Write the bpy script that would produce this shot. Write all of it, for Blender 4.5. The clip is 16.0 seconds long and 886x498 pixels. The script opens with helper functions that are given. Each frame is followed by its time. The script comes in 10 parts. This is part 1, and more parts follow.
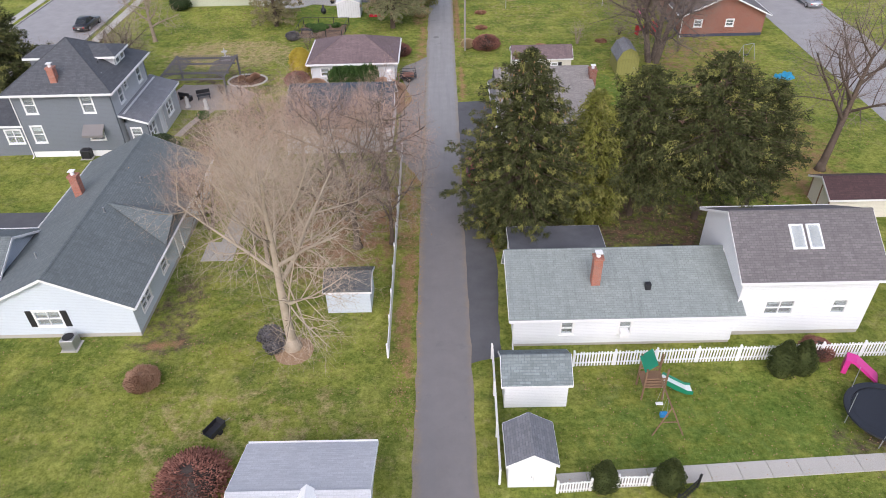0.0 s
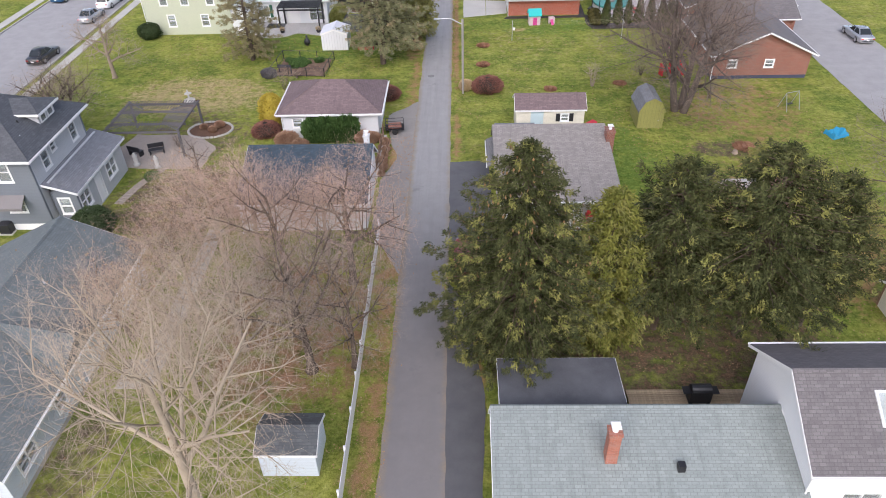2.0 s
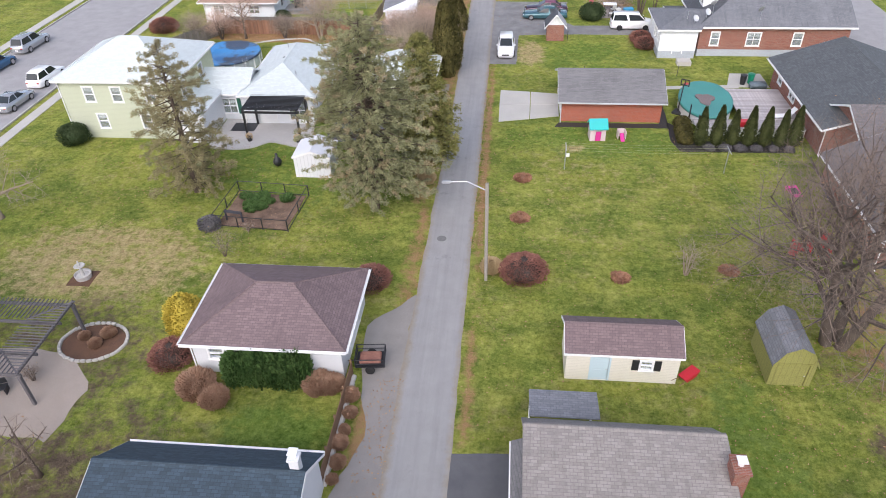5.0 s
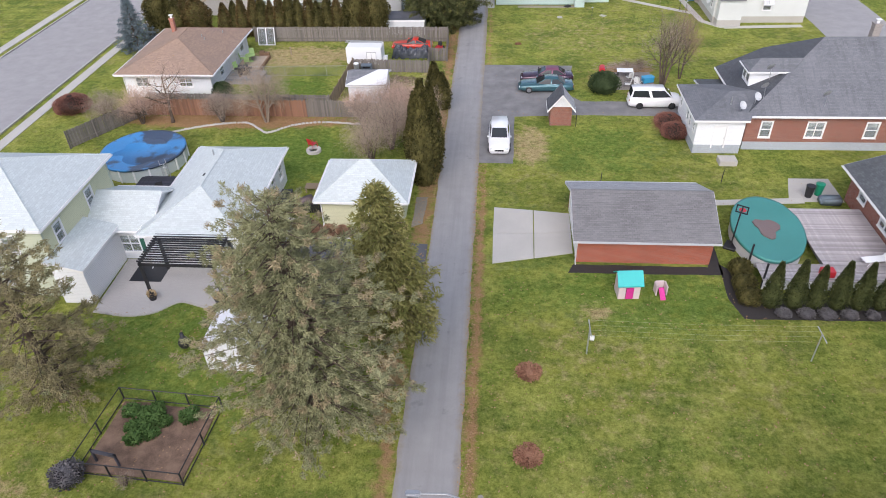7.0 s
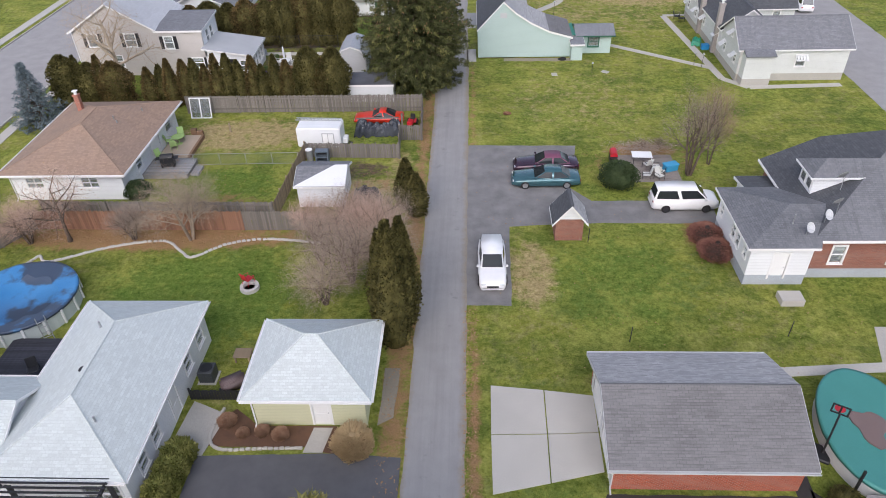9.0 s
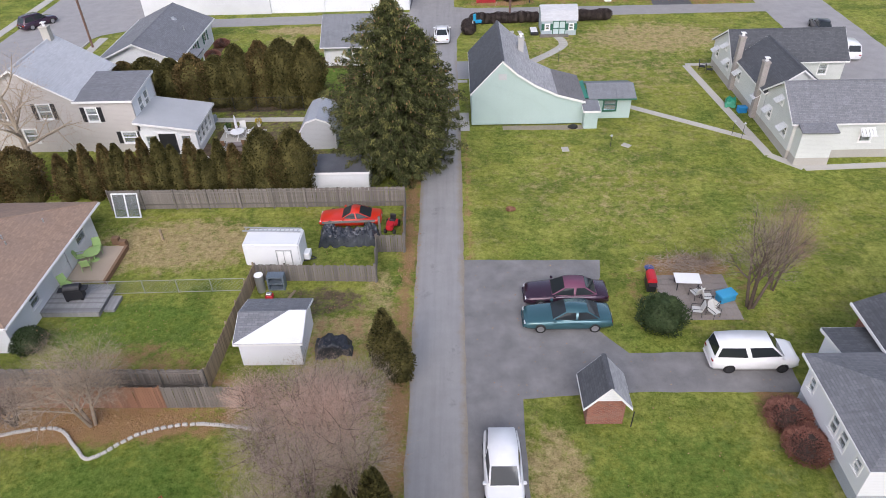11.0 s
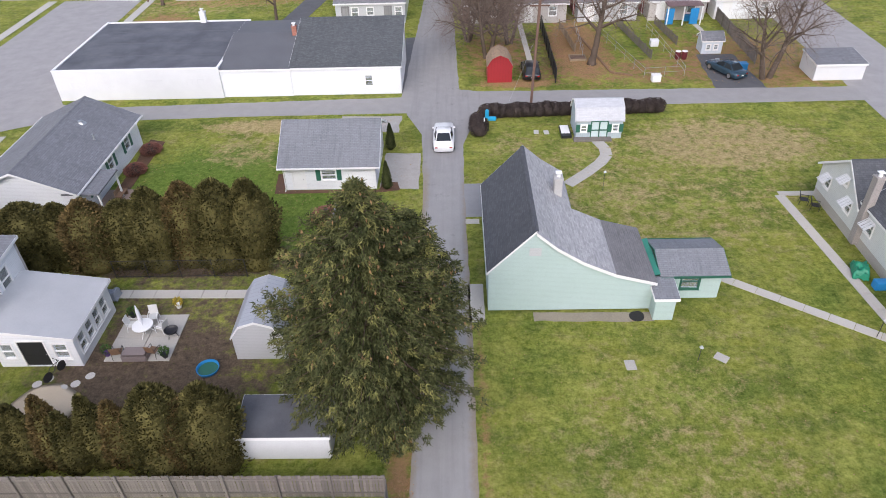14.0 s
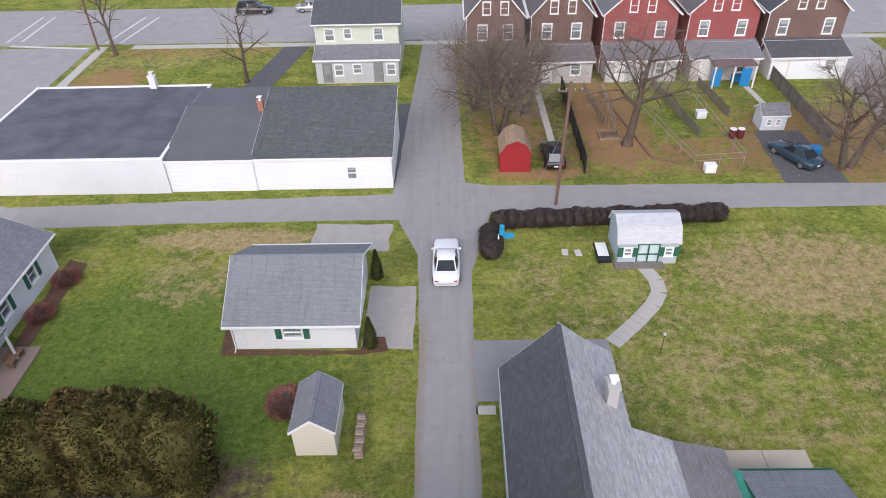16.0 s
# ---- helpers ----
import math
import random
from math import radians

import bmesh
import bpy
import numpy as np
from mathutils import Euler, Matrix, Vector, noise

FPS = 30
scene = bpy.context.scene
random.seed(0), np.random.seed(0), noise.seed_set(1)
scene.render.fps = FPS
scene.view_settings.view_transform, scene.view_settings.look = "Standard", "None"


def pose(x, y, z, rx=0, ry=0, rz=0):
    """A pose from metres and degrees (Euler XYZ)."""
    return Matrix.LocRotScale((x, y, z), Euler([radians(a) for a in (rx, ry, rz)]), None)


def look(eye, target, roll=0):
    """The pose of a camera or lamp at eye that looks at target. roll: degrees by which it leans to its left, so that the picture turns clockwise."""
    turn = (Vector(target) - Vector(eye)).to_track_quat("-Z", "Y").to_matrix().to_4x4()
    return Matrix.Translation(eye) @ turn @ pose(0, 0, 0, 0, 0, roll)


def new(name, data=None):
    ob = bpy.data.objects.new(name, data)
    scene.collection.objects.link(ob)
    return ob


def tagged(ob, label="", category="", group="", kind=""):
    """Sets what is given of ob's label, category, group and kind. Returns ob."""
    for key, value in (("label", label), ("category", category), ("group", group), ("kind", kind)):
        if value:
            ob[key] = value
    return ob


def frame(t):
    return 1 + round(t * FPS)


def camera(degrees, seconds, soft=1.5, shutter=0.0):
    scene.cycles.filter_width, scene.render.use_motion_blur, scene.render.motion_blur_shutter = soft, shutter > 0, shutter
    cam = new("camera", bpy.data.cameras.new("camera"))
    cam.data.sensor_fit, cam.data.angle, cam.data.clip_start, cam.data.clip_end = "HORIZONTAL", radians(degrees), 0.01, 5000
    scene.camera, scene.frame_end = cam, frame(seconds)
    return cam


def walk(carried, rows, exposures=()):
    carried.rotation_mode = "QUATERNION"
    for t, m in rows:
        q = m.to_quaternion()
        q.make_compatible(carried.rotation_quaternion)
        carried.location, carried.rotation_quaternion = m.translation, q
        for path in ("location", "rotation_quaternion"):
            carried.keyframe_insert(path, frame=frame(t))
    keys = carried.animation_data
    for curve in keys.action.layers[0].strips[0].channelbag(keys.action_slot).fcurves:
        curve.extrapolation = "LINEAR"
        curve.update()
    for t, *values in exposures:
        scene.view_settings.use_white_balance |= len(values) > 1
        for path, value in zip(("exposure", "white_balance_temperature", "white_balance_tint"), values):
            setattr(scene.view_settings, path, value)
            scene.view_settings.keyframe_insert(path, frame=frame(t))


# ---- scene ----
cam = camera(65.9, 16.0, soft=0.95)
METRES, EYE, TILT, LEAN, TURN = 136.9, 28.7, 0.0, 0.0, 0.5
ROWS = [
    (0.0, 0.0, 0.0, 0.0, -0.9, -37.18, 1.19),
    (0.5, 0.003, 0.0192, -0.0006, -0.86, -37.16, 1.17),
    (1.0, 0.0066, 0.0395, -0.0014, -0.64, -37.12, 1.18),
    (1.5, 0.011, 0.0621, -0.002, -0.37, -37.11, 1.21),
    (2.0, 0.016, 0.0878, -0.0026, 0.42, -37.13, 1.28),
    (2.5, 0.0205, 0.1167, -0.0025, 1.73, -37.21, 1.36),
    (3.0, 0.0241, 0.1494, -0.0026, 4.31, -37.25, 1.45),
    (3.5, 0.027, 0.1849, -0.0023, 4.79, -37.35, 1.49),
    (4.0, 0.0281, 0.2213, -0.0025, 4.84, -37.33, 1.51),
    (6.5, 0.0248, 0.4106, -0.0014, 3.93, -37.2, 1.55),
    (7.0, 0.0232, 0.4451, -0.0007, 3.54, -37.2, 1.57),
    (7.5, 0.0212, 0.4784, -0.0001, 3.06, -37.2, 1.53),
    (8.0, 0.0198, 0.5104, 0.0004, 2.52, -37.18, 1.55),
    (8.5, 0.0183, 0.5414, 0.0008, 1.9, -37.19, 1.56),
    (9.0, 0.017, 0.5715, 0.0014, 1.33, -37.24, 1.54),
    (11.5, 0.0129, 0.7188, 0.003, -0.08, -37.45, 1.44),
    (12.0, 0.0127, 0.7484, 0.0027, -0.06, -37.37, 1.46),
    (12.5, 0.0122, 0.7783, 0.0028, -0.06, -37.36, 1.4),
    (13.0, 0.0119, 0.8083, 0.0025, -0.05, -37.28, 1.4),
    (13.5, 0.0116, 0.8389, 0.0024, -0.06, -37.25, 1.38),
    (14.0, 0.0115, 0.8702, 0.0024, -0.05, -37.2, 1.37),
    (14.5, 0.0113, 0.9022, 0.0026, -0.07, -37.18, 1.34),
    (15.0, 0.0114, 0.935, 0.0028, -0.06, -37.15, 1.34),
    (15.5, 0.0117, 0.9676, 0.0034, -0.06, -37.14, 1.32),
    (16.0, 0.01, 0.9974, 0.0042, -0.1, -37.17, 1.28),
]
walk(cam, [(t, pose(0, 0, EYE, TILT, LEAN, TURN) @ pose(METRES * x, METRES * y, METRES * z, 90 + pitch, roll, yaw)) for t, x, y, z, yaw, pitch, roll in ROWS], [(0.0, -0.1, 6200, 17), (1.0, -0.1, 6200, 17), (2.0, 0.05, 6200, 17), (3.0, 0.3, 6200, 16), (4.3, 0.2, 6200, 16), (6.3, 0.04, 6200, 16), (8.5, -0.18, 6200, 16), (9.3, -0.22, 6200, 16), (11.3, -0.11, 6200, 17), (14.6, -0.05, 6200, 17), (16.0, -0.14, 6200, 18)])

SKY, SUN = 0.25, 1.45

# ---- world, sun ----
world = bpy.data.worlds.new("overcast_sky")
scene.world = world
world.use_nodes = True
wt = world.node_tree
sky = wt.nodes.new("ShaderNodeTexSky")
sky.sky_type = "NISHITA"
sky.sun_disc = False
sky.sun_elevation = radians(38)
sky.sun_rotation = radians(200)
sky.air_density, sky.dust_density, sky.ozone_density = 1.0, 3.0, 1.0
grey = wt.nodes.new("ShaderNodeHueSaturation")
grey.inputs["Saturation"].default_value = 0.7
wt.links.new(sky.outputs["Color"], grey.inputs["Color"])
wt.links.new(grey.outputs["Color"], wt.nodes["Background"].inputs["Color"])
wt.nodes["Background"].inputs["Strength"].default_value = SKY
sun = new("sun", bpy.data.lights.new("sun", "SUN"))
sun.data.energy, sun.data.angle, sun.data.color = SUN, radians(25), (1.0, 0.99, 0.97)
sun.matrix_world = look((15, -39, 42), (0, 0, 0))

# ---- materials ----
def nodes_of(name):
    m = bpy.data.materials.new(name)
    m.use_nodes = True
    return m, m.node_tree, m.node_tree.nodes["Principled BSDF"]


def noise_node(nt, vec, scale, detail=4, rough=0.6):
    n = nt.nodes.new("ShaderNodeTexNoise")
    n.inputs["Scale"].default_value, n.inputs["Detail"].default_value, n.inputs["Roughness"].default_value = scale, detail, rough
    if vec:
        nt.links.new(vec, n.inputs["Vector"])
    return n.outputs["Fac"]


def ramp(nt, fac, lo, hi):
    r = nt.nodes.new("ShaderNodeMapRange")
    nt.links.new(fac, r.inputs["Value"])
    r.inputs["From Min"].default_value, r.inputs["From Max"].default_value = lo, hi
    return r.outputs["Result"]


def mix(nt, fac, a, b, how="MIX"):
    n = nt.nodes.new("ShaderNodeMix")
    n.data_type, n.blend_type = "RGBA", how
    for sock, v in ((n.inputs[0], fac), (n.inputs[6], a), (n.inputs[7], b)):
        if isinstance(v, (int, float)):
            sock.default_value = v
        elif isinstance(v, tuple):
            sock.default_value = (*v, 1)
        else:
            nt.links.new(v, sock)
    return n.outputs[2]


def maths(nt, op, a, b=0.0):
    n = nt.nodes.new("ShaderNodeMath")
    n.operation = op
    for sock, v in ((n.inputs[0], a), (n.inputs[1], b)):
        if isinstance(v, (int, float)):
            sock.default_value = v
        else:
            nt.links.new(v, sock)
    return n.outputs[0]


def bumped(nt, bsdf, height, strength, dist):
    b = nt.nodes.new("ShaderNodeBump")
    b.inputs["Strength"].default_value, b.inputs["Distance"].default_value = strength, dist
    nt.links.new(height, b.inputs["Height"])
    nt.links.new(b.outputs["Normal"], bsdf.inputs["Normal"])


def dark(c, k):
    return tuple(v * k for v in c)


def mat(name, c, kind="plain", rough=0.8, vary=0.25, metal=0.0, step=0.12, c2=None, grain=3.0, stain=0.25, bump=0.3, streak=0.0, drip=0.35):
    """A surface: base colour c with mottling at two scales; kind adds courses (siding, shingle, brick, plank, batten)."""
    m, nt, bsdf = nodes_of(name)
    tc = nt.nodes.new("ShaderNodeTexCoord")
    uv, obj = tc.outputs["UV"], tc.outputs["Object"]
    fine, broad = noise_node(nt, obj, grain * 6, 5), noise_node(nt, obj, grain * 0.12, 4)
    col = mix(nt, ramp(nt, fine, 0.3, 0.7), dark(c, 1 - vary), dark(c, 1 + vary * 0.7))
    height = fine
    if kind in ("siding", "plank", "batten"):
        sep = nt.nodes.new("ShaderNodeSeparateXYZ")
        nt.links.new(uv, sep.inputs[0])
        along = sep.outputs["Y" if kind == "siding" else "X"]
        saw = maths(nt, "FRACT", maths(nt, "DIVIDE", along, step))
        line = ramp(nt, saw, 0.0, 0.13)
        col = mix(nt, line, dark(c, 0.62), col)
        if kind == "plank":
            cell = nt.nodes.new("ShaderNodeTexWhiteNoise")
            cell.noise_dimensions = "1D"
            nt.links.new(maths(nt, "FLOOR", maths(nt, "DIVIDE", along, step)), cell.inputs["W"])
            col = mix(nt, maths(nt, "MULTIPLY", cell.outputs["Value"], 0.5), col, dark(c, 0.55))
        if kind == "plank":
            info = nt.nodes.new("ShaderNodeObjectInfo")
            col = mix(nt, maths(nt, "MULTIPLY", info.outputs["Random"], 0.8), col, dark(c, 0.4))
        height = maths(nt, "ADD", maths(nt, "MULTIPLY", saw if kind == "siding" else line, 0.8), maths(nt, "MULTIPLY", fine, 0.3))
    elif kind in ("shingle", "brick"):
        br = nt.nodes.new("ShaderNodeTexBrick")
        nt.links.new(uv, br.inputs["Vector"])
        br.inputs["Scale"].default_value = 1.0
        w, h, mo = (0.30, 0.15, 0.012) if kind == "shingle" else (0.22, 0.075, 0.010)
        br.inputs["Brick Width"].default_value, br.inputs["Row Height"].default_value, br.inputs["Mortar Size"].default_value = w, h, mo
        br.inputs["Mortar Smooth"].default_value = 0.3
        br.inputs["Color1"].default_value, br.inputs["Color2"].default_value = (*dark(c, 1 - vary), 1), (*dark(c, 1 + vary * 0.7), 1)
        br.inputs["Mortar"].default_value = (*(dark(c, 0.5 if c[0] < 0.3 else 0.8) if kind == "shingle" else (0.33, 0.29, 0.26)), 1)
        col = mix(nt, 0.3, br.outputs["Color"], mix(nt, ramp(nt, fine, 0.3, 0.7), dark(c, 0.6), dark(c, 1.25)))
        height = maths(nt, "ADD", maths(nt, "MULTIPLY", br.outputs["Fac"], -0.6), maths(nt, "MULTIPLY", fine, 0.35))
    col = mix(nt, maths(nt, "MULTIPLY", ramp(nt, broad, 0.35, 0.75), stain), col, c2 or dark(c, 0.6))
    if streak or kind == "shingle":
        mp = nt.nodes.new("ShaderNodeMapping")
        mp.inputs["Scale"].default_value = (0.35, 5.0, 1) if streak else (2.2, 0.22, 1)
        nt.links.new(uv, mp.inputs["Vector"])
        run = noise_node(nt, mp.outputs["Vector"], 1.6, 5, 0.7)
        col = mix(nt, maths(nt, "MULTIPLY", ramp(nt, run, 0.5, 0.66), streak or drip), col, dark(c, 0.45))
    nt.links.new(col, bsdf.inputs["Base Color"])
    bsdf.inputs["Roughness"].default_value, bsdf.inputs["Metallic"].default_value = rough, metal
    if bump:
        bumped(nt, bsdf, height, bump, 0.02)
    return m


def leafmat(name, a, b, rough=0.75):
    """Foliage or bark whose colour changes from clump to clump."""
    m, nt, bsdf = nodes_of(name)
    g = nt.nodes.new("ShaderNodeNewGeometry")
    tc = nt.nodes.new("ShaderNodeTexCoord")
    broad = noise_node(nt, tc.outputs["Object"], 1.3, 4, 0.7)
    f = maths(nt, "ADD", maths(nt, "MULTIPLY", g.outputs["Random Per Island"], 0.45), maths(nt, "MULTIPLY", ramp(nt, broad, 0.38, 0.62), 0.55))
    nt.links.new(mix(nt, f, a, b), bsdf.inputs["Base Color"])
    bsdf.inputs["Roughness"].default_value = rough
    bsdf.inputs["Specular IOR Level"].default_value = 0.08
    return m


def paint(name, c, rough=0.28, metal=0.0, coat=0.6):
    m, nt, bsdf = nodes_of(name)
    tc = nt.nodes.new("ShaderNodeTexCoord")
    dirt = ramp(nt, noise_node(nt, tc.outputs["Object"], 2.5, 5), 0.4, 0.8)
    nt.links.new(mix(nt, maths(nt, "MULTIPLY", dirt, 0.25), c, tuple(v * 0.7 + 0.04 for v in c)), bsdf.inputs["Base Color"])
    bsdf.inputs["Roughness"].default_value, bsdf.inputs["Metallic"].default_value = rough, metal
    bsdf.inputs["Coat Weight"].default_value = coat
    return m


def glassmat(name, c=(0.7, 0.75, 0.75), alpha=0.85):
    m, nt, bsdf = nodes_of(name)
    bsdf.inputs["Base Color"].default_value = (*c, 1)
    bsdf.inputs["Roughness"].default_value = 0.04
    bsdf.inputs["Transmission Weight"].default_value = alpha
    bsdf.inputs["IOR"].default_value = 1.45
    return m


WHITE = mat("white_trim_paint", (0.8, 0.8, 0.79), vary=0.05, stain=0.12, rough=0.5, bump=0.05)
SIDING = mat("white_siding", (0.79, 0.805, 0.82), "siding", vary=0.05, stain=0.12, rough=0.55)
BLUEWHITE = mat("pale_blue_siding", (0.6, 0.66, 0.72), "siding", vary=0.06, stain=0.15, rough=0.55)
CREAM = mat("cream_siding", (0.7, 0.66, 0.56), "siding", vary=0.05, stain=0.12, rough=0.6)
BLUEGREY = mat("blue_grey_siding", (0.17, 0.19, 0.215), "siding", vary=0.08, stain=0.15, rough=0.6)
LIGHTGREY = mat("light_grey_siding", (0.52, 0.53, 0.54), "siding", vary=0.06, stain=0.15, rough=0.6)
WARMGREY = mat("warm_grey_siding", (0.52, 0.49, 0.465), "siding", vary=0.06, stain=0.15, rough=0.6)
SAGE = mat("pale_sage_siding", (0.5, 0.53, 0.4), "siding", vary=0.06, stain=0.15, rough=0.6)
YELLOW = mat("pale_yellow_siding", (0.6, 0.6, 0.4), "siding", vary=0.06, stain=0.15, rough=0.6)
MINT = mat("mint_green_siding", (0.44, 0.56, 0.535), "siding", vary=0.05, stain=0.15, rough=0.55, step=0.1)
BRICK = mat("red_brick", (0.27, 0.095, 0.06), "brick", vary=0.35, stain=0.25, rough=0.9)
GARAGEBRICK = mat("orange_red_brick", (0.36, 0.08, 0.036), "brick", vary=0.3, stain=0.3, rough=0.9)
BROWNBRICK = mat("brown_brick", (0.14, 0.072, 0.055), "brick", vary=0.35, stain=0.35, rough=0.9)
REDBRICK = mat("painted_red_brick", (0.3, 0.032, 0.035), "brick", vary=0.2, stain=0.25, rough=0.8)
STUCCO = mat("white_masonry", (0.66, 0.67, 0.68), vary=0.08, stain=0.25, rough=0.85)
BLOCK = mat("grey_blue_block", (0.42, 0.47, 0.52), "brick", vary=0.08, stain=0.3, rough=0.9)
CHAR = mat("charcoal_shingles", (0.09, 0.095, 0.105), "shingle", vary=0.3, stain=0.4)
DARKROOF = mat("black_shingles", (0.105, 0.112, 0.115), "shingle", vary=0.35, stain=0.4)
GREENROOF = mat("grey_green_shingles", (0.15, 0.172, 0.172), "shingle", vary=0.2, stain=0.4)
SAGEROOF = mat("pale_sage_grey_shingles", (0.255, 0.285, 0.27), "shingle", vary=0.16, stain=0.45, c2=(0.19, 0.215, 0.21))
TANROOF = mat("worn_tan_grey_shingles", (0.29, 0.26, 0.235), "shingle", vary=0.25, stain=0.5, c2=(0.2, 0.18, 0.17))
TEALROOF = mat("weathered_green_shingles", (0.2, 0.235, 0.235), "shingle", vary=0.3, stain=0.4)
SLATE = mat("slate_blue_shingles", (0.045, 0.07, 0.092), "shingle", vary=0.4, stain=0.3)
GREYROOF = mat("grey_shingles", (0.2, 0.205, 0.22), "shingle", vary=0.25, stain=0.35)
# worn shingles, raised in tone to make up for weak light on some slopes
BRIGHTWORNROOF = mat("brightened_worn_shingles", (0.41, 0.405, 0.405), "shingle", vary=0.3, stain=0.5, c2=(0.25, 0.25, 0.26), streak=0.5)
PALEROOF = mat("pale_grey_shingles", (0.54, 0.585, 0.575), "shingle", vary=0.13, stain=0.35, c2=(0.44, 0.49, 0.49), drip=0.06)
TAUPEROOF = mat("taupe_shingles", (0.165, 0.15, 0.15), "shingle", vary=0.25, stain=0.35)
BROWNROOF = mat("brown_shingles", (0.33, 0.225, 0.16), "shingle", vary=0.2, stain=0.5, c2=(0.22, 0.165, 0.135), drip=0.2)
PLUMROOF = mat("plum_brown_shingles", (0.19, 0.135, 0.135), "shingle", vary=0.25, stain=0.5)
METALROOF = mat("ribbed_metal_roof", (0.38, 0.4, 0.43), "batten", rough=0.45, vary=0.1, stain=0.4, step=0.35)
FLATROOF = mat("black_membrane_roof", (0.068, 0.07, 0.08), rough=0.6, vary=0.25, stain=0.85, c2=(0.16, 0.163, 0.175), bump=0.1)
GREYFLAT = mat("grey_membrane_roof", (0.12, 0.123, 0.132), rough=0.7, vary=0.1, stain=0.4, bump=0.1)
GREENTRIM = mat("dark_green_paint", (0.03, 0.13, 0.085), vary=0.1, rough=0.5, bump=0.05)
BLACK = mat("black_paint", (0.02, 0.02, 0.023), vary=0.15, rough=0.5, bump=0.05)
REDPAINT = mat("barn_red_boards", (0.33, 0.02, 0.025), "batten", vary=0.1, rough=0.6, step=0.3)
CONCRETE = mat("concrete", (0.44, 0.42, 0.38), vary=0.15, stain=0.4, rough=0.9, c2=(0.3, 0.28, 0.24))
PALECON = mat("pale_concrete", (0.47, 0.45, 0.405), vary=0.12, stain=0.35, rough=0.9)
ASPHALT = mat("cross_lane_asphalt", (0.272, 0.264, 0.258), vary=0.14, stain=0.5, rough=0.9, c2=(0.34, 0.332, 0.325), grain=8, bump=0.2)
LANE = mat("lane_asphalt", (0.272, 0.264, 0.258), vary=0.14, stain=0.5, rough=0.9, c2=(0.34, 0.332, 0.325), grain=8, bump=0.2)


def older_stretch(m, y0, y1, c):
    """A length of road that fades into darker, older paving towards y1."""
    nt = m.node_tree
    bsdf = nt.nodes["Principled BSDF"]
    was = bsdf.inputs["Base Color"].links[0].from_socket
    tc = nt.nodes.new("ShaderNodeTexCoord")
    sep = nt.nodes.new("ShaderNodeSeparateXYZ")
    nt.links.new(tc.outputs["Object"], sep.inputs[0])
    wave = maths(nt, "ADD", sep.outputs["Y"], maths(nt, "MULTIPLY", noise_node(nt, tc.outputs["Object"], 0.5, 5), 14.0))
    edge = maths(nt, "ADD", maths(nt, "MULTIPLY", ramp(nt, wave, y0 + 7, y1 + 7), 0.8), 0.0)
    nt.links.new(mix(nt, edge, was, mix(nt, noise_node(nt, tc.outputs["Object"], 0.9, 5, 0.7), dark(c, 0.8), dark(c, 1.3))), bsdf.inputs["Base Color"])




def lane_wear(m, middle, half, y1):
    """Wheel tracks, patched strips and tan grit along both edges of the lane up to y1."""
    nt = m.node_tree
    bsdf = nt.nodes["Principled BSDF"]
    was = bsdf.inputs["Base Color"].links[0].from_socket
    tc = nt.nodes.new("ShaderNodeTexCoord")
    sep = nt.nodes.new("ShaderNodeSeparateXYZ")
    nt.links.new(tc.outputs["Object"], sep.inputs[0])
    off = maths(nt, "ABSOLUTE", maths(nt, "SUBTRACT", sep.outputs["X"], middle))
    mp = nt.nodes.new("ShaderNodeMapping")
    mp.inputs["Scale"].default_value = (1.6, 0.06, 1)
    nt.links.new(tc.outputs["Object"], mp.inputs["Vector"])
    run = noise_node(nt, mp.outputs["Vector"], 1.5, 4, 0.6)
    col = mix(nt, maths(nt, "MULTIPLY", ramp(nt, run, 0.45, 0.68), 0.3), was, (0.17, 0.165, 0.168))
    tar = noise_node(nt, tc.outputs["Object"], 0.55, 6, 0.75)
    col = mix(nt, maths(nt, "MULTIPLY", ramp(nt, tar, 0.6, 0.66), 0.35), col, (0.13, 0.128, 0.13))
    grit = maths(nt, "ADD", off, maths(nt, "MULTIPLY", maths(nt, "SUBTRACT", noise_node(nt, tc.outputs["Object"], 1.4, 6, 0.75), 0.5), 0.9))
    near = maths(nt, "MULTIPLY", ramp(nt, grit, half - 0.28, half + 0.12), ramp(nt, sep.outputs["Y"], y1 + 4, y1))
    col = mix(nt, maths(nt, "MULTIPLY", near, 0.75), col, mix(nt, noise_node(nt, tc.outputs["Object"], 9, 4, 0.8), (0.13, 0.105, 0.075), (0.36, 0.29, 0.2)))
    nt.links.new(col, bsdf.inputs["Base Color"])


older_stretch(LANE, 58, 40, (0.155, 0.143, 0.14))
lane_wear(LANE, -0.3, 1.5, 166)
LIGHTROOF = mat("light_grey_shingles", (0.2, 0.21, 0.225), "shingle", vary=0.14, stain=0.4, c2=(0.24, 0.245, 0.26))
NEWASPH = mat("driveway_asphalt", (0.09, 0.09, 0.097), vary=0.18, stain=0.5, rough=0.85, c2=(0.14, 0.14, 0.145), grain=8, bump=0.2)
LOTASPH = mat("parking_asphalt", (0.165, 0.16, 0.157), vary=0.25, stain=0.75, rough=0.85, c2=(0.27, 0.262, 0.255), grain=6, bump=0.2)
STREET = mat("street_asphalt", (0.285, 0.276, 0.272), vary=0.14, stain=0.6, rough=0.9, c2=(0.37, 0.358, 0.352), grain=6, bump=0.2)
GRAVEL = mat("pale_gravel", (0.4, 0.38, 0.35), vary=0.4, stain=0.4, rough=0.95, grain=12)
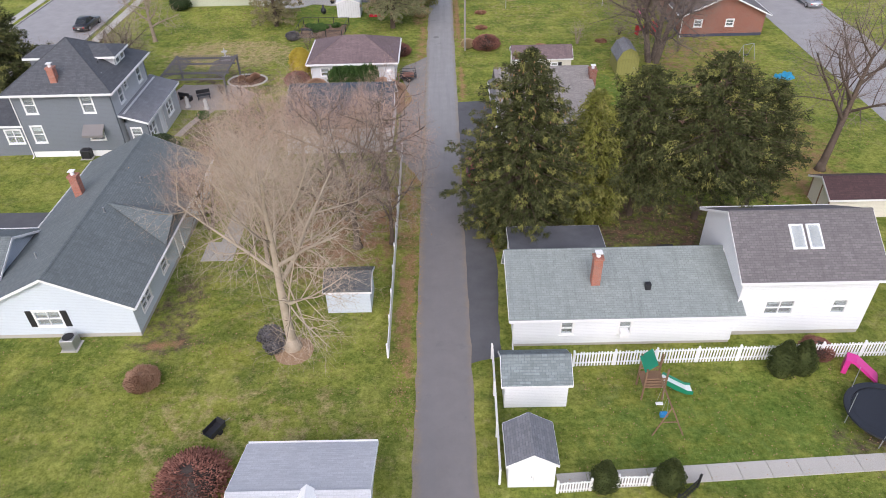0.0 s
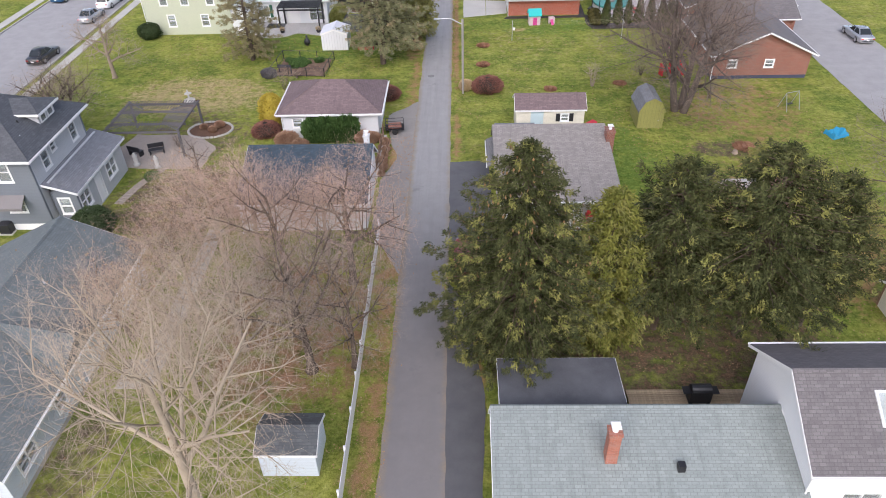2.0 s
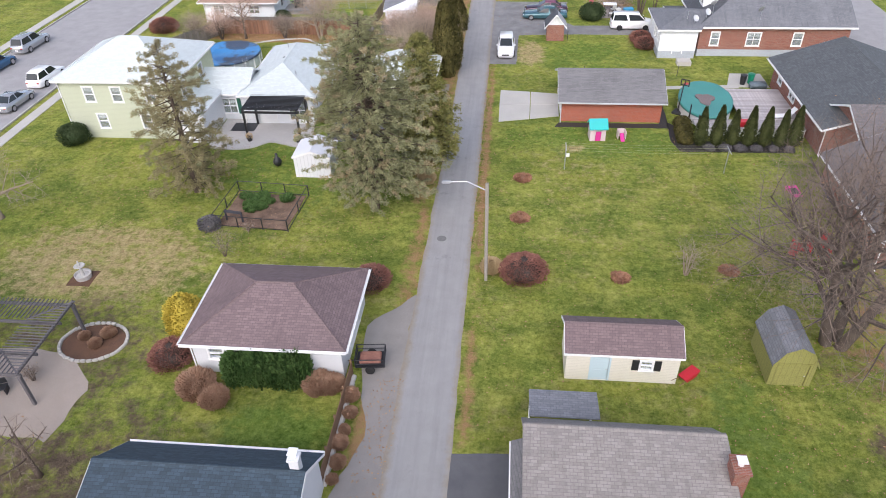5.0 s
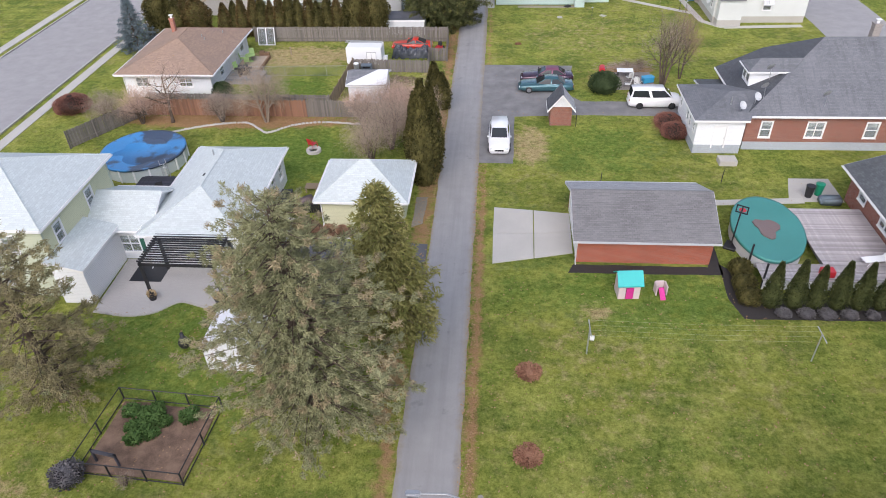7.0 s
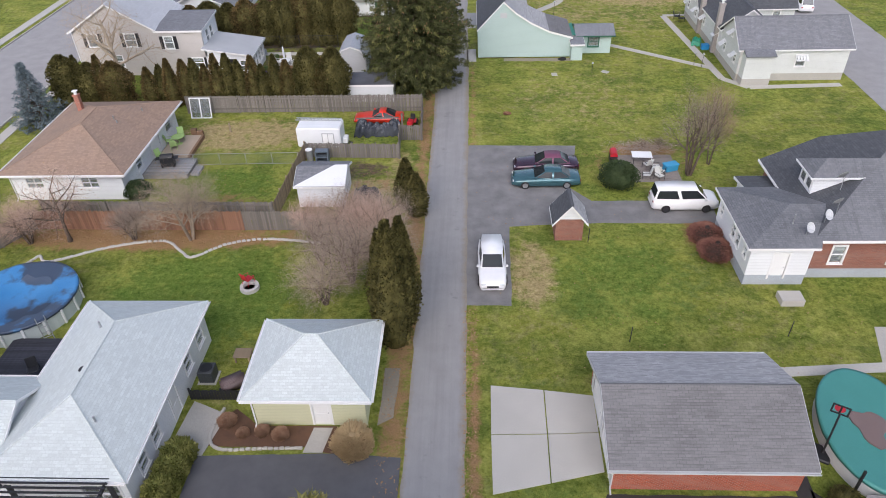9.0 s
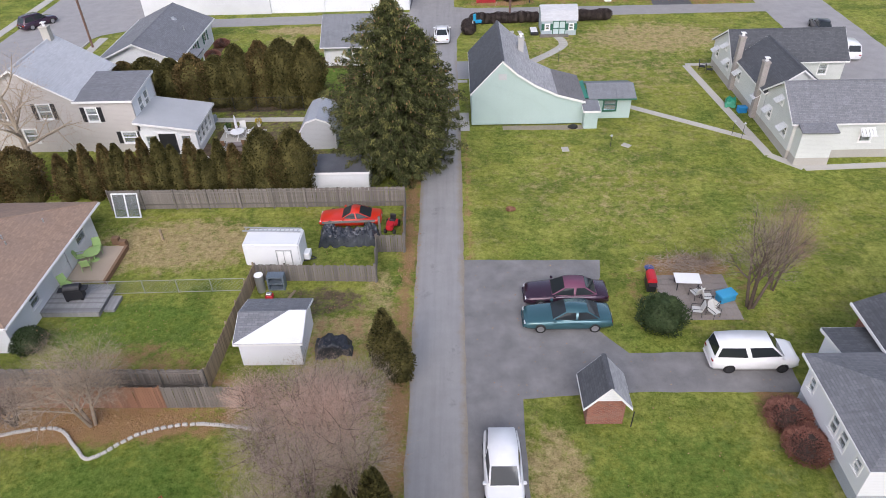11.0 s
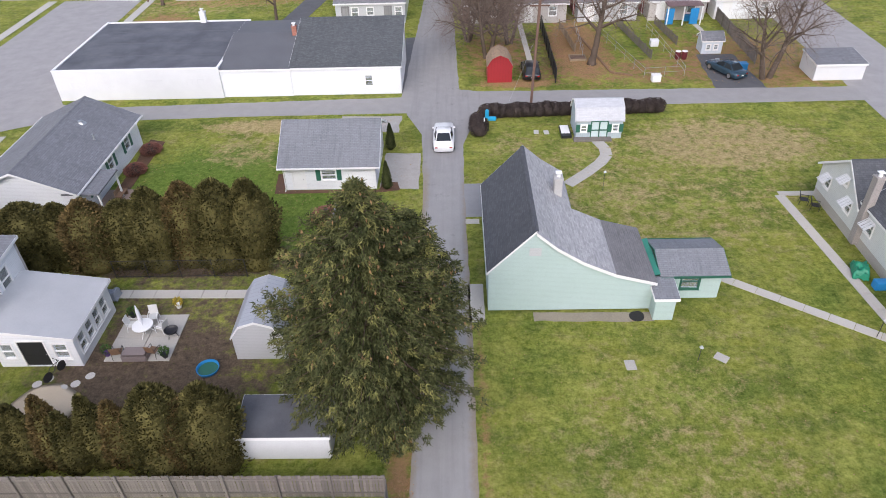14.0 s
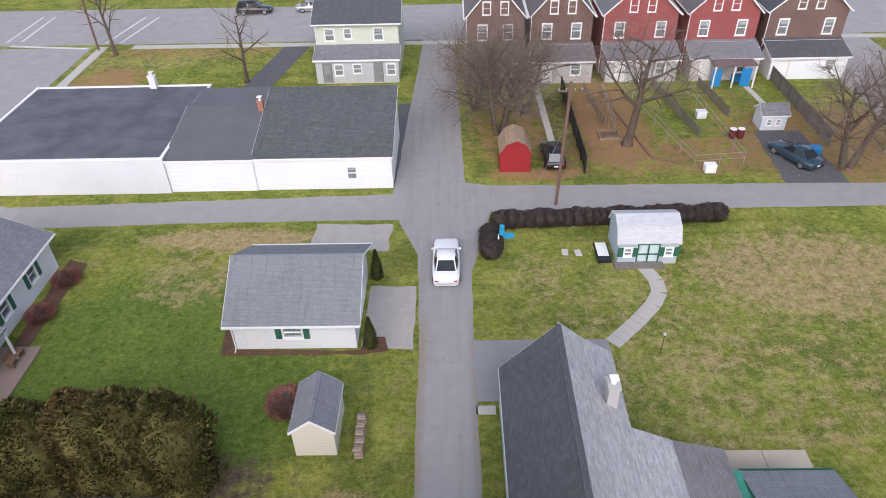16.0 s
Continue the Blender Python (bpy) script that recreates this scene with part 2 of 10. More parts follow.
MULCH = mat("brown_mulch", (0.1, 0.055, 0.035), vary=0.5, stain=0.5, rough=1, grain=10, c2=(0.2, 0.1, 0.05))
SOIL = mat("garden_soil", (0.11, 0.07, 0.048), vary=0.7, stain=0.7, rough=1, grain=8, c2=(0.3, 0.2, 0.135))
SAND = mat("pale_sand", (0.6, 0.5, 0.36), vary=0.15, stain=0.3, rough=1, grain=6)
OLDWOOD = mat("weathered_grey_boards", (0.255, 0.228, 0.2), "plank", vary=0.4, stain=0.6, step=0.14)
REDWOOD = mat("reddish_boards", (0.37, 0.19, 0.115), "plank", vary=0.25, stain=0.4, step=0.14)
WOOD = mat("brown_timber", (0.22, 0.13, 0.075), vary=0.3, stain=0.3)
TANWOOD = mat("tan_timber", (0.42, 0.32, 0.21), "plank", vary=0.2, stain=0.3, step=0.14)
GREYDECK = mat("grey_deck_boards", (0.34, 0.34, 0.34), "plank", vary=0.15, stain=0.3, step=0.14)
DARKDECK = mat("charcoal_deck_boards", (0.06, 0.06, 0.075), "plank", vary=0.2, stain=0.3, step=0.14)
METAL = mat("galvanised_metal", (0.45, 0.46, 0.47), rough=0.4, metal=0.7, vary=0.1, bump=0.05)
RUBBER = mat("black_rubber", (0.018, 0.018, 0.018), rough=0.85, vary=0.2, bump=0.1)
RIM = mat("alloy_rim", (0.5, 0.5, 0.51), rough=0.3, metal=0.8, vary=0.1, bump=0.02)
CHIM = mat("chimney_brick", (0.38, 0.13, 0.08), "brick", vary=0.3, stain=0.3)
GLASS = glassmat("window_glass")
CARGLASS = glassmat("car_glass", (0.025, 0.03, 0.033), 0.0)
BLIND = mat("pale_blind", (0.55, 0.55, 0.53), "siding", vary=0.05, step=0.06, rough=0.7)
BARK = leafmat("grey_brown_bark", (0.245, 0.194, 0.144), (0.359, 0.287, 0.223), 0.95)
DARKBARK = leafmat("dark_bark", (0.085, 0.065, 0.05), (0.15, 0.115, 0.09), 0.95)
TWIG = leafmat("tan_twigs", (0.32, 0.25, 0.185), (0.54, 0.44, 0.335))
PINKTWIG = leafmat("pinkish_twigs", (0.39, 0.26, 0.2), (0.64, 0.47, 0.375))
GREYTWIG = leafmat("grey_twigs", (0.24, 0.19, 0.15), (0.44, 0.355, 0.285))
DRYLEAF = leafmat("dry_leaves", (0.26, 0.145, 0.075), (0.43, 0.29, 0.17))
REDLEAF = leafmat("reddish_brown_leaves", (0.13, 0.055, 0.045), (0.36, 0.18, 0.135))
REDTWIG = leafmat("reddish_twigs", (0.26, 0.13, 0.12), (0.48, 0.29, 0.26))
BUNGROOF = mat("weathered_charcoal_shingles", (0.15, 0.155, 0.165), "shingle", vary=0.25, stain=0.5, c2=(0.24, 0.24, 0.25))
GHOSTROOF = mat("bleached_grey_shingles", (0.52, 0.53, 0.55), "shingle", vary=0.12, stain=0.5, c2=(0.36, 0.37, 0.39), streak=0.25)
# near-black low end puts the dark gaps between needle clumps into the colour
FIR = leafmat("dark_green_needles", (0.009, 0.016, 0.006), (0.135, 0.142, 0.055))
DUNTWIG = leafmat("dun_twigs", (0.15, 0.115, 0.095), (0.28, 0.22, 0.185))
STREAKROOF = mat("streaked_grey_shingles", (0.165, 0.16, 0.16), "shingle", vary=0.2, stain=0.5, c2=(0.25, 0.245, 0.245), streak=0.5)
# yellower branch-end needles, with the brightness of lit tips included
FIRTIP = leafmat("yellow_green_needles", (0.12, 0.13, 0.035), (0.28, 0.265, 0.085))
CONE = leafmat("tan_cones", (0.17, 0.105, 0.05), (0.3, 0.2, 0.1))
PINE = leafmat("grey_green_needles", (0.14, 0.148, 0.072), (0.35, 0.345, 0.19))
# low ends near black: shade between hedge clumps is mixed into the leaf tone
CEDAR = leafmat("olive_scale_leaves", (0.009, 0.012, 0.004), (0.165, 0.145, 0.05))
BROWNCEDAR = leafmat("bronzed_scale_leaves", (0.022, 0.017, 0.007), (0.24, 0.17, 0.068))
BLUEFIR = leafmat("blue_green_needles", (0.09, 0.12, 0.13), (0.19, 0.23, 0.25))
HEDGE = leafmat("dark_purple_brown_leaves", (0.04, 0.032, 0.03), (0.1, 0.08, 0.07))
GOLD = leafmat("golden_leaves", (0.3, 0.22, 0.025), (0.5, 0.4, 0.07))
IVY = leafmat("green_leaves", (0.035, 0.08, 0.02), (0.1, 0.16, 0.05))
STRAW = leafmat("straw_grass", (0.42, 0.31, 0.17), (0.6, 0.47, 0.28))


# ---- builders ----
def box(bm, x0, x1, y0, y1, z0, z1):
    v = [bm.verts.new(p) for p in ((x0, y0, z0), (x1, y0, z0), (x1, y1, z0), (x0, y1, z0), (x0, y0, z1), (x1, y0, z1), (x1, y1, z1), (x0, y1, z1))]
    for f in ((3, 2, 1, 0), (4, 5, 6, 7), (0, 1, 5, 4), (1, 2, 6, 5), (2, 3, 7, 6), (3, 0, 4, 7)):
        bm.faces.new([v[i] for i in f])
    return v


def boxes(*rows):
    bm = bmesh.new()
    for r in rows:
        box(bm, *r)
    return bm


def soft_box(x0, x1, y0, y1, z0, z1, r=0.03, seg=2):
    bm = boxes((x0, x1, y0, y1, z0, z1))
    bmesh.ops.bevel(bm, geom=bm.edges[:], offset=r, segments=seg, affect="EDGES")
    return bm


def prism(bm, pts, axis, a, b):
    """Extrudes a polygon of (u, z) from a to b along axis; u is the other ground axis."""
    def at(p, k):
        return (k, p[0], p[1]) if axis == "x" else (p[0], k, p[1])
    lo, hi = [bm.verts.new(at(p, a)) for p in pts], [bm.verts.new(at(p, b)) for p in pts]
    n = len(pts)
    bm.faces.new(lo), bm.faces.new(hi[::-1])
    for i in range(n):
        bm.faces.new((lo[i], hi[i], hi[(i + 1) % n], lo[(i + 1) % n]))


def tube(bm, a, b, r0, r1=None, n=8):
    a, b = Vector(a), Vector(b)
    q = (b - a).to_track_quat("Z", "Y").to_matrix()
    rings = []
    for p, r in ((a, r0), (b, r0 if r1 is None else r1)):
        rings.append([bm.verts.new(p + q @ Vector((r * math.cos(6.28319 * i / n), r * math.sin(6.28319 * i / n), 0))) for i in range(n)])
    for i in range(n):
        bm.faces.new((rings[0][i], rings[0][(i + 1) % n], rings[1][(i + 1) % n], rings[1][i]))
    bm.faces.new(rings[0][::-1]), bm.faces.new(rings[1])


def lathe(profile, n=20, sx=1.0, sy=1.0):
    bm, rings = bmesh.new(), []
    for r, z in profile:
        rings.append([bm.verts.new((sx * r * math.cos(6.28319 * i / n), sy * r * math.sin(6.28319 * i / n), z)) for i in range(n)])
    for a, b in zip(rings, rings[1:]):
        for i in range(n):
            bm.faces.new((a[i], a[(i + 1) % n], b[(i + 1) % n], b[i]))
    bm.faces.new(rings[0][::-1]), bm.faces.new(rings[-1])
    return bm


def lay_uv(bm):
    """Metres along each face: level across, and up its slope."""
    uv = bm.loops.layers.uv.verify()
    for f in bm.faces:
        n = f.normal
        t = Vector((-n.y, n.x, 0))
        t = t.normalized() if t.length > 0.05 else Vector((1, 0, 0))
        u = n.cross(t)
        for lp in f.loops:
            lp[uv].uv = (lp.vert.co.dot(t), lp.vert.co.dot(u))


def finish(bm, name, material, smooth=False):
    bmesh.ops.recalc_face_normals(bm, faces=bm.faces[:])
    lay_uv(bm)
    me = bpy.data.meshes.new(name)
    bm.to_mesh(me)
    bm.free()
    me.materials.append(material)
    if smooth:
        me.polygons.foreach_set("use_smooth", [True] * len(me.polygons))
    return me


def part(name, bm, material, parent, label="", m=None, smooth=False):
    """One mesh object under a thing or a part."""
    ob = new(name, bm if isinstance(bm, bpy.types.Mesh) else finish(bm, name, material, smooth))
    ob.parent = parent
    if m is not None:
        ob.matrix_basis = m
    return tagged(ob, label)


def thing(name, x, y, z, label, category, rot=0, group="", kind=""):
    ob = new(name)
    ob.matrix_basis = pose(x, y, z, 0, 0, rot)
    ob.empty_display_size = 0.3
    return tagged(ob, label, category, group, kind)


def solid(name, bm, material, m, label, category, group="", kind="", smooth=False):
    """A thing made of one mesh."""
    ob = new(name, finish(bm, name, material, smooth))
    ob.matrix_basis = m
    return tagged(ob, label, category, group, kind)


def raw(name, verts, faces, material, parent=None, m=None, label="", smooth=False):
    me = bpy.data.meshes.new(name)
    me.from_pydata(verts, [], faces)
    me.materials.append(material)
    if smooth:
        me.polygons.foreach_set("use_smooth", [True] * len(me.polygons))
    ob = new(name, me)
    ob.parent = parent
    if m is not None:
        ob.matrix_basis = m
    return tagged(ob, label)


def sheet(name, poly, z, material, label="", rough_edge=0.08, step=0.6, kind="structure", category="paving"):
    """A flat slab with slightly uneven edges, set into the ground."""
    pts, n = [], len(poly)
    for i in range(n):
        a, b = Vector(poly[i]), Vector(poly[(i + 1) % n])
        k = max(1, int((b - a).length / step))
        side = Vector((-(b - a).y, (b - a).x)).normalized()
        for j in range(k):
            p = a.lerp(b, j / k)
            pts.append(p + side * rough_edge * noise.noise((p.x * 0.8, p.y * 0.8, z * 40)) if j else p)
    bm = bmesh.new()
    top = bm.faces.new([bm.verts.new((p.x, p.y, z)) for p in pts])
    ext = bmesh.ops.extrude_face_region(bm, geom=[top])
    for v in ext["geom"]:
        if isinstance(v, bmesh.types.BMVert):
            v.co.z = -0.1
    return tagged(new(name, finish(bm, name, material)), label, category, "", kind)


# ---- buildings ----
WINDOWS = {}
SIDES = {"S": 0, "E": 90, "N": 180, "W": -90}


def window_meshes(w, h, trim):
    key = ("win", round(w, 2), round(h, 2), trim.name)
    if key not in WINDOWS:
        t = 0.09
        xs = [-w / 2, 0, w / 2] if w > 1.2 else [-w / 2, w / 2]
        holes = [(p + 0.02, q - 0.02, z0 + 0.02, z1 - 0.02) for p, q in zip(xs, xs[1:]) for z0, z1 in ((0, h / 2), (h / 2, h))]
        fr = wall_bm("x", -w / 2 - t, w / 2 + t, -0.035, 0.09, -t * 0.8, h + t * 1.3, holes, (0, 0))
        WINDOWS[key] = (finish(fr, "frame", trim), finish(boxes((-w / 2, w / 2, 0.05, 0.06, 0, h)), "pane", GLASS),
                        finish(boxes((-w / 2 - t - 0.03, w / 2 + t + 0.03, -0.08, -0.036, -t * 0.8 - 0.04, -t * 0.8)), "sill", trim),
                        finish(boxes((-w / 2 + 0.02, w / 2 - 0.02, 0.12, 0.13, h * 0.68, h - 0.02)), "blind", BLIND))
    return WINDOWS[key]


def door_meshes(w, h, leaf):
    key = ("door", round(w, 2), round(h, 2), leaf.name)
    if key not in WINDOWS:
        t = 0.1
        fr = wall_bm("x", -w / 2 - t, w / 2 + t, -0.035, 0.12, 0, h + t, [(-w / 2, w / 2, -0.01, h)], (0, 0))
        lf = boxes((-w / 2, w / 2, 0.03, 0.08, 0, h))
        n = max(1, round(w / 0.9))
        panels = []
        for i in range(n):
            for z0, z1 in ((0.12, 0.42), (0.48, 0.9)):
                x0 = -w / 2 + w * i / n
                panels.append(finish(boxes((x0 + 0.12, x0 + w / n - 0.12, 0.015, 0.029, h * z0, h * z1)), "panel", leaf))
        kb = lathe([(0.02, 0), (0.035, 0.03), (0.035, 0.05), (0.01, 0.065)], 8)
        bmesh.ops.transform(kb, matrix=pose(w / 2 - 0.1, 0.03, h * 0.46, 90), verts=kb.verts[:])
        WINDOWS[key] = (finish(fr, "frame", WHITE if leaf is BLACK else leaf), finish(lf, "leaf", leaf), finish(kb, "knob", METAL), panels)
    return WINDOWS[key]


def opening(house, side, px, py, z, w, h, kind, trim, leaf, blinds=True):
    m = pose(px, py, z, 0, 0, SIDES[side])
    if kind[:3] == "win":
        fr, pane, sill, blind = window_meshes(w, h, trim)
        win = part("window", fr, None, house, "", m)
        part("pane", pane, None, win).visible_shadow = False
        part("sill", sill, None, win)
        if blinds:
            part("blind", blind, None, win)
        if "sh" in kind:
            for s in (-1, 1):
                a = s * (w / 2 + 0.1)
                bm = boxes((min(a, a + s * 0.36), max(a, a + s * 0.36), -0.05, -0.005, -0.05, h + 0.08))
                for i in range(int(h / 0.14)):
                    box(bm, min(a + s * .05, a + s * 0.31), max(a + s * .05, a + s * 0.31), -0.06, -0.049, 0.03 + i * 0.14, 0.12 + i * 0.14)
                part("shutter", bm, BLACK if "k" in kind else GREENTRIM, house, "louvred shutter", m)
        if "aw" in kind:
            k = int((w + 0.4) / 0.14)
            bar = boxes((-w / 2 - 0.2, -w / 2 - 0.2 + k * 0.14, -0.03, -0.005, 0.375, 0.43))
            box(bar, -w / 2 - 0.2, -w / 2 - 0.2 + k * 0.14, -0.612, -0.601, -0.04, 0.01)
            aw = part("awning", bar, AWNING, house, "striped metal window awning", m @ pose(0, 0, h - 0.35))
            for j in (0, 1):
                bm = bmesh.new()
                prism(bm, [(-0.6, 0.0), (-0.6, -0.03), (-0.01, 0.38), (-0.01, 0.41)], "x", 0, 0.136 if j else 0.085)
                slat = finish(bm, "slat", AWNING)
                for i in range(j, k, 2):
                    part("slat", slat, None, aw, "", pose(-w / 2 - 0.2 + i * 0.14, 0, 0))
    else:
        fr, lf, knob, panels = door_meshes(w, h, leaf)
        d = part("door", lf, None, house, "", m)
        for p in panels:
            part("panel", p, None, d)
        part("frame", fr, None, d)
        part("knob", knob, None, d)


AWNING = mat("striped_awning_metal", (0.75, 0.76, 0.76), "batten", vary=0.1, step=0.22, rough=0.4)


def wall_bm(along, u0, u1, face, inner, z0, z1, holes, c):
    """A wall with its openings cut through, one closed shell; along is the ground axis it runs on."""
    bm, seen = bmesh.new(), {}
    us = sorted({u0, u1, *[k for h in holes for k in h[:2]]})
    zs = sorted({z0, z1, *[max(z0, min(z1, k)) for h in holes for k in h[2:]]})
    f0, f1 = min(face, inner), max(face, inner)

    def vert(u, f, z):
        if (u, f, z) not in seen:
            seen[u, f, z] = bm.verts.new((u - c[0], f - c[1], z) if along == "x" else (f - c[0], u - c[1], z))
        return seen[u, f, z]

    def full(i, j):
        if not (0 <= i < len(us) - 1 and 0 <= j < len(zs) - 1):
            return False
        mu, mz = (us[i] + us[i + 1]) / 2, (zs[j] + zs[j + 1]) / 2
        return not any(h[0] < mu < h[1] and h[2] < mz < h[3] for h in holes)
    for i in range(len(us) - 1):
        for j in range(len(zs) - 1):
            if not full(i, j):
                continue
            a, b, lo, hi = us[i], us[i + 1], zs[j], zs[j + 1]
            for f in (f0, f1):
                bm.faces.new((vert(a, f, lo), vert(b, f, lo), vert(b, f, hi), vert(a, f, hi)))
            for di, dj, p, q in ((-1, 0, (a, lo), (a, hi)), (1, 0, (b, lo), (b, hi)), (0, -1, (a, lo), (b, lo)), (0, 1, (a, hi), (b, hi))):
                if not full(i + di, j + dj):
                    bm.faces.new((vert(p[0], f0, p[1]), vert(q[0], f0, q[1]), vert(q[0], f1, q[1]), vert(p[0], f1, p[1])))
    return bm


def slab(bm, quad, th):
    """A roof plane with thickness."""
    a = [bm.verts.new(p) for p in quad]
    b = [bm.verts.new((p[0], p[1], p[2] - th)) for p in quad]
    n = len(quad)
    bm.faces.new(a), bm.faces.new(b[::-1])
    for i in range(n):
        bm.faces.new((a[i], b[i], b[(i + 1) % n], a[(i + 1) % n]))


def gutter(bm, a, b, out):
    """A trough along an eave from a to b, on its out side."""
    a, b, out = Vector(a), Vector(b), Vector(out)
    sec = ((0, -0.1), (0.115, -0.1), (0.115, 0.0), (0.1, 0.0), (0.1, -0.085), (0, -0.085))
    r = [[bm.verts.new(p + out * k + Vector((0, 0, z))) for k, z in sec] for p in (a, b)]
    bm.faces.new(r[0]), bm.faces.new(r[1][::-1])
    for i in range(6):
        bm.faces.new((r[0][i], r[1][i], r[1][(i + 1) % 6], r[0][(i + 1) % 6]))


def each_piece(name, bm, material, parent):
    """Every unconnected piece of bm becomes a part of its own."""
    left = set(bm.verts)
    while left:
        stack, group = [left.pop()], []
        while stack:
            v = stack.pop()
            group.append(v)
            for e in v.link_edges:
                o = e.other_vert(v)
                if o in left:
                    left.remove(o)
                    stack.append(o)
        one, at = bmesh.new(), {}
        for v in group:
            at[v] = one.verts.new(v.co)
        for f in {f for v in group for f in v.link_faces}:
            one.faces.new([at[v] for v in f.verts])
        part(name, one, material, parent)
    bm.free()


def house(name, x0, x1, y0, y1, eave, ridge, axis, wm, rm, label, category="house", roof="gable", over=0.35, ops=(), trim=None,
          found=None, leaf=None, rot=0, walls=None, ridge_at=None, gable=None, base=0.0, gutters=True, blinds=True, roofs={}):
    """A building: walls with openings cut through, roof with overhang, fascia, gutters, doors and windows.
    ops: (side, place along the wall, sill height, width, height, kind)."""
    c = ((x0 + x1) / 2, (y0 + y1) / 2)
    trim, walls = trim or WHITE, walls or {}
    ob = thing(name, c[0], c[1], 0, label, category, rot)
    th = 0.2
    for side in "SNWE":
        along = "x" if side in "SN" else "y"
        face = {"S": y0, "N": y1, "W": x0, "E": x1}[side]
        inner = face + th * (1 if side in "SW" else -1)
        u0, u1 = (x0, x1) if along == "x" else (y0 + th, y1 - th)
        mine = [o for o in ops if o[0] == side]
        holes = [(o[1] - o[3] / 2, o[1] + o[3] / 2, max(o[2], 0.02), min(o[2] + o[4], eave - 0.02)) for o in mine if o[2] < eave - 0.4]
        w = wall_bm(along, u0, u1, face, inner, 0 if not found else found[0], eave, holes, c)
        if roof == "gable" and axis != along:
            mid = (ridge_at if ridge_at is not None else (c[0] if axis == "y" else c[1]))
            g = bmesh.new()
            if axis == "y":
                prism(g, [(x0 - c[0], eave), (x1 - c[0], eave), (mid - c[0], ridge)], "y", min(face, inner) - c[1], max(face, inner) - c[1])
            else:
                prism(g, [(y0 - c[1], eave), (y1 - c[1], eave), (mid - c[1], ridge)], "x", min(face, inner) - c[0], max(face, inner) - c[0])
            part("gable_wall", g, gable or walls.get(side, wm), ob)
        part("wall", w, walls.get(side, wm), ob)
        for o in mine:
            p = (o[1] - c[0], face - c[1]) if along == "x" else (face - c[0], o[1] - c[1])
            opening(ob, side, *p, max(o[2], 0.02), o[3], min(o[4], eave - 0.02 - max(o[2], 0.02)) if o[2] < eave - 0.4 else o[4], o[5], trim, leaf or WHITE, blinds)
    X0, X1, Y0, Y1 = x0 - c[0], x1 - c[0], y0 - c[1], y1 - c[1]
    if found:
        part("foundation", boxes((X0 + 0.02, X1 - 0.02, Y0 + 0.02, Y1 - 0.02, -0.05, found[0])), found[1], ob)
    rb, fb, gb, cap = bmesh.new(), bmesh.new(), bmesh.new(), bmesh.new()
    t = 0.12
    if roof == "gable":
        mid = (ridge_at - (c[0] if axis == "y" else c[1])) if ridge_at is not None else 0.0
        lo, hi, e0, e1 = (Y0, Y1, X0, X1) if axis == "x" else (X0, X1, Y0, Y1)
        for edge in (lo, hi):
            s = -1 if edge == lo else 1
            k = (ridge - eave) / abs(edge - mid)
            drop = eave - over * k + t
            def P(u, v, z):
                return (u, v, z) if axis == "x" else (v, u, z)
            one = bmesh.new()
            slab(one, [P(e0 - over, edge + s * over, drop), P(e1 + over, edge + s * over, drop), P(e1 + over, mid, ridge + t), P(e0 - over, mid, ridge + t)], t)
            part("roof", one, roofs.get("SN"[edge == hi] if axis == "x" else "WE"[edge == hi], rm), ob)
            a, b = (edge + s * over, edge + s * (over + 0.02)) if s > 0 else (edge + s * (over + 0.02), edge + s * over)
            pr = (e0 - over, e1 + over, a, b) if axis == "x" else (a, b, e0 - over, e1 + over)
            box(fb, *pr, drop - t - 0.06, drop - 0.04)
            for e, so in ((e0 - over, -1), (e1 + over, 1)):
                q = [P(e + so * d, v, z) for d in (0.0, 0.025) for v, z in ((edge + s * over, drop - t - 0.06), (edge + s * over, drop - 0.01), (mid, ridge + t - 0.01), (mid, ridge - 0.06))]
                vs = [fb.verts.new(p) for p in q]
                for f in ((0, 1, 2, 3), (7, 6, 5, 4), (0, 4, 5, 1), (1, 5, 6, 2), (2, 6, 7, 3), (3, 7, 4, 0)):
                    fb.faces.new([vs[i] for i in f])
            gutter(gb, P(e0 - over, edge + s * (over + 0.022), drop - 0.02), P(e1 + over, edge + s * (over + 0.022), drop - 0.02), (0, s, 0) if axis == "x" else (s, 0, 0))
        if axis == "x":
            prism(cap, [(mid - 0.14, ridge + t - 0.03), (mid + 0.14, ridge + t - 0.03), (mid, ridge + t + 0.035)], "x", X0 - over, X1 + over)
        else:
            prism(cap, [(mid - 0.14, ridge + t - 0.03), (mid + 0.14, ridge + t - 0.03), (mid, ridge + t + 0.035)], "y", Y0 - over, Y1 + over)
    elif roof == "hip":
        A, B, C, D = X0 - over, X1 + over, Y0 - over, Y1 + over
        run = min(B - A, D - C) / 2
        if axis == "x":
            r0, r1 = (A + run, 0, ridge), (B - run, 0, ridge)
        else:
            r0, r1 = (0, C + run, ridge), (0, D - run, ridge)
        z = eave - 0.02
        low = [rb.verts.new(p) for p in ((A, C, z), (B, C, z), (B, D, z), (A, D, z))]
        mid = [rb.verts.new((p.co.x, p.co.y, z + t)) for p in low]
        ra = rb.verts.new((r0[0], r0[1], r0[2] + t))
        rc = ra if (Vector(r0) - Vector(r1)).length < 0.3 else rb.verts.new((r1[0], r1[1], r1[2] + t))
        rb.faces.new(low[::-1])
        for i in range(4):
            rb.faces.new((low[i], low[(i + 1) % 4], mid[(i + 1) % 4], mid[i]))
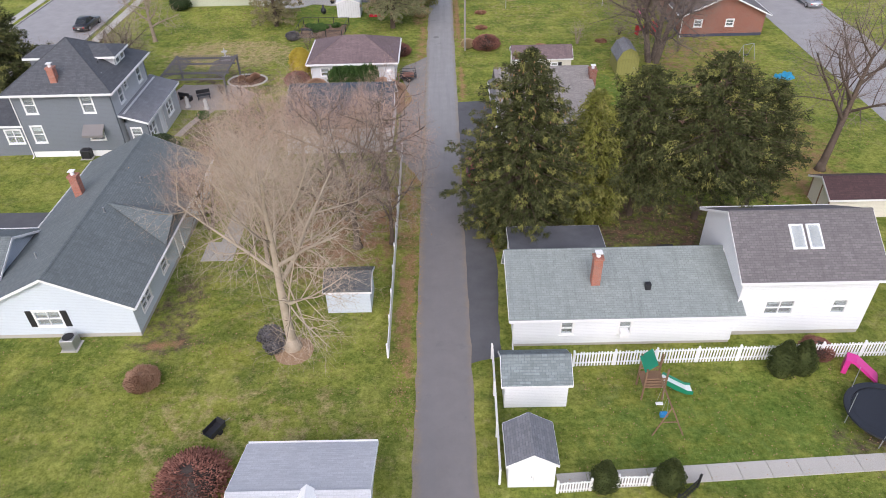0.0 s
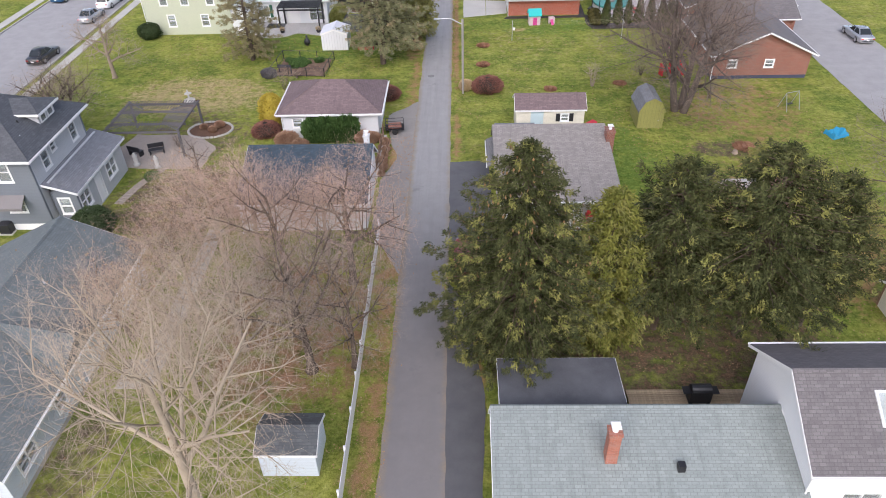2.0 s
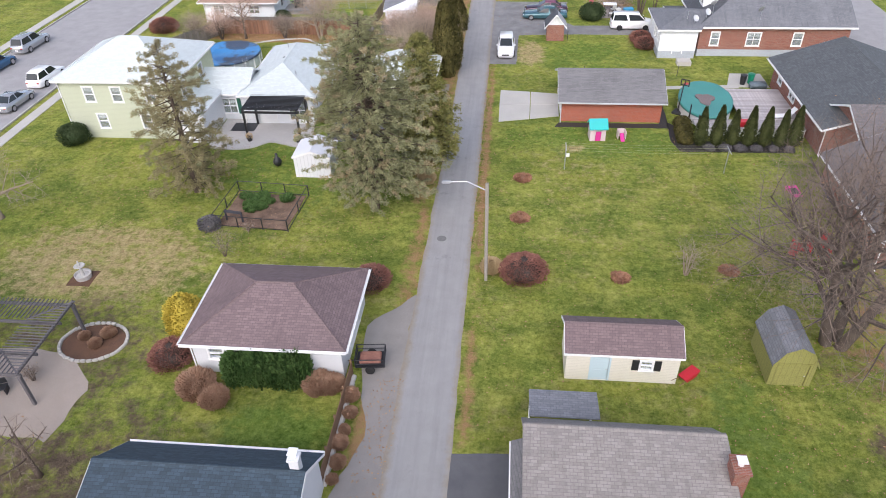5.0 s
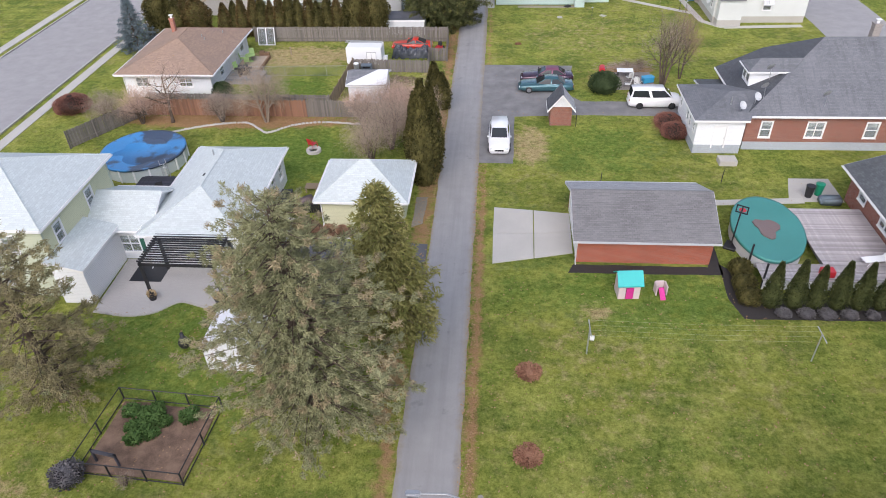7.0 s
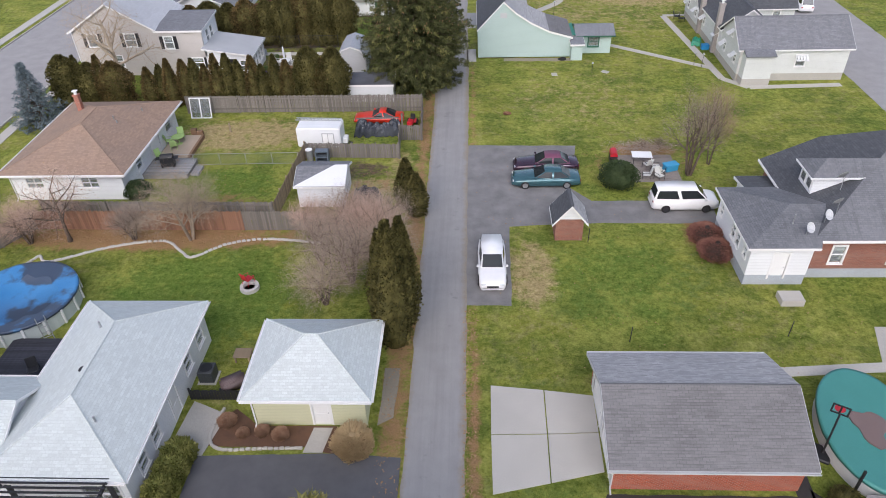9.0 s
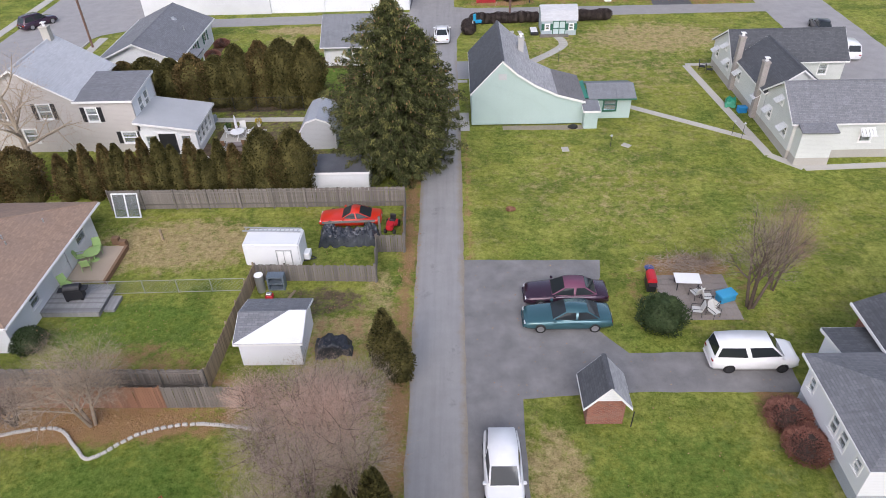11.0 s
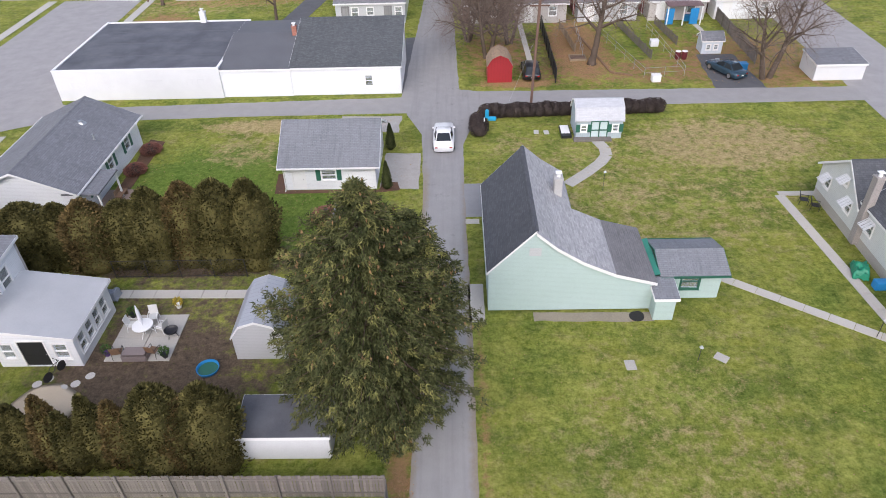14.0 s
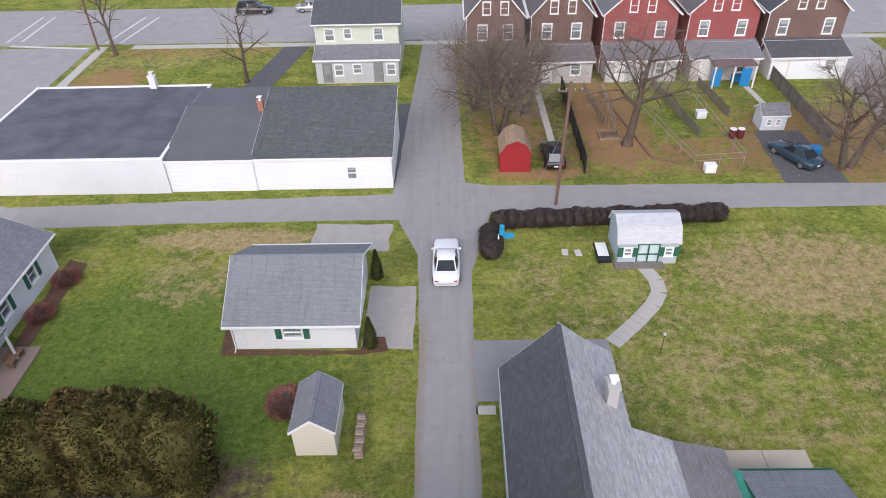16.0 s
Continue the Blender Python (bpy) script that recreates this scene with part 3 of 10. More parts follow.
        if rc is ra:
            for i in range(4):
                rb.faces.new((mid[i], mid[(i + 1) % 4], ra))
        elif axis == "x":
            rb.faces.new((mid[0], mid[1], rc, ra)), rb.faces.new((mid[1], mid[2], rc)), rb.faces.new((mid[2], mid[3], ra, rc)), rb.faces.new((mid[3], mid[0], ra))
        else:
            rb.faces.new((mid[0], mid[1], ra)), rb.faces.new((mid[1], mid[2], rc, ra)), rb.faces.new((mid[2], mid[3], rc)), rb.faces.new((mid[3], mid[0], ra, rc))
        top = z + t - 0.01
        for r in ((A - 0.02, B + 0.02, C - 0.02, C, z - 0.1, top), (A - 0.02, B + 0.02, D, D + 0.02, z - 0.1, top), (A - 0.02, A, C, D, z - 0.1, top), (B, B + 0.02, C, D, z - 0.1, top)):
            box(fb, *r)
        for a, b, o in (((A, C - 0.022, top), (B, C - 0.022, top), (0, -1, 0)), ((B + 0.022, C, top), (B + 0.022, D, top), (1, 0, 0)), ((A - 0.022, C, top), (A - 0.022, D, top), (-1, 0, 0))):
            gutter(gb, a, b, o)
        for i, e in enumerate(low):
            end = (ra if i in (0, 3) else rc).co if axis == "x" else (ra if i in (0, 1) else rc).co
            tube(cap, mid[i].co, end, 0.05, 0.05, 5)
        if rc is not ra:
            tube(cap, ra.co, rc.co, 0.05, 0.05, 5)
    elif roof in ("shedS", "shedE", "shedN", "shedW"):
        d = roof[-1]
        zz = {"S": (eave, eave, ridge, ridge), "N": (ridge, ridge, eave, eave), "E": (ridge, eave, eave, ridge), "W": (eave, ridge, ridge, eave)}[d]
        A, B, C, D = X0 - over, X1 + over, Y0 - over, Y1 + over
        slab(rb, [(A, C, zz[0] + t), (B, C, zz[1] + t), (B, D, zz[2] + t), (A, D, zz[3] + t)], t)
        for side, q in (("W", [(Y0, zz[0]), (Y1, zz[3])]), ("E", [(Y0, zz[1]), (Y1, zz[2])])):
            if abs(q[0][1] - q[1][1]) > 0.01:
                g = bmesh.new()
                e = X0 if side == "W" else X1 - th
                prism(g, [(Y0, eave), (Y1, eave), (Y1, q[1][1]), (Y0, q[0][1])] if min(q[0][1], q[1][1]) > eave + 0.01 else ([(Y0, eave), (Y1, eave), (Y1, q[1][1])] if q[1][1] > q[0][1] else [(Y0, eave), (Y1, eave), (Y0, q[0][1])]), "x", e, e + th)
                part("upper_wall", g, walls.get(side, wm), ob)
        for side, q in (("S", [(X0, zz[0]), (X1, zz[1])]), ("N", [(X0, zz[3]), (X1, zz[2])])):
            if abs(q[0][1] - q[1][1]) > 0.01:
                g = bmesh.new()
                e = Y0 if side == "S" else Y1 - th
                prism(g, [(X0, eave), (X1, eave), (X1, q[1][1])] if q[1][1] > q[0][1] else [(X0, eave), (X1, eave), (X0, q[0][1])], "y", e, e + th)
                part("upper_wall", g, walls.get(side, wm), ob)
        if d in "SN":
            g = boxes((X0, X1, (Y1 - th if d == "S" else Y0), (Y1 if d == "S" else Y0 + th), eave, ridge))
        else:
            g = boxes(((X0 if d == "E" else X1 - th), (X0 + th if d == "E" else X1), Y0, Y1, eave, ridge))
        part("high_wall", g, wm, ob)
        for i, (p, q) in enumerate((((A, C), (B, C)), ((B, C), (B, D)), ((B, D), (A, D)), ((A, D), (A, C)))):
            za, zb = zz[i] + t, zz[(i + 1) % 4] + t
            o = ((0, -1), (1, 0), (0, 1), (-1, 0))[i]
            vs = [fb.verts.new((r[0] + o[0] * k, r[1] + o[1] * k, z + dz)) for k in (0, 0.022) for r, z, dz in ((p, za, -0.2), (p, za, -0.01), (q, zb, -0.01), (q, zb, -0.2))]
            for f in ((0, 1, 2, 3), (7, 6, 5, 4), (0, 4, 5, 1), (1, 5, 6, 2), (2, 6, 7, 3), (3, 7, 4, 0)):
                fb.faces.new([vs[j] for j in f])
    elif roof == "flat":
        rb = boxes((X0 + 0.2, X1 - 0.2, Y0 + 0.2, Y1 - 0.2, eave - 0.15, eave))
        fb = boxes((X0 - 0.03, X1 + 0.03, Y0 - 0.03, Y0 + 0.22, eave, eave + 0.1), (X0 - 0.03, X1 + 0.03, Y1 - 0.22, Y1 + 0.03, eave, eave + 0.1),
                   (X0 - 0.03, X0 + 0.22, Y0 + 0.22, Y1 - 0.22, eave, eave + 0.1), (X1 - 0.22, X1 + 0.03, Y0 + 0.22, Y1 - 0.22, eave, eave + 0.1))
    elif roof in ("gambrelx", "gambrely"):
        ax = roof[-1]
        lo, hi, e0, e1 = (Y0, Y1, X0, X1) if ax == "x" else (X0, X1, Y0, Y1)
        half = (hi - lo) / 2
        kz = eave + (ridge - eave) * 0.68
        prof = [(lo, eave), (lo + half * 0.36, kz), (0, ridge), (hi - half * 0.36, kz), (hi, eave)]
        for e in (e0, e1 - th):
            g = bmesh.new()
            prism(g, prof, ax, e, e + th)
            part("gable_wall", g, gable or wm, ob)
        ext = [(lo - over * 0.6, eave - 0.12), *prof[1:4], (hi + over * 0.6, eave - 0.12)]
        for p, q in zip(ext, ext[1:]):
            def P(u, v, z):
                return (u, v, z) if ax == "x" else (v, u, z)
            slab(rb, [P(e0 - over, p[0], p[1] + t), P(e1 + over, p[0], p[1] + t), P(e1 + over, q[0], q[1] + t), P(e0 - over, q[0], q[1] + t)], t)
            for e in (e0 - over - 0.02, e1 + over):
                vs = [fb.verts.new(P(e + d, v, z)) for d in (0, 0.02) for v, z in ((p[0], p[1] - 0.04), (p[0], p[1] + t), (q[0], q[1] + t), (q[0], q[1] - 0.04))]
                for f in ((0, 1, 2, 3), (7, 6, 5, 4), (0, 4, 5, 1), (1, 5, 6, 2), (2, 6, 7, 3), (3, 7, 4, 0)):
                    fb.faces.new([vs[j] for j in f])
    if rb.verts:
        part("roof", rb, rm, ob)
    if fb.verts:
        each_piece("fascia", fb, trim, ob)
    if gb.verts and gutters:
        each_piece("gutter", gb, trim, ob)
        e = eave - 0.1
        for sx in (X0 - 0.05,):
            d = bmesh.new()
            tube(d, (sx, Y0 - 0.06, 0.15), (sx, Y0 - 0.06, e), 0.045, 0.045, 6)
            tube(d, (sx, Y0 - 0.06, 0.15), (sx, Y0 - 0.35, 0.05), 0.045, 0.045, 6)
            part("downspout", d, trim, ob)
    if cap.verts:
        each_piece("ridge_cap", cap, rm, ob)
    return ob


def chimney(parent, x, y, z0, z1, w=0.55, d=0.55, material=None, label="brick chimney with a metal flue cap"):
    """A masonry stack on a roof; x, y from the middle of its house."""
    ch = part("chimney", boxes((x - w / 2, x + w / 2, y - d / 2, y + d / 2, z0, z1), (x - w / 2 - 0.05, x + w / 2 + 0.05, y - d / 2 - 0.05, y + d / 2 + 0.05, z1, z1 + 0.12)), material or CHIM, parent, label)
    bm = bmesh.new()
    tube(bm, (x, y, z1 + 0.12), (x, y, z1 + 0.4), 0.13, 0.11, 10)
    box(bm, x - 0.2, x + 0.2, y - 0.2, y + 0.2, z1 + 0.4, z1 + 0.44)
    part("flue", bm, WHITE, ch)


def roof_vent(parent, x, y, z, r=0.05, h=0.4, material=None):
    bm = bmesh.new()
    tube(bm, (x, y, z - 0.2), (x, y, z + h), r, r, 8)
    tube(bm, (x, y, z - 0.15), (x, y, z + 0.06), r * 2.2, r * 1.3, 8)
    part("roof_vent", bm, material or METAL, parent)


# ---- plants ----
class Wood:
    """Gathers tapered branches as plain vertex and face lists."""
    def __init__(self):
        self.v, self.f = [], []

    def limb(self, pts, radii, n):
        base = len(self.v)
        for i, (p, r) in enumerate(zip(pts, radii)):
            d = (pts[min(i + 1, len(pts) - 1)] - pts[max(i - 1, 0)]).normalized()
            a = d.orthogonal().normalized()
            b = d.cross(a)
            for k in range(n):
                w = 6.28319 * k / n
                self.v.append(tuple(p + (a * math.cos(w) + b * math.sin(w)) * r))
        for i in range(len(pts) - 1):
            for k in range(n):
                o, q = base + i * n, base + (i + 1) * n
                self.f.append((o + k, o + (k + 1) % n, q + (k + 1) % n, q + k))

    def leaf(self, p, d, w, l):
        """A small pointed leaf from p along d."""
        s = d.cross(Vector((random.uniform(-1, 1), random.uniform(-1, 1), random.uniform(-1, 1)))).normalized() * w
        b = len(self.v)
        m = p + d * l * 0.5
        self.v += [tuple(p), tuple(m + s), tuple(p + d * l), tuple(m - s)]
        self.f.append((b, b + 1, b + 2, b + 3))


    def needle(self, p, d, w, l):
        """A narrow needle twig, broad at its foot."""
        s = d.cross(Vector((random.uniform(-1, 1), random.uniform(-1, 1), random.uniform(-1, 1)))).normalized() * w
        b = len(self.v)
        self.v += [tuple(p + s), tuple(p - s), tuple(p + d * l)]
        self.f.append((b, b + 1, b + 2))


def rnd(a=1.0):
    return Vector((random.uniform(-a, a), random.uniform(-a, a), random.uniform(-a, a)))


def grow(wood, twigs, leaves, p, d, length, r, level, top, spread, counts, lift, leafy, clear=0.32):
    segs = 4 if level < 2 else 3 if level < top - 1 else 2 if level < top else 1
    pts, radii = [p.copy()], [r]
    dirs = []
    for i in range(segs):
        d = (d + rnd(0.16 if level else 0.05) + Vector((0, 0, lift))).normalized()
        p = p + d * length / segs
        pts.append(p.copy()), radii.append(r * (1 - 0.72 * (i + 1) / segs)), dirs.append(d.copy())
    last = level >= top
    (twigs if level >= top - 1 else wood).limb(pts, radii, 7 if level == 0 else 5 if level < top - 1 else 3)
    if last:
        if random.random() < leafy:
            leaves.leaf(pts[-1], (dirs[-1] + rnd(0.7)).normalized(), random.uniform(0.02, 0.04), random.uniform(0.06, 0.12))
        return
    n = counts[level]
    for i in range(n):
        f = (clear if level == 0 else 0.18) + (1 - (clear if level == 0 else 0.18)) * (i + random.random()) / n
        k = min(segs - 1, int(f * segs))
        q = pts[k].lerp(pts[k + 1], f * segs - k)
        side = dirs[k].orthogonal().normalized()
        side.rotate(Matrix.Rotation(2.4 * i + random.uniform(-0.5, 0.5), 3, dirs[k]))
        nd = (dirs[k] * (1 - spread) + side * (0.55 + spread * 0.6)).normalized()
        grow(wood, twigs, leaves, q, nd, length * (random.uniform(0.5, 0.72) * (1.15 - 0.45 * f)) * (1.1 if level == 0 else 1), radii[k] * (0.55 if level == 0 else 0.47), level + 1, top, spread, counts, lift * 0.8, leafy, clear)


def bare_tree(x, y, h, r, label, seed, spread=0.45, counts=(7, 7, 6, 5), lift=0.06, bark=None, twig=None, leafy=0.02, leafmaterial=None, stems=1, lean=0.0, category="tree", trunk=0.55, clear=0.32, wide=1.0):
    random.seed(seed)
    ob = thing("bare_tree" if h > 4 else "bare_shrub", x, y, 0, label, category, random.uniform(0, 360) if lean == 0 else 0)
    w, t, l = Wood(), Wood(), Wood()
    for s in range(stems):
        a = 6.28 * s / max(stems, 1)
        k = 0.0 if stems == 1 else 0.28
        d = Vector((math.cos(a) * k + lean, math.sin(a) * k, 1)).normalized()
        p = Vector((math.cos(a), math.sin(a), 0)) * (0.0 if stems == 1 else r * 1.2)
        grow(w, t, l, p - Vector((0, 0, 0.1)), d, h * trunk * random.uniform(0.9, 1.05), r, 0, len(counts), spread, counts, lift, leafy, clear)
    top_z = max(v[2] for v in t.v)
    k = h / top_z
    kx = (0.5 + 0.5 * k) * wide
    for part_of in (w, t, l):
        part_of.v = [(v[0] * kx, v[1] * kx, v[2] * k) for v in part_of.v]
    if stems == 1 and h > 4:
        flare = lathe([(r * 1.7, -0.05), (r * 1.25, 0.25), (r * 0.98, 0.7)], 9)
        part("root_flare", flare, bark or BARK, ob, "", None, True)
    raw("trunk", w.v, w.f, bark or BARK, ob, None, "", True)
    raw("twig_crown", t.v, t.f, twig or TWIG, ob)
    if l.f:
        raw("dry_foliage", l.v, l.f, leafmaterial or DRYLEAF, ob)
    return ob


def sprays(l, p, d, n, size, droop, slim=1.0):
    """A hanging tuft of narrow needle twigs."""
    for i in range(n):
        e = (d * 0.7 + rnd(0.8) + Vector((0, 0, -droop))).normalized()
        l.needle(p + rnd(size * 0.6), e, size * slim * random.uniform(0.09, 0.15), size * random.uniform(0.5, 1.0))


def conifer(x, y, h, rad, label, seed, needles=None, tips=None, cones=0.0, base=0.08, dens=1.0, shape=0.8, size=0.4, droop=0.25, gap=0.0, bulge=0.12, tipshare=0.15, lobes=0.3, tuft=10, slim=1.0):
    """A needle tree: trunk, rising whorls of limbs, and many small sprays of needles."""
    random.seed(seed)
    ob = thing("conifer_tree", x, y, 0, label, "conifer tree")
    w, a, b, c = Wood(), Wood(), Wood(), Wood()
    w.limb([Vector((0, 0, -0.1)), Vector((0.05, 0, h * 0.5)), Vector((0, 0, h * 0.99))], [h * 0.022, h * 0.013, 0.02], 8)
    n = int(h * 17 * dens)
    for i in range(n):
        f = base + (1 - base) * ((i + random.random()) / n) ** 1.1
        ang = i * 2.39996 + random.uniform(-0.3, 0.3)
        lob = 1 + lobes * noise.noise((math.cos(ang) * 1.3, math.sin(ang) * 1.3, f * 5 + seed))
        reach = rad * min(1.0, ((1 - f) / (1 - bulge - base)) ** shape if f > base + bulge else 0.72 + 0.28 * (f - base) / bulge) * lob * random.uniform(0.72, 1.08)
        reach = max(reach, 0.2)
        if random.random() < gap:
            continue
        d = Vector((math.cos(ang), math.sin(ang), 0.22 - 0.35 * (1 - f)))
        o = Vector((0, 0, f * h))
        pts = [o + d * reach * k + Vector((0, 0, -0.12 * reach * k * k + 0.1 * reach * k ** 3)) for k in (0, 0.5, 1)]
        w.limb(pts, [0.02 + 0.012 * reach, 0.02, 0.008], 3)
        m = max(3, int(reach * 3.2))
        for j in range(m):
            k = 0.22 + 0.78 * (j + random.random()) / m
            q = o + d * reach * k + Vector((0, 0, -0.12 * reach * k * k + 0.1 * reach * k ** 3))
            side = Vector((-d.y, d.x, 0)) * random.uniform(-0.32, 0.32) * reach * (1.1 - k)
            dst = b if (k > 0.7 and random.random() < tipshare) else a
            sprays(dst, q + side, d, tuft * 2, size, droop, slim)
            if f > 0.45 and k > 0.75 and random.random() < cones:
                c.leaf(q + side + rnd(0.25), (Vector((0, 0, -1)) + rnd(0.25)).normalized(), 0.06, 0.24)
                c.leaf(q + side + rnd(0.25), (Vector((0, 0, -1)) + rnd(0.25)).normalized(), 0.06, 0.24)
    raw("trunk", w.v, w.f, DARKBARK, ob, None, "", True)
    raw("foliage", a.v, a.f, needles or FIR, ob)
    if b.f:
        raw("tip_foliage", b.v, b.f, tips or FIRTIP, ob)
    if c.f:
        tagged(raw("cone_rest", c.v, c.f, CONE, ob), kind="stuff")
    return ob


def bush_meshes(seed, h, rad, kind, n, size, material, core=None, up=0.8, slim=1.0):
    """Crown of small leaves over a lumpy filler heart; a darker core puts inner shade into its colour. kind: flame,
    round or column.
    """
    random.seed(seed)
    def reach(f):
        if kind == "flame":
            return rad * (min(1, f / 0.14) * 0.85 + 0.15) * max(0.02, 1 - max(0, f - 0.25) / 0.75) ** 0.75
        if kind == "column":
            return rad * (0.9 + 0.1 * math.sin(f * 9 + seed)) * max(0.03, 1 - max(0, f - 0.55) / 0.45) ** 0.55
        if kind == "spire":
            return rad * (0.8 + 0.2 * min(1, f / 0.3)) * max(0.03, 1 - max(0, f - 0.4) / 0.6) ** 0.72
        return rad * math.sqrt(max(0.02, 1 - (2 * f - 0.85) ** 2 / 1.35))
    prof = [(max(0.02, reach(k / 10) * 0.82), h * 0.97 * k / 10) for k in range(11)]
    heart = lathe(prof, 12)
    for v in heart.verts:
        v.co += Vector((v.co.x, v.co.y, 0)) * 0.22 * noise.noise(v.co * (1.6 / rad) + Vector((seed, 0, 0)))
    l = Wood()
    for i in range(n):
        f, ang = random.random() ** 0.85, random.uniform(0, 6.28319)
        k = 1 + 0.2 * noise.noise((math.cos(ang) * 2, math.sin(ang) * 2, f * h * 1.3 + seed))
        r = reach(f) * k * random.uniform(0.78, 1.12)
        p = Vector((r * math.cos(ang), r * math.sin(ang), f * h))
        l.leaf(p, (Vector((math.cos(ang), math.sin(ang), up)) + rnd(0.55)).normalized(), size * slim * random.uniform(0.2, 0.4), size * random.uniform(0.7, 1.3))
    me = bpy.data.meshes.new("leaves")
    me.from_pydata(l.v, [], l.f)
    me.materials.append(material)
    return finish(heart, "heart", core or material, True), me


def bush(meshes, x, y, label, category="shrub", name="shrub", s=1.0, rot=0, group="", sz=None):
    ob = thing(name, x, y, 0, label, category, rot, group)
    ob.scale = (s, s, sz or s)
    part("heart", meshes[0], None, ob)
    part("foliage", meshes[1], None, ob)
    return ob


# ---- cars ----
def car(name, x, y, rot, body, label, kind="sedan", L=4.8, W=1.82, H=1.45, rims=None, roofpaint=None, group="", category="car"):
    """A car facing its own +x: body shell, cabin, glass, lamps, bumpers, mirrors and wheels."""
    ob = thing(name, x, y, 0, label, category, rot, group)
    belt = H * (0.62 if kind in ("sedan", "coupe") else 0.58)
    hood = belt * (0.93 if kind != "van" else 1.0)
    a, hw, wheel = L / 2, W / 2, 0.33 if kind != "suv" else 0.37
    deck = {"sedan": belt * 0.98, "coupe": belt * 0.95}.get(kind, belt)
    st = [(-a, 0.82, 0.38, deck * 0.86), (-a + 0.12, 0.92, 0.24, deck * 0.97), (-a * 0.62, 1.0, 0.2, deck), (-a * 0.2, 1.0, 0.18, belt), (a * 0.3, 1.0, 0.18, belt),
          (a * 0.52, 0.99, 0.18, hood), (a - 0.35, 0.93, 0.22, hood * 0.9), (a - 0.1, 0.86, 0.26, hood * 0.8), (a, 0.74, 0.36, hood * 0.64)]
    bm, rings = bmesh.new(), []
    for sx, k, zb, zt in st:
        w = hw * k
        sec = [(-w * 0.9, zb), (-w * 0.98, zb + (zt - zb) * 0.2), (-w, zb + (zt - zb) * 0.55), (-w * 0.95, zt - 0.06), (-w * 0.8, zt), (0, zt + 0.025), (w * 0.8, zt), (w * 0.95, zt - 0.06), (w, zb + (zt - zb) * 0.55), (w * 0.98, zb + (zt - zb) * 0.2), (w * 0.9, zb)]
        rings.append([bm.verts.new((sx, p[0], p[1])) for p in sec])
    for r, q in zip(rings, rings[1:]):
        for i in range(len(r)):
            bm.faces.new((r[i], r[(i + 1) % len(r)], q[(i + 1) % len(r)], q[i]))
    bm.faces.new(rings[0]), bm.faces.new(rings[-1][::-1])
    shell = part("body", bm, body, ob, "", None, True)
    fr, fk, rk, rr = {"sedan": (0.36, 0.04, -0.42, -0.72), "coupe": (0.26, -0.06, -0.3, -0.72), "suv": (0.42, 0.12, -0.8, -0.95), "van": (0.62, 0.3, -0.9, -0.97), "hatch": (0.45, 0.1, -0.7, -0.95)}[kind]
    lo, hi, wb, wt = belt - 0.02, H, hw * 0.9, hw * 0.68 if kind in ("sedan", "coupe") else hw * 0.76
    base = [(fr * a, wb * 0.9), (rr * a, wb * 0.9)]
    cb = bmesh.new()
    V = lambda u, v, z: cb.verts.new((u, v, z))
    b = [V(fr * a, -wb * 0.88, lo), V(fr * a, wb * 0.88, lo), V(rr * a, wb * 0.88, lo), V(rr * a, -wb * 0.88, lo)]
    bm2 = [V((fr + rr) / 2 * a, -wb, lo), V((fr + rr) / 2 * a, wb, lo)]
    t = [V(fk * a, -wt * 0.93, hi - 0.05), V(fk * a, wt * 0.93, hi - 0.05), V(rk * a, wt * 0.93, hi - 0.06), V(rk * a, -wt * 0.93, hi - 0.06)]
    cm = [V((fk + rk) / 2 * a, -wt, hi - 0.02), V((fk + rk) / 2 * a, wt, hi - 0.02)]
    for f in ((b[0], b[1], t[1], t[0]), (b[2], b[3], t[3], t[2]), (b[1], bm2[1], cm[1], t[1]), (bm2[1], b[2], t[2], cm[1]), (b[0], t[0], cm[0], bm2[0]), (bm2[0], cm[0], t[3], b[3]), (t[0], t[1], cm[1], cm[0]), (cm[0], cm[1], t[2], t[3])):
        cb.faces.new(f)
    bmesh.ops.bevel(cb, geom=[e for e in cb.edges if e.is_manifold], offset=0.05, segments=2, affect="EDGES")
    part("cabin", cb, roofpaint or body, ob, "", None, True)

    def pane(q, inset, label="glass"):
        q = [Vector(p) for p in q]
        mid = sum(q, Vector()) / 4
        nrm = (q[1] - q[0]).cross(q[3] - q[0]).normalized()
        if nrm.dot(mid - Vector((-0.1 * a, 0, lo))) < 0:
            nrm = -nrm
        g = bmesh.new()
        pts = [p.lerp(mid, inset) for p in q]
        low, top = [g.verts.new(p - nrm * 0.012) for p in pts], [g.verts.new(p + nrm * 0.012) for p in pts]
        g.faces.new(low[::-1]), g.faces.new(top)
        for i in range(4):
            g.faces.new((low[i], low[(i + 1) % 4], top[(i + 1) % 4], top[i]))
        part(label, g, CARGLASS, ob)
    z1, z0 = hi - 0.06, lo + 0.02
    pane([(fr * a, -wb * 0.88, z0), (fr * a, wb * 0.88, z0), (fk * a, wt * 0.93, z1), (fk * a, -wt * 0.93, z1)], 0.1, "windscreen")
    pane([(rr * a, -wb * 0.88, z0), (rr * a, wb * 0.88, z0), (rk * a, wt * 0.93, z1), (rk * a, -wt * 0.93, z1)], 0.14, "rear_window")
    mb, mt = (fr + rr) / 2 * a, (fk + rk) / 2 * a
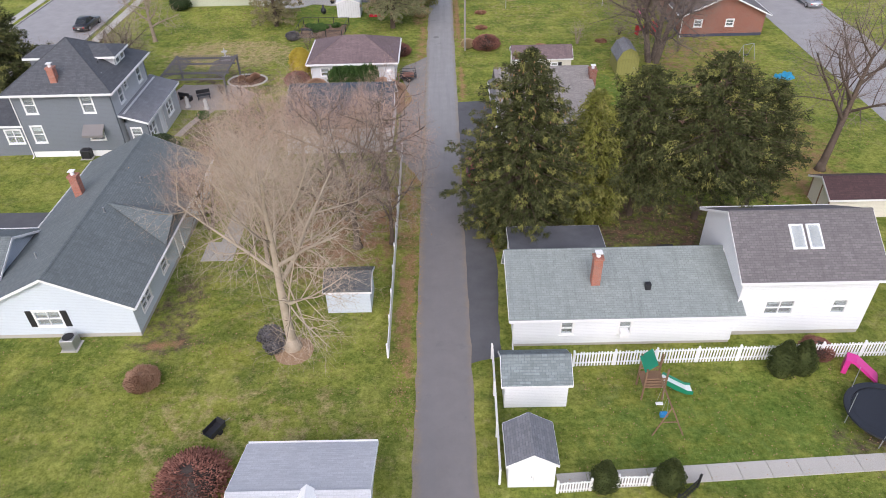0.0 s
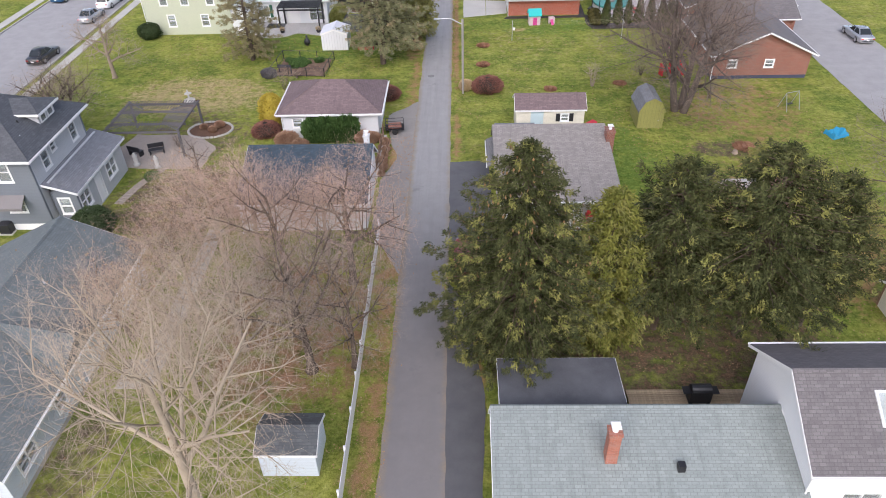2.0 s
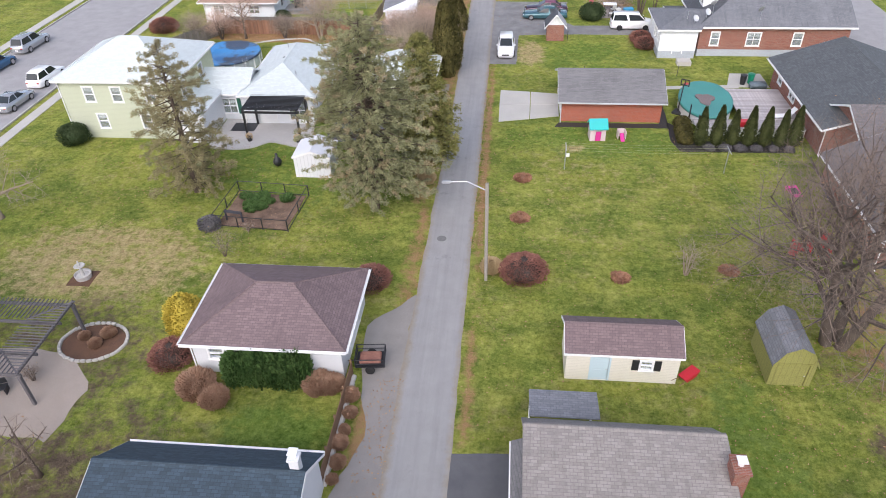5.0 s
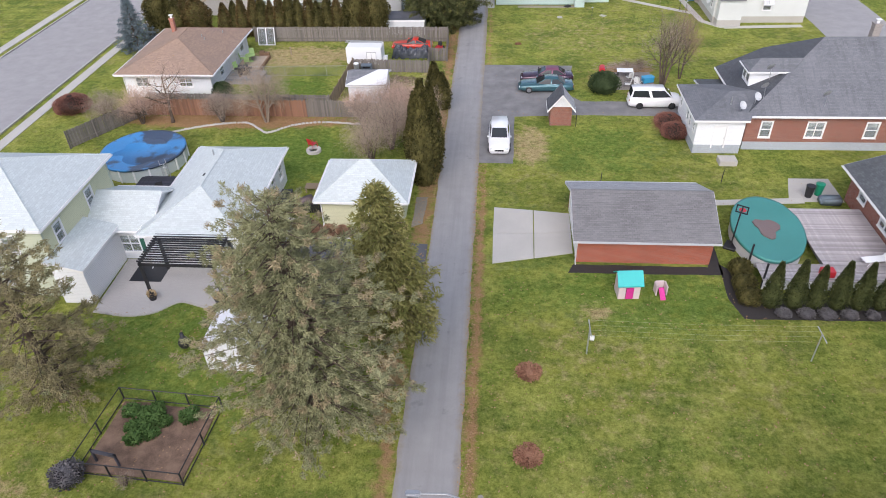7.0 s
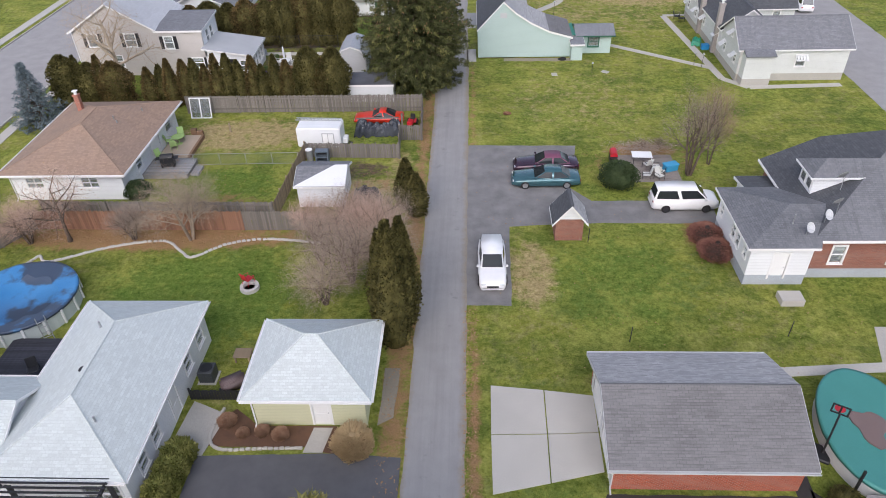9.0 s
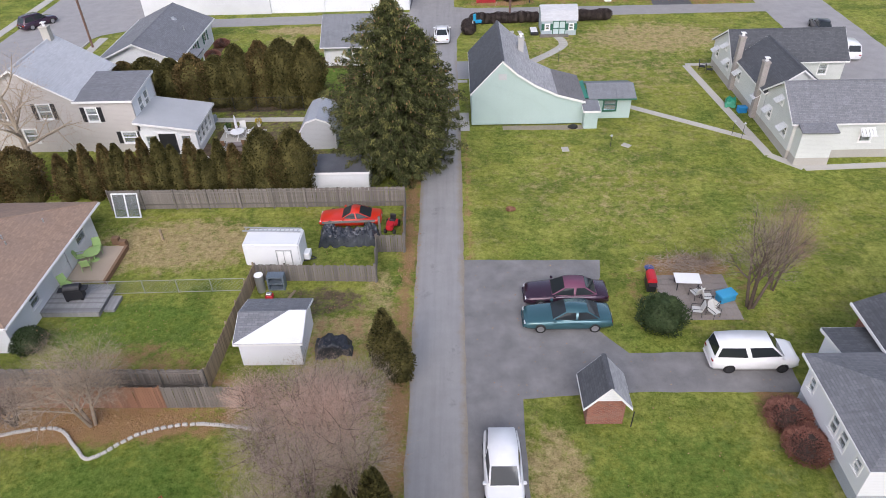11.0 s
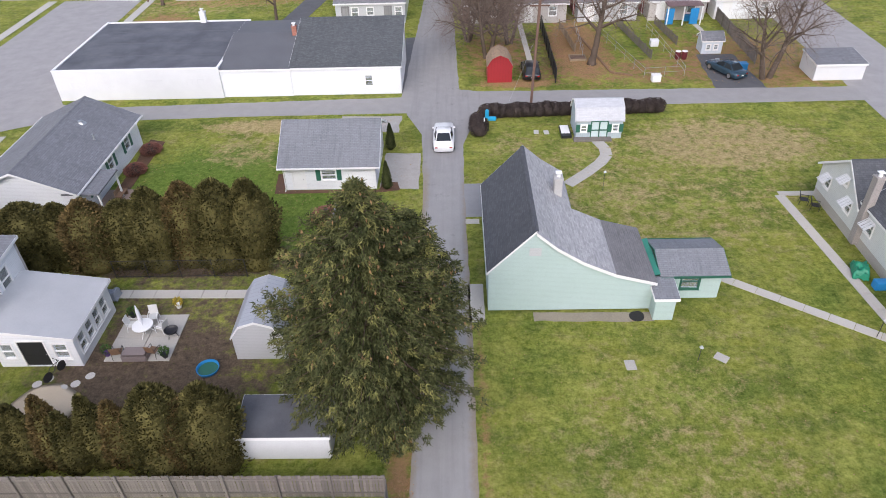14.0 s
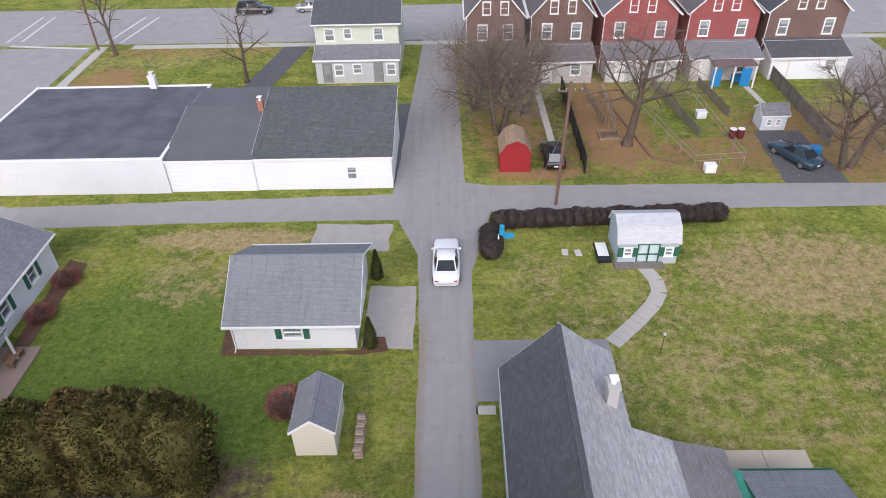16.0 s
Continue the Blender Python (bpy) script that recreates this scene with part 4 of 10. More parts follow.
    for s in (-1, 1):
        pane([(fr * a, s * wb * 0.88, z0), (mb, s * wb, z0), (mt, s * wt, z1 + 0.03), (fk * a, s * wt * 0.93, z1)], 0.14, "side_window")
        pane([(mb, s * wb, z0), (rr * a, s * wb * 0.88, z0), (rk * a, s * wt * 0.93, z1), (mt, s * wt, z1 + 0.03)], 0.14, "side_window")
        part("headlight", soft_box(a - 0.16, a - 0.03, s * hw * 0.62 - 0.16, s * hw * 0.62 + 0.16, hood * 0.62, hood * 0.78, 0.03), HEADLAMP, ob, "clear headlamp")
        part("tail_light", soft_box(-a - 0.015, -a + 0.12, s * hw * 0.66 - 0.14, s * hw * 0.66 + 0.14, deck * 0.66, deck * 0.84, 0.03), TAILLAMP, ob, "red tail lamp")
        part("mirror", soft_box(fr * a - 0.22, fr * a - 0.06, s * hw * 1.0 - 0.09, s * hw * 1.0 + 0.09, lo + 0.03, lo + 0.17, 0.03), body, ob)
        for wx in (a * 0.62, -a * 0.6):
            m = pose(wx, s * (hw - 0.11), wheel, 90 * -s, 0, 0)
            ty = part("tyre", lathe([(wheel * 0.62, -0.1), (wheel * 0.95, -0.11), (wheel, -0.06), (wheel, 0.06), (wheel * 0.95, 0.125), (wheel * 0.62, 0.115)], 18), RUBBER, ob, "", m, True)
            rim = lathe([(0.05, 0.1), (wheel * 0.2, 0.115), (wheel * 0.6, 0.105), (wheel * 0.66, 0.13)], 12)
            part("rim", rim, rims or RIM, ty)
    part("grille", boxes((a - 0.06, a + 0.012, -hw * 0.4, hw * 0.4, hood * 0.5, hood * 0.66)), BLACK, ob)
    part("bumper", soft_box(a - 0.12, a + 0.05, -hw * 0.78, hw * 0.78, 0.26, 0.42, 0.05), body, ob)
    part("bumper", soft_box(-a - 0.05, -a + 0.12, -hw * 0.82, hw * 0.82, 0.28, 0.46, 0.05), body, ob)
    part("number_plate", boxes((-a - 0.06, -a - 0.051, -0.16, 0.16, 0.5, 0.6)), WHITE, ob)
    return ob


HEADLAMP = paint("headlamp_glass", (0.6, 0.62, 0.63), 0.1)
TAILLAMP = paint("tail_lamp_red", (0.35, 0.01, 0.01), 0.15)


# ---- fences ----
def board_fence(a, b, h, material, label, w=0.14, post=2.4, gap=0.01, name="board_fence", category="fence", thick=0.02, rails=(0.25, 0.85), posth=0.08, low=0.05):
    a, b = Vector(a), Vector(b)
    n = (b - a).length
    ob = thing(name, a.x, a.y, 0, label, category, math.degrees(math.atan2((b - a).y, (b - a).x)))
    k = max(1, round(n / post))
    pm = finish(soft_box(-0.05, 0.05, -0.05, 0.05, -0.2, h + posth, 0.012, 1), "post", material)
    for i in range(k + 1):
        part("post", pm, None, ob, "", pose(n * i / k, 0.07, 0))
    for r in rails:
        part("rail", boxes((0, n, 0.021, 0.06, h * r - 0.04, h * r + 0.04)), material, ob)
    m = max(1, int(n / (w + gap)))
    step = n / m
    bms = [finish(boxes((0.004, w, 0, thick, low, h + dz)), "board", material) for dz in (0, -0.03, 0.02, -0.05)]
    rest = bmesh.new()
    for i in range(m):
        if m > 130 and i > 120:
            box(rest, i * step, i * step + w, 0, thick, low, h + 0.02 * math.sin(i * 2.1))
        else:
            part("board", bms[(i * 7 + i // 3) % 4], None, ob, "", pose(i * step, 0, 0, 0, random.uniform(-0.6, 0.6), 0))
    if rest.verts:
        tagged(part("board_rest", rest, material, ob), kind="stuff")
    return ob


def rail_fence(a, b, h, material, label, posts=2.0, rails=(0.3, 0.65, 0.98), name="rail_fence", r=0.03, mesh=False):
    a, b = Vector(a), Vector(b)
    n = (b - a).length
    ob = thing(name, a.x, a.y, 0, label, "fence", math.degrees(math.atan2((b - a).y, (b - a).x)))
    k = max(1, round(n / posts))
    bm = bmesh.new()
    tube(bm, (0, 0, -0.2), (0, 0, h), r, r, 6)
    pm = finish(bm, "post", material)
    for i in range(k + 1):
        part("post", pm, None, ob, "", pose(n * i / k, 0, 0))
    for z in rails:
        bm = bmesh.new()
        tube(bm, (0, 0, h * z), (n, 0, h * z), r * 0.7, r * 0.7, 5)
        part("rail", bm, material, ob)
    if mesh:
        w = Wood()
        q = int(n / 0.25)
        for i in range(q):
            for s in (-1, 1):
                x0 = n * (i + 0.5) / q
                w.limb([Vector((x0 - s * h / 2, 0, 0.05)), Vector((x0 + s * h / 2, 0, h))], [0.006, 0.006], 3)
        tagged(raw("wire_mesh", w.v, w.f, material, ob), kind="stuff")
    return ob


# ---- ground ----
def ground():
    xs = [-900, -300, -120, -80] + [-60 + 0.6 * i for i in range(201)] + [80, 120, 300, 900]
    ys = [-600, -150, -40, -10] + [5 + 0.6 * i for i in range(401)] + [270, 330, 500, 1200]
    nx, ny = len(xs), len(ys)
    X, Y = np.meshgrid(xs, ys)
    verts = np.stack([X.ravel(), Y.ravel(), np.zeros(nx * ny)], 1)
    i = np.arange(nx * ny).reshape(ny, nx)
    faces = np.stack([i[:-1, :-1], i[:-1, 1:], i[1:, 1:], i[1:, :-1]], -1).reshape(-1, 4)
    me = bpy.data.meshes.new("ground")
    me.from_pydata(verts.tolist(), [], faces.tolist())

    def zone(rows, soft=0.35):
        out = np.zeros(nx * ny)
        for cx, cy, rx, ry, k in rows:
            d = np.sqrt(((verts[:, 0] - cx) / rx) ** 2 + ((verts[:, 1] - cy) / ry) ** 2)
            out = np.maximum(out, k * np.clip((1 + soft - d) / (2 * soft), 0, 1))
        return out
    # zone at (14, 39.5) is brown ground with the shade beneath the firs added
    dirt = zone([(-19, 133, 8, 5, 0.12), (-9, 42, 6, 8, 0.55), (22, 195, 20, 9, 0.2), (-18, 156.3, 9, 2.0, 0.9), (-17, 151, 8, 4, 0.55), (-19, 56, 6, 6, 0.65), (14, 39.5, 10, 5, 0.6), (-17, 146, 6.5, 5, 0.9), (-8, 127, 3.4, 1.5, 0.6), (-9, 148, 3, 7, 0.5), (24.5, 63, 3.5, 1.6, 0.6), (-16, 57, 5, 8, 0.45), (-22, 66, 6, 6, 0.5), (24, 68, 4, 2.2, 0.4), (21.5, 21, 2.6, 2, 0.5),
                 (-17, 32, 1.6, 5, 0.5), (-17, 29.2, 3, 0.5, 0.6), (10, 193, 4, 9, 0.5), (20, 188, 10, 3, 0.4)])
    leaf = zone([(-37, 204, 4, 6, 0.8), (-30, 214, 12, 2, 0.5), (14.5, 195, 3.5, 10, 0.85), (18.5, 191, 3, 5, 0.3), (22, 188, 16, 3.5, 0.55), (26, 197, 4, 6, 0.35), (7, 185.2, 4, 1, 0.9), (33, 190, 10, 8, 0.65), (5, 194, 4, 9, 0.55), (14, 197, 3, 5, 0.4), (-22, 117.6, 11, 1.5, 1.0), (-17, 120.6, 5, 0.9, 0.9), (14, 40, 11, 6, 0.25), (27, 52, 6, 10, 0.55), (-8, 42, 6, 8, 0.5), (28, 70, 6, 8, 0.42), (-17, 29.0, 1, 0.4, 0.8), (-6, 122, 3, 5, 0.4), (-17.5, 121.9, 3.4, 1.8, 0.5),
                 (15, 50.5, 4, 1.6, 0.4), (-2.6, 45, 0.7, 9, 0.6), (-3.2, 60, 0.9, 6, 0.8), (16, 130, 3, 1.2, 0.9), (2.5, 38, 0.8, 5, 0.8), (-2.45, 112, 0.75, 22, 0.8), (-2.4, 75, 0.6, 10, 0.7), (1.75, 92, 0.45, 17, 0.75), (1.8, 140, 0.4, 12, 0.5), (1.7, 66, 0.4, 5, 0.7), (-2.45, 138, 0.7, 12, 0.75), (-2.6, 33, 0.6, 9, 0.6), (-3, 88, 1.2, 6, 0.5), (18, 118.5, 1.4, 2.2, 0.8), (16, 128, 6, 4, 0.3)])
    straw = zone([(16, 166, 13, 11, 0.36), (14, 142, 11, 9, 0.16), (10, 85, 8, 9, 0.22), (-12, 22, 6, 3, 0.35), (-19, 133.4, 6.6, 3.2, 0.72), (-6.4, 124.2, 2.6, 2.0, 0.6), (-4.2, 127, 1.4, 3.5, 0.5), (5.6, 113.5, 1.7, 3.6, 0.7), (-16, 176.6, 7, 1.4, 0.8), (-13, 170, 2.6, 1, 0.55), (-18, 172, 4, 3, 0.45), (-5.5, 155, 2, 1, 0.6), (19, 161, 5, 4, 0.35), (12, 140, 8, 8, 0.3), (24, 172, 9, 5, 0.65), (5.5, 172, 2.4, 3, 0.4), (14, 164, 3, 2, 0.5),
                  (26, 76, 8, 6, 0.35), (-24, 75, 8, 5, 0.6), (-10, 22, 9, 5, 0.3), (9, 92.5, 1.2, 0.8, 0.6), (-38, 212, 14, 4, 0.4)])
    lush = zone([(22, 196, 3, 5, 0.5), (28, 199, 4, 3, 0.5), (-17, 164, 11, 9, 1.0), (-16, 111, 7, 5.5, 0.75), (-14, 90, 9, 9, 0.6), (12, 94, 6, 4, 0.7), (14, 22, 8, 3.5, 0.6), (-19, 124.5, 6, 3, 0.7), (11, 113, 7, 5, 0.5), (5, 98, 3, 8, 0.35), (16, 60, 2.4, 8, 0.7), (-8, 62, 3, 1.6, 0.8), (7, 139, 3, 4, 0.3)])
    for name, a in (("dirt", dirt), ("leaf", leaf), ("straw", straw), ("lush", lush)):
        at = me.attributes.new(name, "FLOAT", "POINT")
        at.data.foreach_set("value", a)
    m, nt, bsdf = nodes_of("lawn")
    tc = nt.nodes.new("ShaderNodeTexCoord")
    obj = tc.outputs["Object"]
    fine, mid, broad = noise_node(nt, obj, 7.5, 7, 0.85), noise_node(nt, obj, 1.1, 6, 0.7), noise_node(nt, obj, 0.13, 4, 0.6)
    patch, clump = noise_node(nt, obj, 0.42, 6, 0.62), noise_node(nt, obj, 3.1, 5, 0.75)
    speck = noise_node(nt, obj, 26, 3, 0.8)

    def attr(name, gain=1.6):
        n = nt.nodes.new("ShaderNodeAttribute")
        n.attribute_name = name
        s = maths(nt, "ADD", maths(nt, "MULTIPLY", n.outputs["Fac"], gain), maths(nt, "MULTIPLY", maths(nt, "SUBTRACT", mid, 0.5), 3.2))
        s = maths(nt, "ADD", s, maths(nt, "MULTIPLY", maths(nt, "SUBTRACT", fine, 0.5), 1.8))
        return maths(nt, "MULTIPLY", ramp(nt, s, 0.45, 1.15), ramp(nt, n.outputs["Fac"], 0.02, 0.3))
    grain = maths(nt, "ADD", maths(nt, "MULTIPLY", ramp(nt, fine, 0.4, 0.6), 0.55), maths(nt, "MULTIPLY", ramp(nt, clump, 0.4, 0.62), 0.5))
    tuft = noise_node(nt, obj, 1.9, 6, 0.78)
    grain = maths(nt, "ADD", maths(nt, "MULTIPLY", grain, 0.75), maths(nt, "SUBTRACT", maths(nt, "MULTIPLY", ramp(nt, tuft, 0.36, 0.64), 0.6), 0.16))
    green = mix(nt, grain, GRASS_DARK, GRASS_LIGHT)
    lime = mix(nt, grain, (0.125, 0.15, 0.016), (0.325, 0.33, 0.068))
    tan = mix(nt, grain, (0.17, 0.135, 0.06), (0.46, 0.38, 0.21))
    zone_mix = maths(nt, "ADD", maths(nt, "MULTIPLY", ramp(nt, broad, 0.36, 0.62), 0.65), maths(nt, "MULTIPLY", ramp(nt, patch, 0.38, 0.64), 0.5))
    col = mix(nt, zone_mix, green, lime)
    wear = maths(nt, "ADD", maths(nt, "MULTIPLY", maths(nt, "MULTIPLY", ramp(nt, mid, 0.48, 0.62), ramp(nt, broad, 0.42, 0.58)), 0.48), maths(nt, "MULTIPLY", ramp(nt, clump, 0.56, 0.7), 0.2))
    col = mix(nt, wear, col, tan)
    mp = nt.nodes.new("ShaderNodeMapping")
    mp.inputs["Scale"].default_value = (0.13, 1.5, 1)
    nt.links.new(obj, mp.inputs["Vector"])
    mow = noise_node(nt, mp.outputs["Vector"], 0.42, 4, 0.6)
    thick = noise_node(nt, obj, 0.24, 5, 0.6)
    deep = mix(nt, grain, (0.03, 0.062, 0.008), (0.13, 0.18, 0.036))
    col = mix(nt, maths(nt, "MULTIPLY", ramp(nt, mow, 0.48, 0.6), 0.38), col, deep)
    col = mix(nt, maths(nt, "MULTIPLY", ramp(nt, thick, 0.5, 0.62), 0.55), col, deep)
    pale = noise_node(nt, obj, 0.33, 6, 0.66)
    col = mix(nt, maths(nt, "MULTIPLY", ramp(nt, pale, 0.48, 0.62), 0.6), col, mix(nt, grain, (0.18, 0.2, 0.03), (0.46, 0.46, 0.12)))
    col = mix(nt, maths(nt, "MULTIPLY", attr("lush"), 0.72), col, mix(nt, grain, (0.045, 0.1, 0.012), (0.16, 0.25, 0.045)))
    col = mix(nt, attr("straw"), col, mix(nt, grain, (0.21, 0.16, 0.065), (0.53, 0.42, 0.215)))
    col = mix(nt, attr("dirt"), col, mix(nt, grain, (0.062, 0.046, 0.036), (0.18, 0.135, 0.09)))
    litter = mix(nt, ramp(nt, speck, 0.35, 0.65), (0.2, 0.095, 0.05), (0.48, 0.28, 0.155))
    col = mix(nt, maths(nt, "MULTIPLY", attr("leaf"), ramp(nt, speck, 0.25, 0.55)), col, litter)
    col = mix(nt, maths(nt, "MULTIPLY", ramp(nt, speck, 0.66, 0.72), maths(nt, "MULTIPLY", ramp(nt, mid, 0.5, 0.66), 0.7)), col, (0.26, 0.17, 0.09))
    nt.links.new(col, bsdf.inputs["Base Color"])
    bsdf.inputs["Roughness"].default_value = 1.0
    bsdf.inputs["Specular IOR Level"].default_value = 0.1
    bumped(nt, bsdf, maths(nt, "ADD", fine, maths(nt, "MULTIPLY", mid, 1.5)), 1.0, 0.1)
    me.materials.append(m)
    tagged(new("ground", me), "mown winter lawn with worn and leafy patches", "ground", "", "structure")


GRASS_DARK, GRASS_LIGHT = (0.046, 0.08, 0.01), (0.275, 0.34, 0.066)
ground()

# ---- roads, drives and walks ----
sheet("road", [(-1.85, -60), (1.2, -60), (1.25, 60), (1.35, 120), (1.4, 150), (1.15, 165), (1.2, 172.5), (2.9, 179.9), (3.1, 183.4), (1.0, 184), (0.9, 186), (0.3, 219), (-3.2, 219), (-4.6, 186), (-4.8, 182.5), (-4, 178.4), (-2.5, 174.5), (-2.1, 165), (-1.9, 140), (-1.75, 100), (-2.0, 60)], 0.03, LANE, "narrow grey asphalt lane", 0.12, 0.9, "structure", "road")
sheet("road", [(-43, 178.0), (-20, 178.8), (-3.0, 178.9), (2.0, 179.8), (40, 179.9), (40, 183.0), (2.0, 183.5), (-5, 182.4), (-43, 181.0)], 0.026, ASPHALT, "grey asphalt cross lane", 0.12, 0.9, "structure", "road")
sheet("road", [(-54, -40), (-43, -40), (-43, 216), (-54, 216)], 0.02, STREET, "wide pale grey asphalt street", 0.1, 1.5, "structure", "road")
sheet("road", [(-120, 217.5), (120, 215.5), (120, 228), (-120, 231)], 0.024, STREET, "wide pale grey asphalt street", 0.1, 1.5, "structure", "road")
sheet("road", [(39.5, -40), (48, -40), (48, 216), (39.5, 216)], 0.02, STREET, "grey asphalt street", 0.1, 1.5, "structure", "road")
for px, w in ((-41.6, 1.1), (-55.6, 1.2)):
    for y0, y1 in ((-40, 175.5), (200, 216)) if px > -50 else ((-40, 216),):
        sheet("pavement", [(px - w / 2, y0), (px + w / 2, y0), (px + w / 2, y1), (px - w / 2, y1)], 0.05, PALECON, "pale concrete sidewalk beside the street", 0.02, 2)
    kx = -42.9 if px > -50 else -54.1
    sheet("trim", [(kx - 0.08, -40), (kx + 0.08, -40), (kx + 0.08, 174.3), (kx - 0.08, 174.3)], 0.14, CONCRETE, "concrete kerb", 0.0, 5, "structure", "kerb")
sheet("pavement", [(-38, 215.2), (120, 213.8), (120, 214.9), (-38, 216.3)], 0.05, PALECON, "pale concrete sidewalk beside the street", 0.02, 2)
sheet("driveway", [(-43.4, 174.5), (-42.4, 176.4), (-39.0, 178.2), (-34, 178.6), (-34, 181.0), (-38.8, 182.2), (-39.4, 183.2), (-39.45, 198.5), (-43.4, 200)], 0.029, STREET, "worn asphalt apron where the lane meets the street", 0.15, 0.9)
sheet("driveway", [(1.15, 27), (2.9, 27.5), (3.3, 36.5), (2.3, 44), (1.15, 46)], 0.022, NEWASPH, "dark asphalt parking strip", 0.1)
sheet("driveway", [(-1.8, 46.5), (-3.6, 50), (-4.3, 52), (-4.3, 58.5), (-3.2, 62), (-4.2, 66.5), (-4.5, 70), (-1.9, 73)], 0.022, mat("dusty_apron", (0.27, 0.248, 0.228), vary=0.2, stain=0.5, grain=6), "dusty asphalt apron beside the lane", 0.2)
sheet("driveway", [(1.2, 49.5), (4.5, 50), (4.4, 61.5), (1.2, 61.3)], 0.022, NEWASPH, "dark asphalt driveway", 0.06)
sheet("driveway", [(1.25, 110.4), (4.15, 110.3), (4.4, 118.9), (9, 119.3), (19.6, 119.2), (19.6, 122.3), (10.8, 122.2), (9.3, 124.2), (10.6, 130.9), (1.25, 131.1)], 0.022, LOTASPH, "grey asphalt parking area with oil stains", 0.08)
sheet("driveway", [(-1.9, 99.0), (-5.2, 99.2), (-12.3, 99.0), (-12.4, 92.8), (-8, 92.5), (-1.9, 92.8)], 0.022, NEWASPH, "dark asphalt driveway", 0.06)
sheet("driveway", [(1.15, 161.3), (2.1, 161.3), (9.2, 161.4), (9.2, 166), (1.15, 166)], 0.022, mat("worn_drive_asphalt", (0.26, 0.26, 0.265), vary=0.15, stain=0.4, grain=8), "worn grey asphalt drive", 0.06)
sheet("driveway", [(-29, 38.5), (-60, 38.5), (-60, 43.5), (-29, 43.5)], 0.018, NEWASPH, "dark asphalt driveway", 0.06)
sheet("driveway", [(-5.0, 184), (-4.4, 183), (-1.6, 183), (-3, 199), (-5.2, 199)], 0.022, NEWASPH, "dark worn asphalt apron", 0.15)
sheet("driveway", [(-22, 203), (-19, 203), (-16.5, 216), (-19.5, 216)], 0.022, NEWASPH, "dark asphalt driveway", 0.1)
sheet("driveway", [(26.5, 183), (31.5, 183), (31, 192), (27, 192)], 0.022, NEWASPH, "dark asphalt parking space", 0.2)
sheet("gravel_pad", [(-5.6, 165.6), (-2.45, 165.3), (-2.5, 171.1), (-5.5, 171.2)], 0.015, GRAVEL, "pale gravel parking pad", 0.15)
sheet("gravel_pad", [(-10.2, 175.5), (-4.6, 175.0), (-4.5, 178.3), (-10.2, 178.5)], 0.015, GRAVEL, "worn gravel parking pad", 0.25)
sheet("mulch_bed", [(-13.9, 164.95), (-5.3, 164.95), (-3.9, 165.2), (-4.2, 166.4), (-5.4, 166.4), (-5.6, 165.3), (-13.2, 165.4), (-13.2, 168), (-14.2, 168)], 0.02, MULCH, "brown mulch bed", 0.1)
sheet("mulch_bed", [(-26.9, 165.5), (-25.9, 166), (-25.7, 174), (-27.2, 174.5)], 0.02, MULCH, "reddish mulch bed", 0.12)
sheet("mulch_bed", [(17.8, 92.2), (27, 92.3), (27, 94.2), (19.5, 94.2), (19, 96), (17.5, 97.5), (17.3, 94)], 0.02, mat("dark_mulch", (0.035, 0.03, 0.028), vary=0.5, grain=10), "dark mulch bed", 0.1)
sheet("mulch_bed", [(7.6, 96.2), (17.6, 96.3), (17.8, 104.5), (17, 104.5), (16.8, 97.1), (8, 97.1)], 0.02, bpy.data.materials["dark_mulch"], "dark mulch strip", 0.08)
sheet("mulch_bed", [(-11.9, 99.6), (-6.9, 99.6), (-5.3, 99.2), (-5.4, 100.9), (-9.6, 100.9), (-11, 102), (-12, 101)], 0.02, MULCH, "brown mulch bed", 0.1)
sheet("walkway", [(-13.9, 99.0), (-12.0, 99.0), (-11.4, 101.6), (-13.5, 102.5)], 0.03, CONCRETE, "stained concrete walk", 0.03)
sheet("walkway", [(-6.9, 99.25), (-5.9, 99.25), (-5.6, 100.8), (-6.6, 100.8)], 0.03, CONCRETE, "concrete door step slab", 0.03)
sheet("walkway", [(-3.3, 101), (-2.5, 101.5), (-2.4, 105), (-3.3, 105)], 0.03, mat("worn_stone_slab", (0.27, 0.235, 0.18), vary=0.25, stain=0.5), "worn stone slab beside the garage", 0.1)
sheet("walkway", [(1.2, 149.9), (2.2, 149.9), (2.2, 153.5), (1.2, 153.5)], 0.03, CONCRETE, "concrete slab beside the lane", 0.03)
sheet("walkway", [(1.15, 160.4), (2.2, 160.4), (2.2, 161.0), (1.15, 161.0)], 0.03, PALECON, "pale concrete slab", 0.03)
sheet("walkway", [(5.2, 149.9), (12.5, 149.8), (12.5, 150.6), (5.2, 150.7)], 0.03, bpy.data.materials["worn_stone_slab"], "weathered stone apron along the wall", 0.18)
sheet("walkway", [(-17.0, 37), (-14.8, 37), (-15.0, 52), (-16.1, 52), (-16.1, 39.2), (-17.0, 39.2)], 0.03, CONCRETE, "concrete garden walk", 0.04)
sheet("walkway", [(13.3, 54.0), (19.5, 54.4), (19.5, 55.1), (13.3, 54.8)], 0.03, NEWASPH, "dark narrow garden walk", 0.06)
sheet("walkway", [(20.3, 56.4), (26, 56.8), (26, 58.2), (20.8, 58.2)], 0.03, CONCRETE, "concrete patio slab", 0.05)
sheet("walkway", [(17.2, 104.4), (25.6, 105.0), (25.6, 105.7), (17.2, 105.1)], 0.03, PALECON, "pale concrete garden walk", 0.03)
sheet("walkway", [(24.5, 105.2), (28.5, 105.2), (28.5, 108.5), (25.5, 108.5)], 0.026, CONCRETE, "concrete patio slab", 0.03)


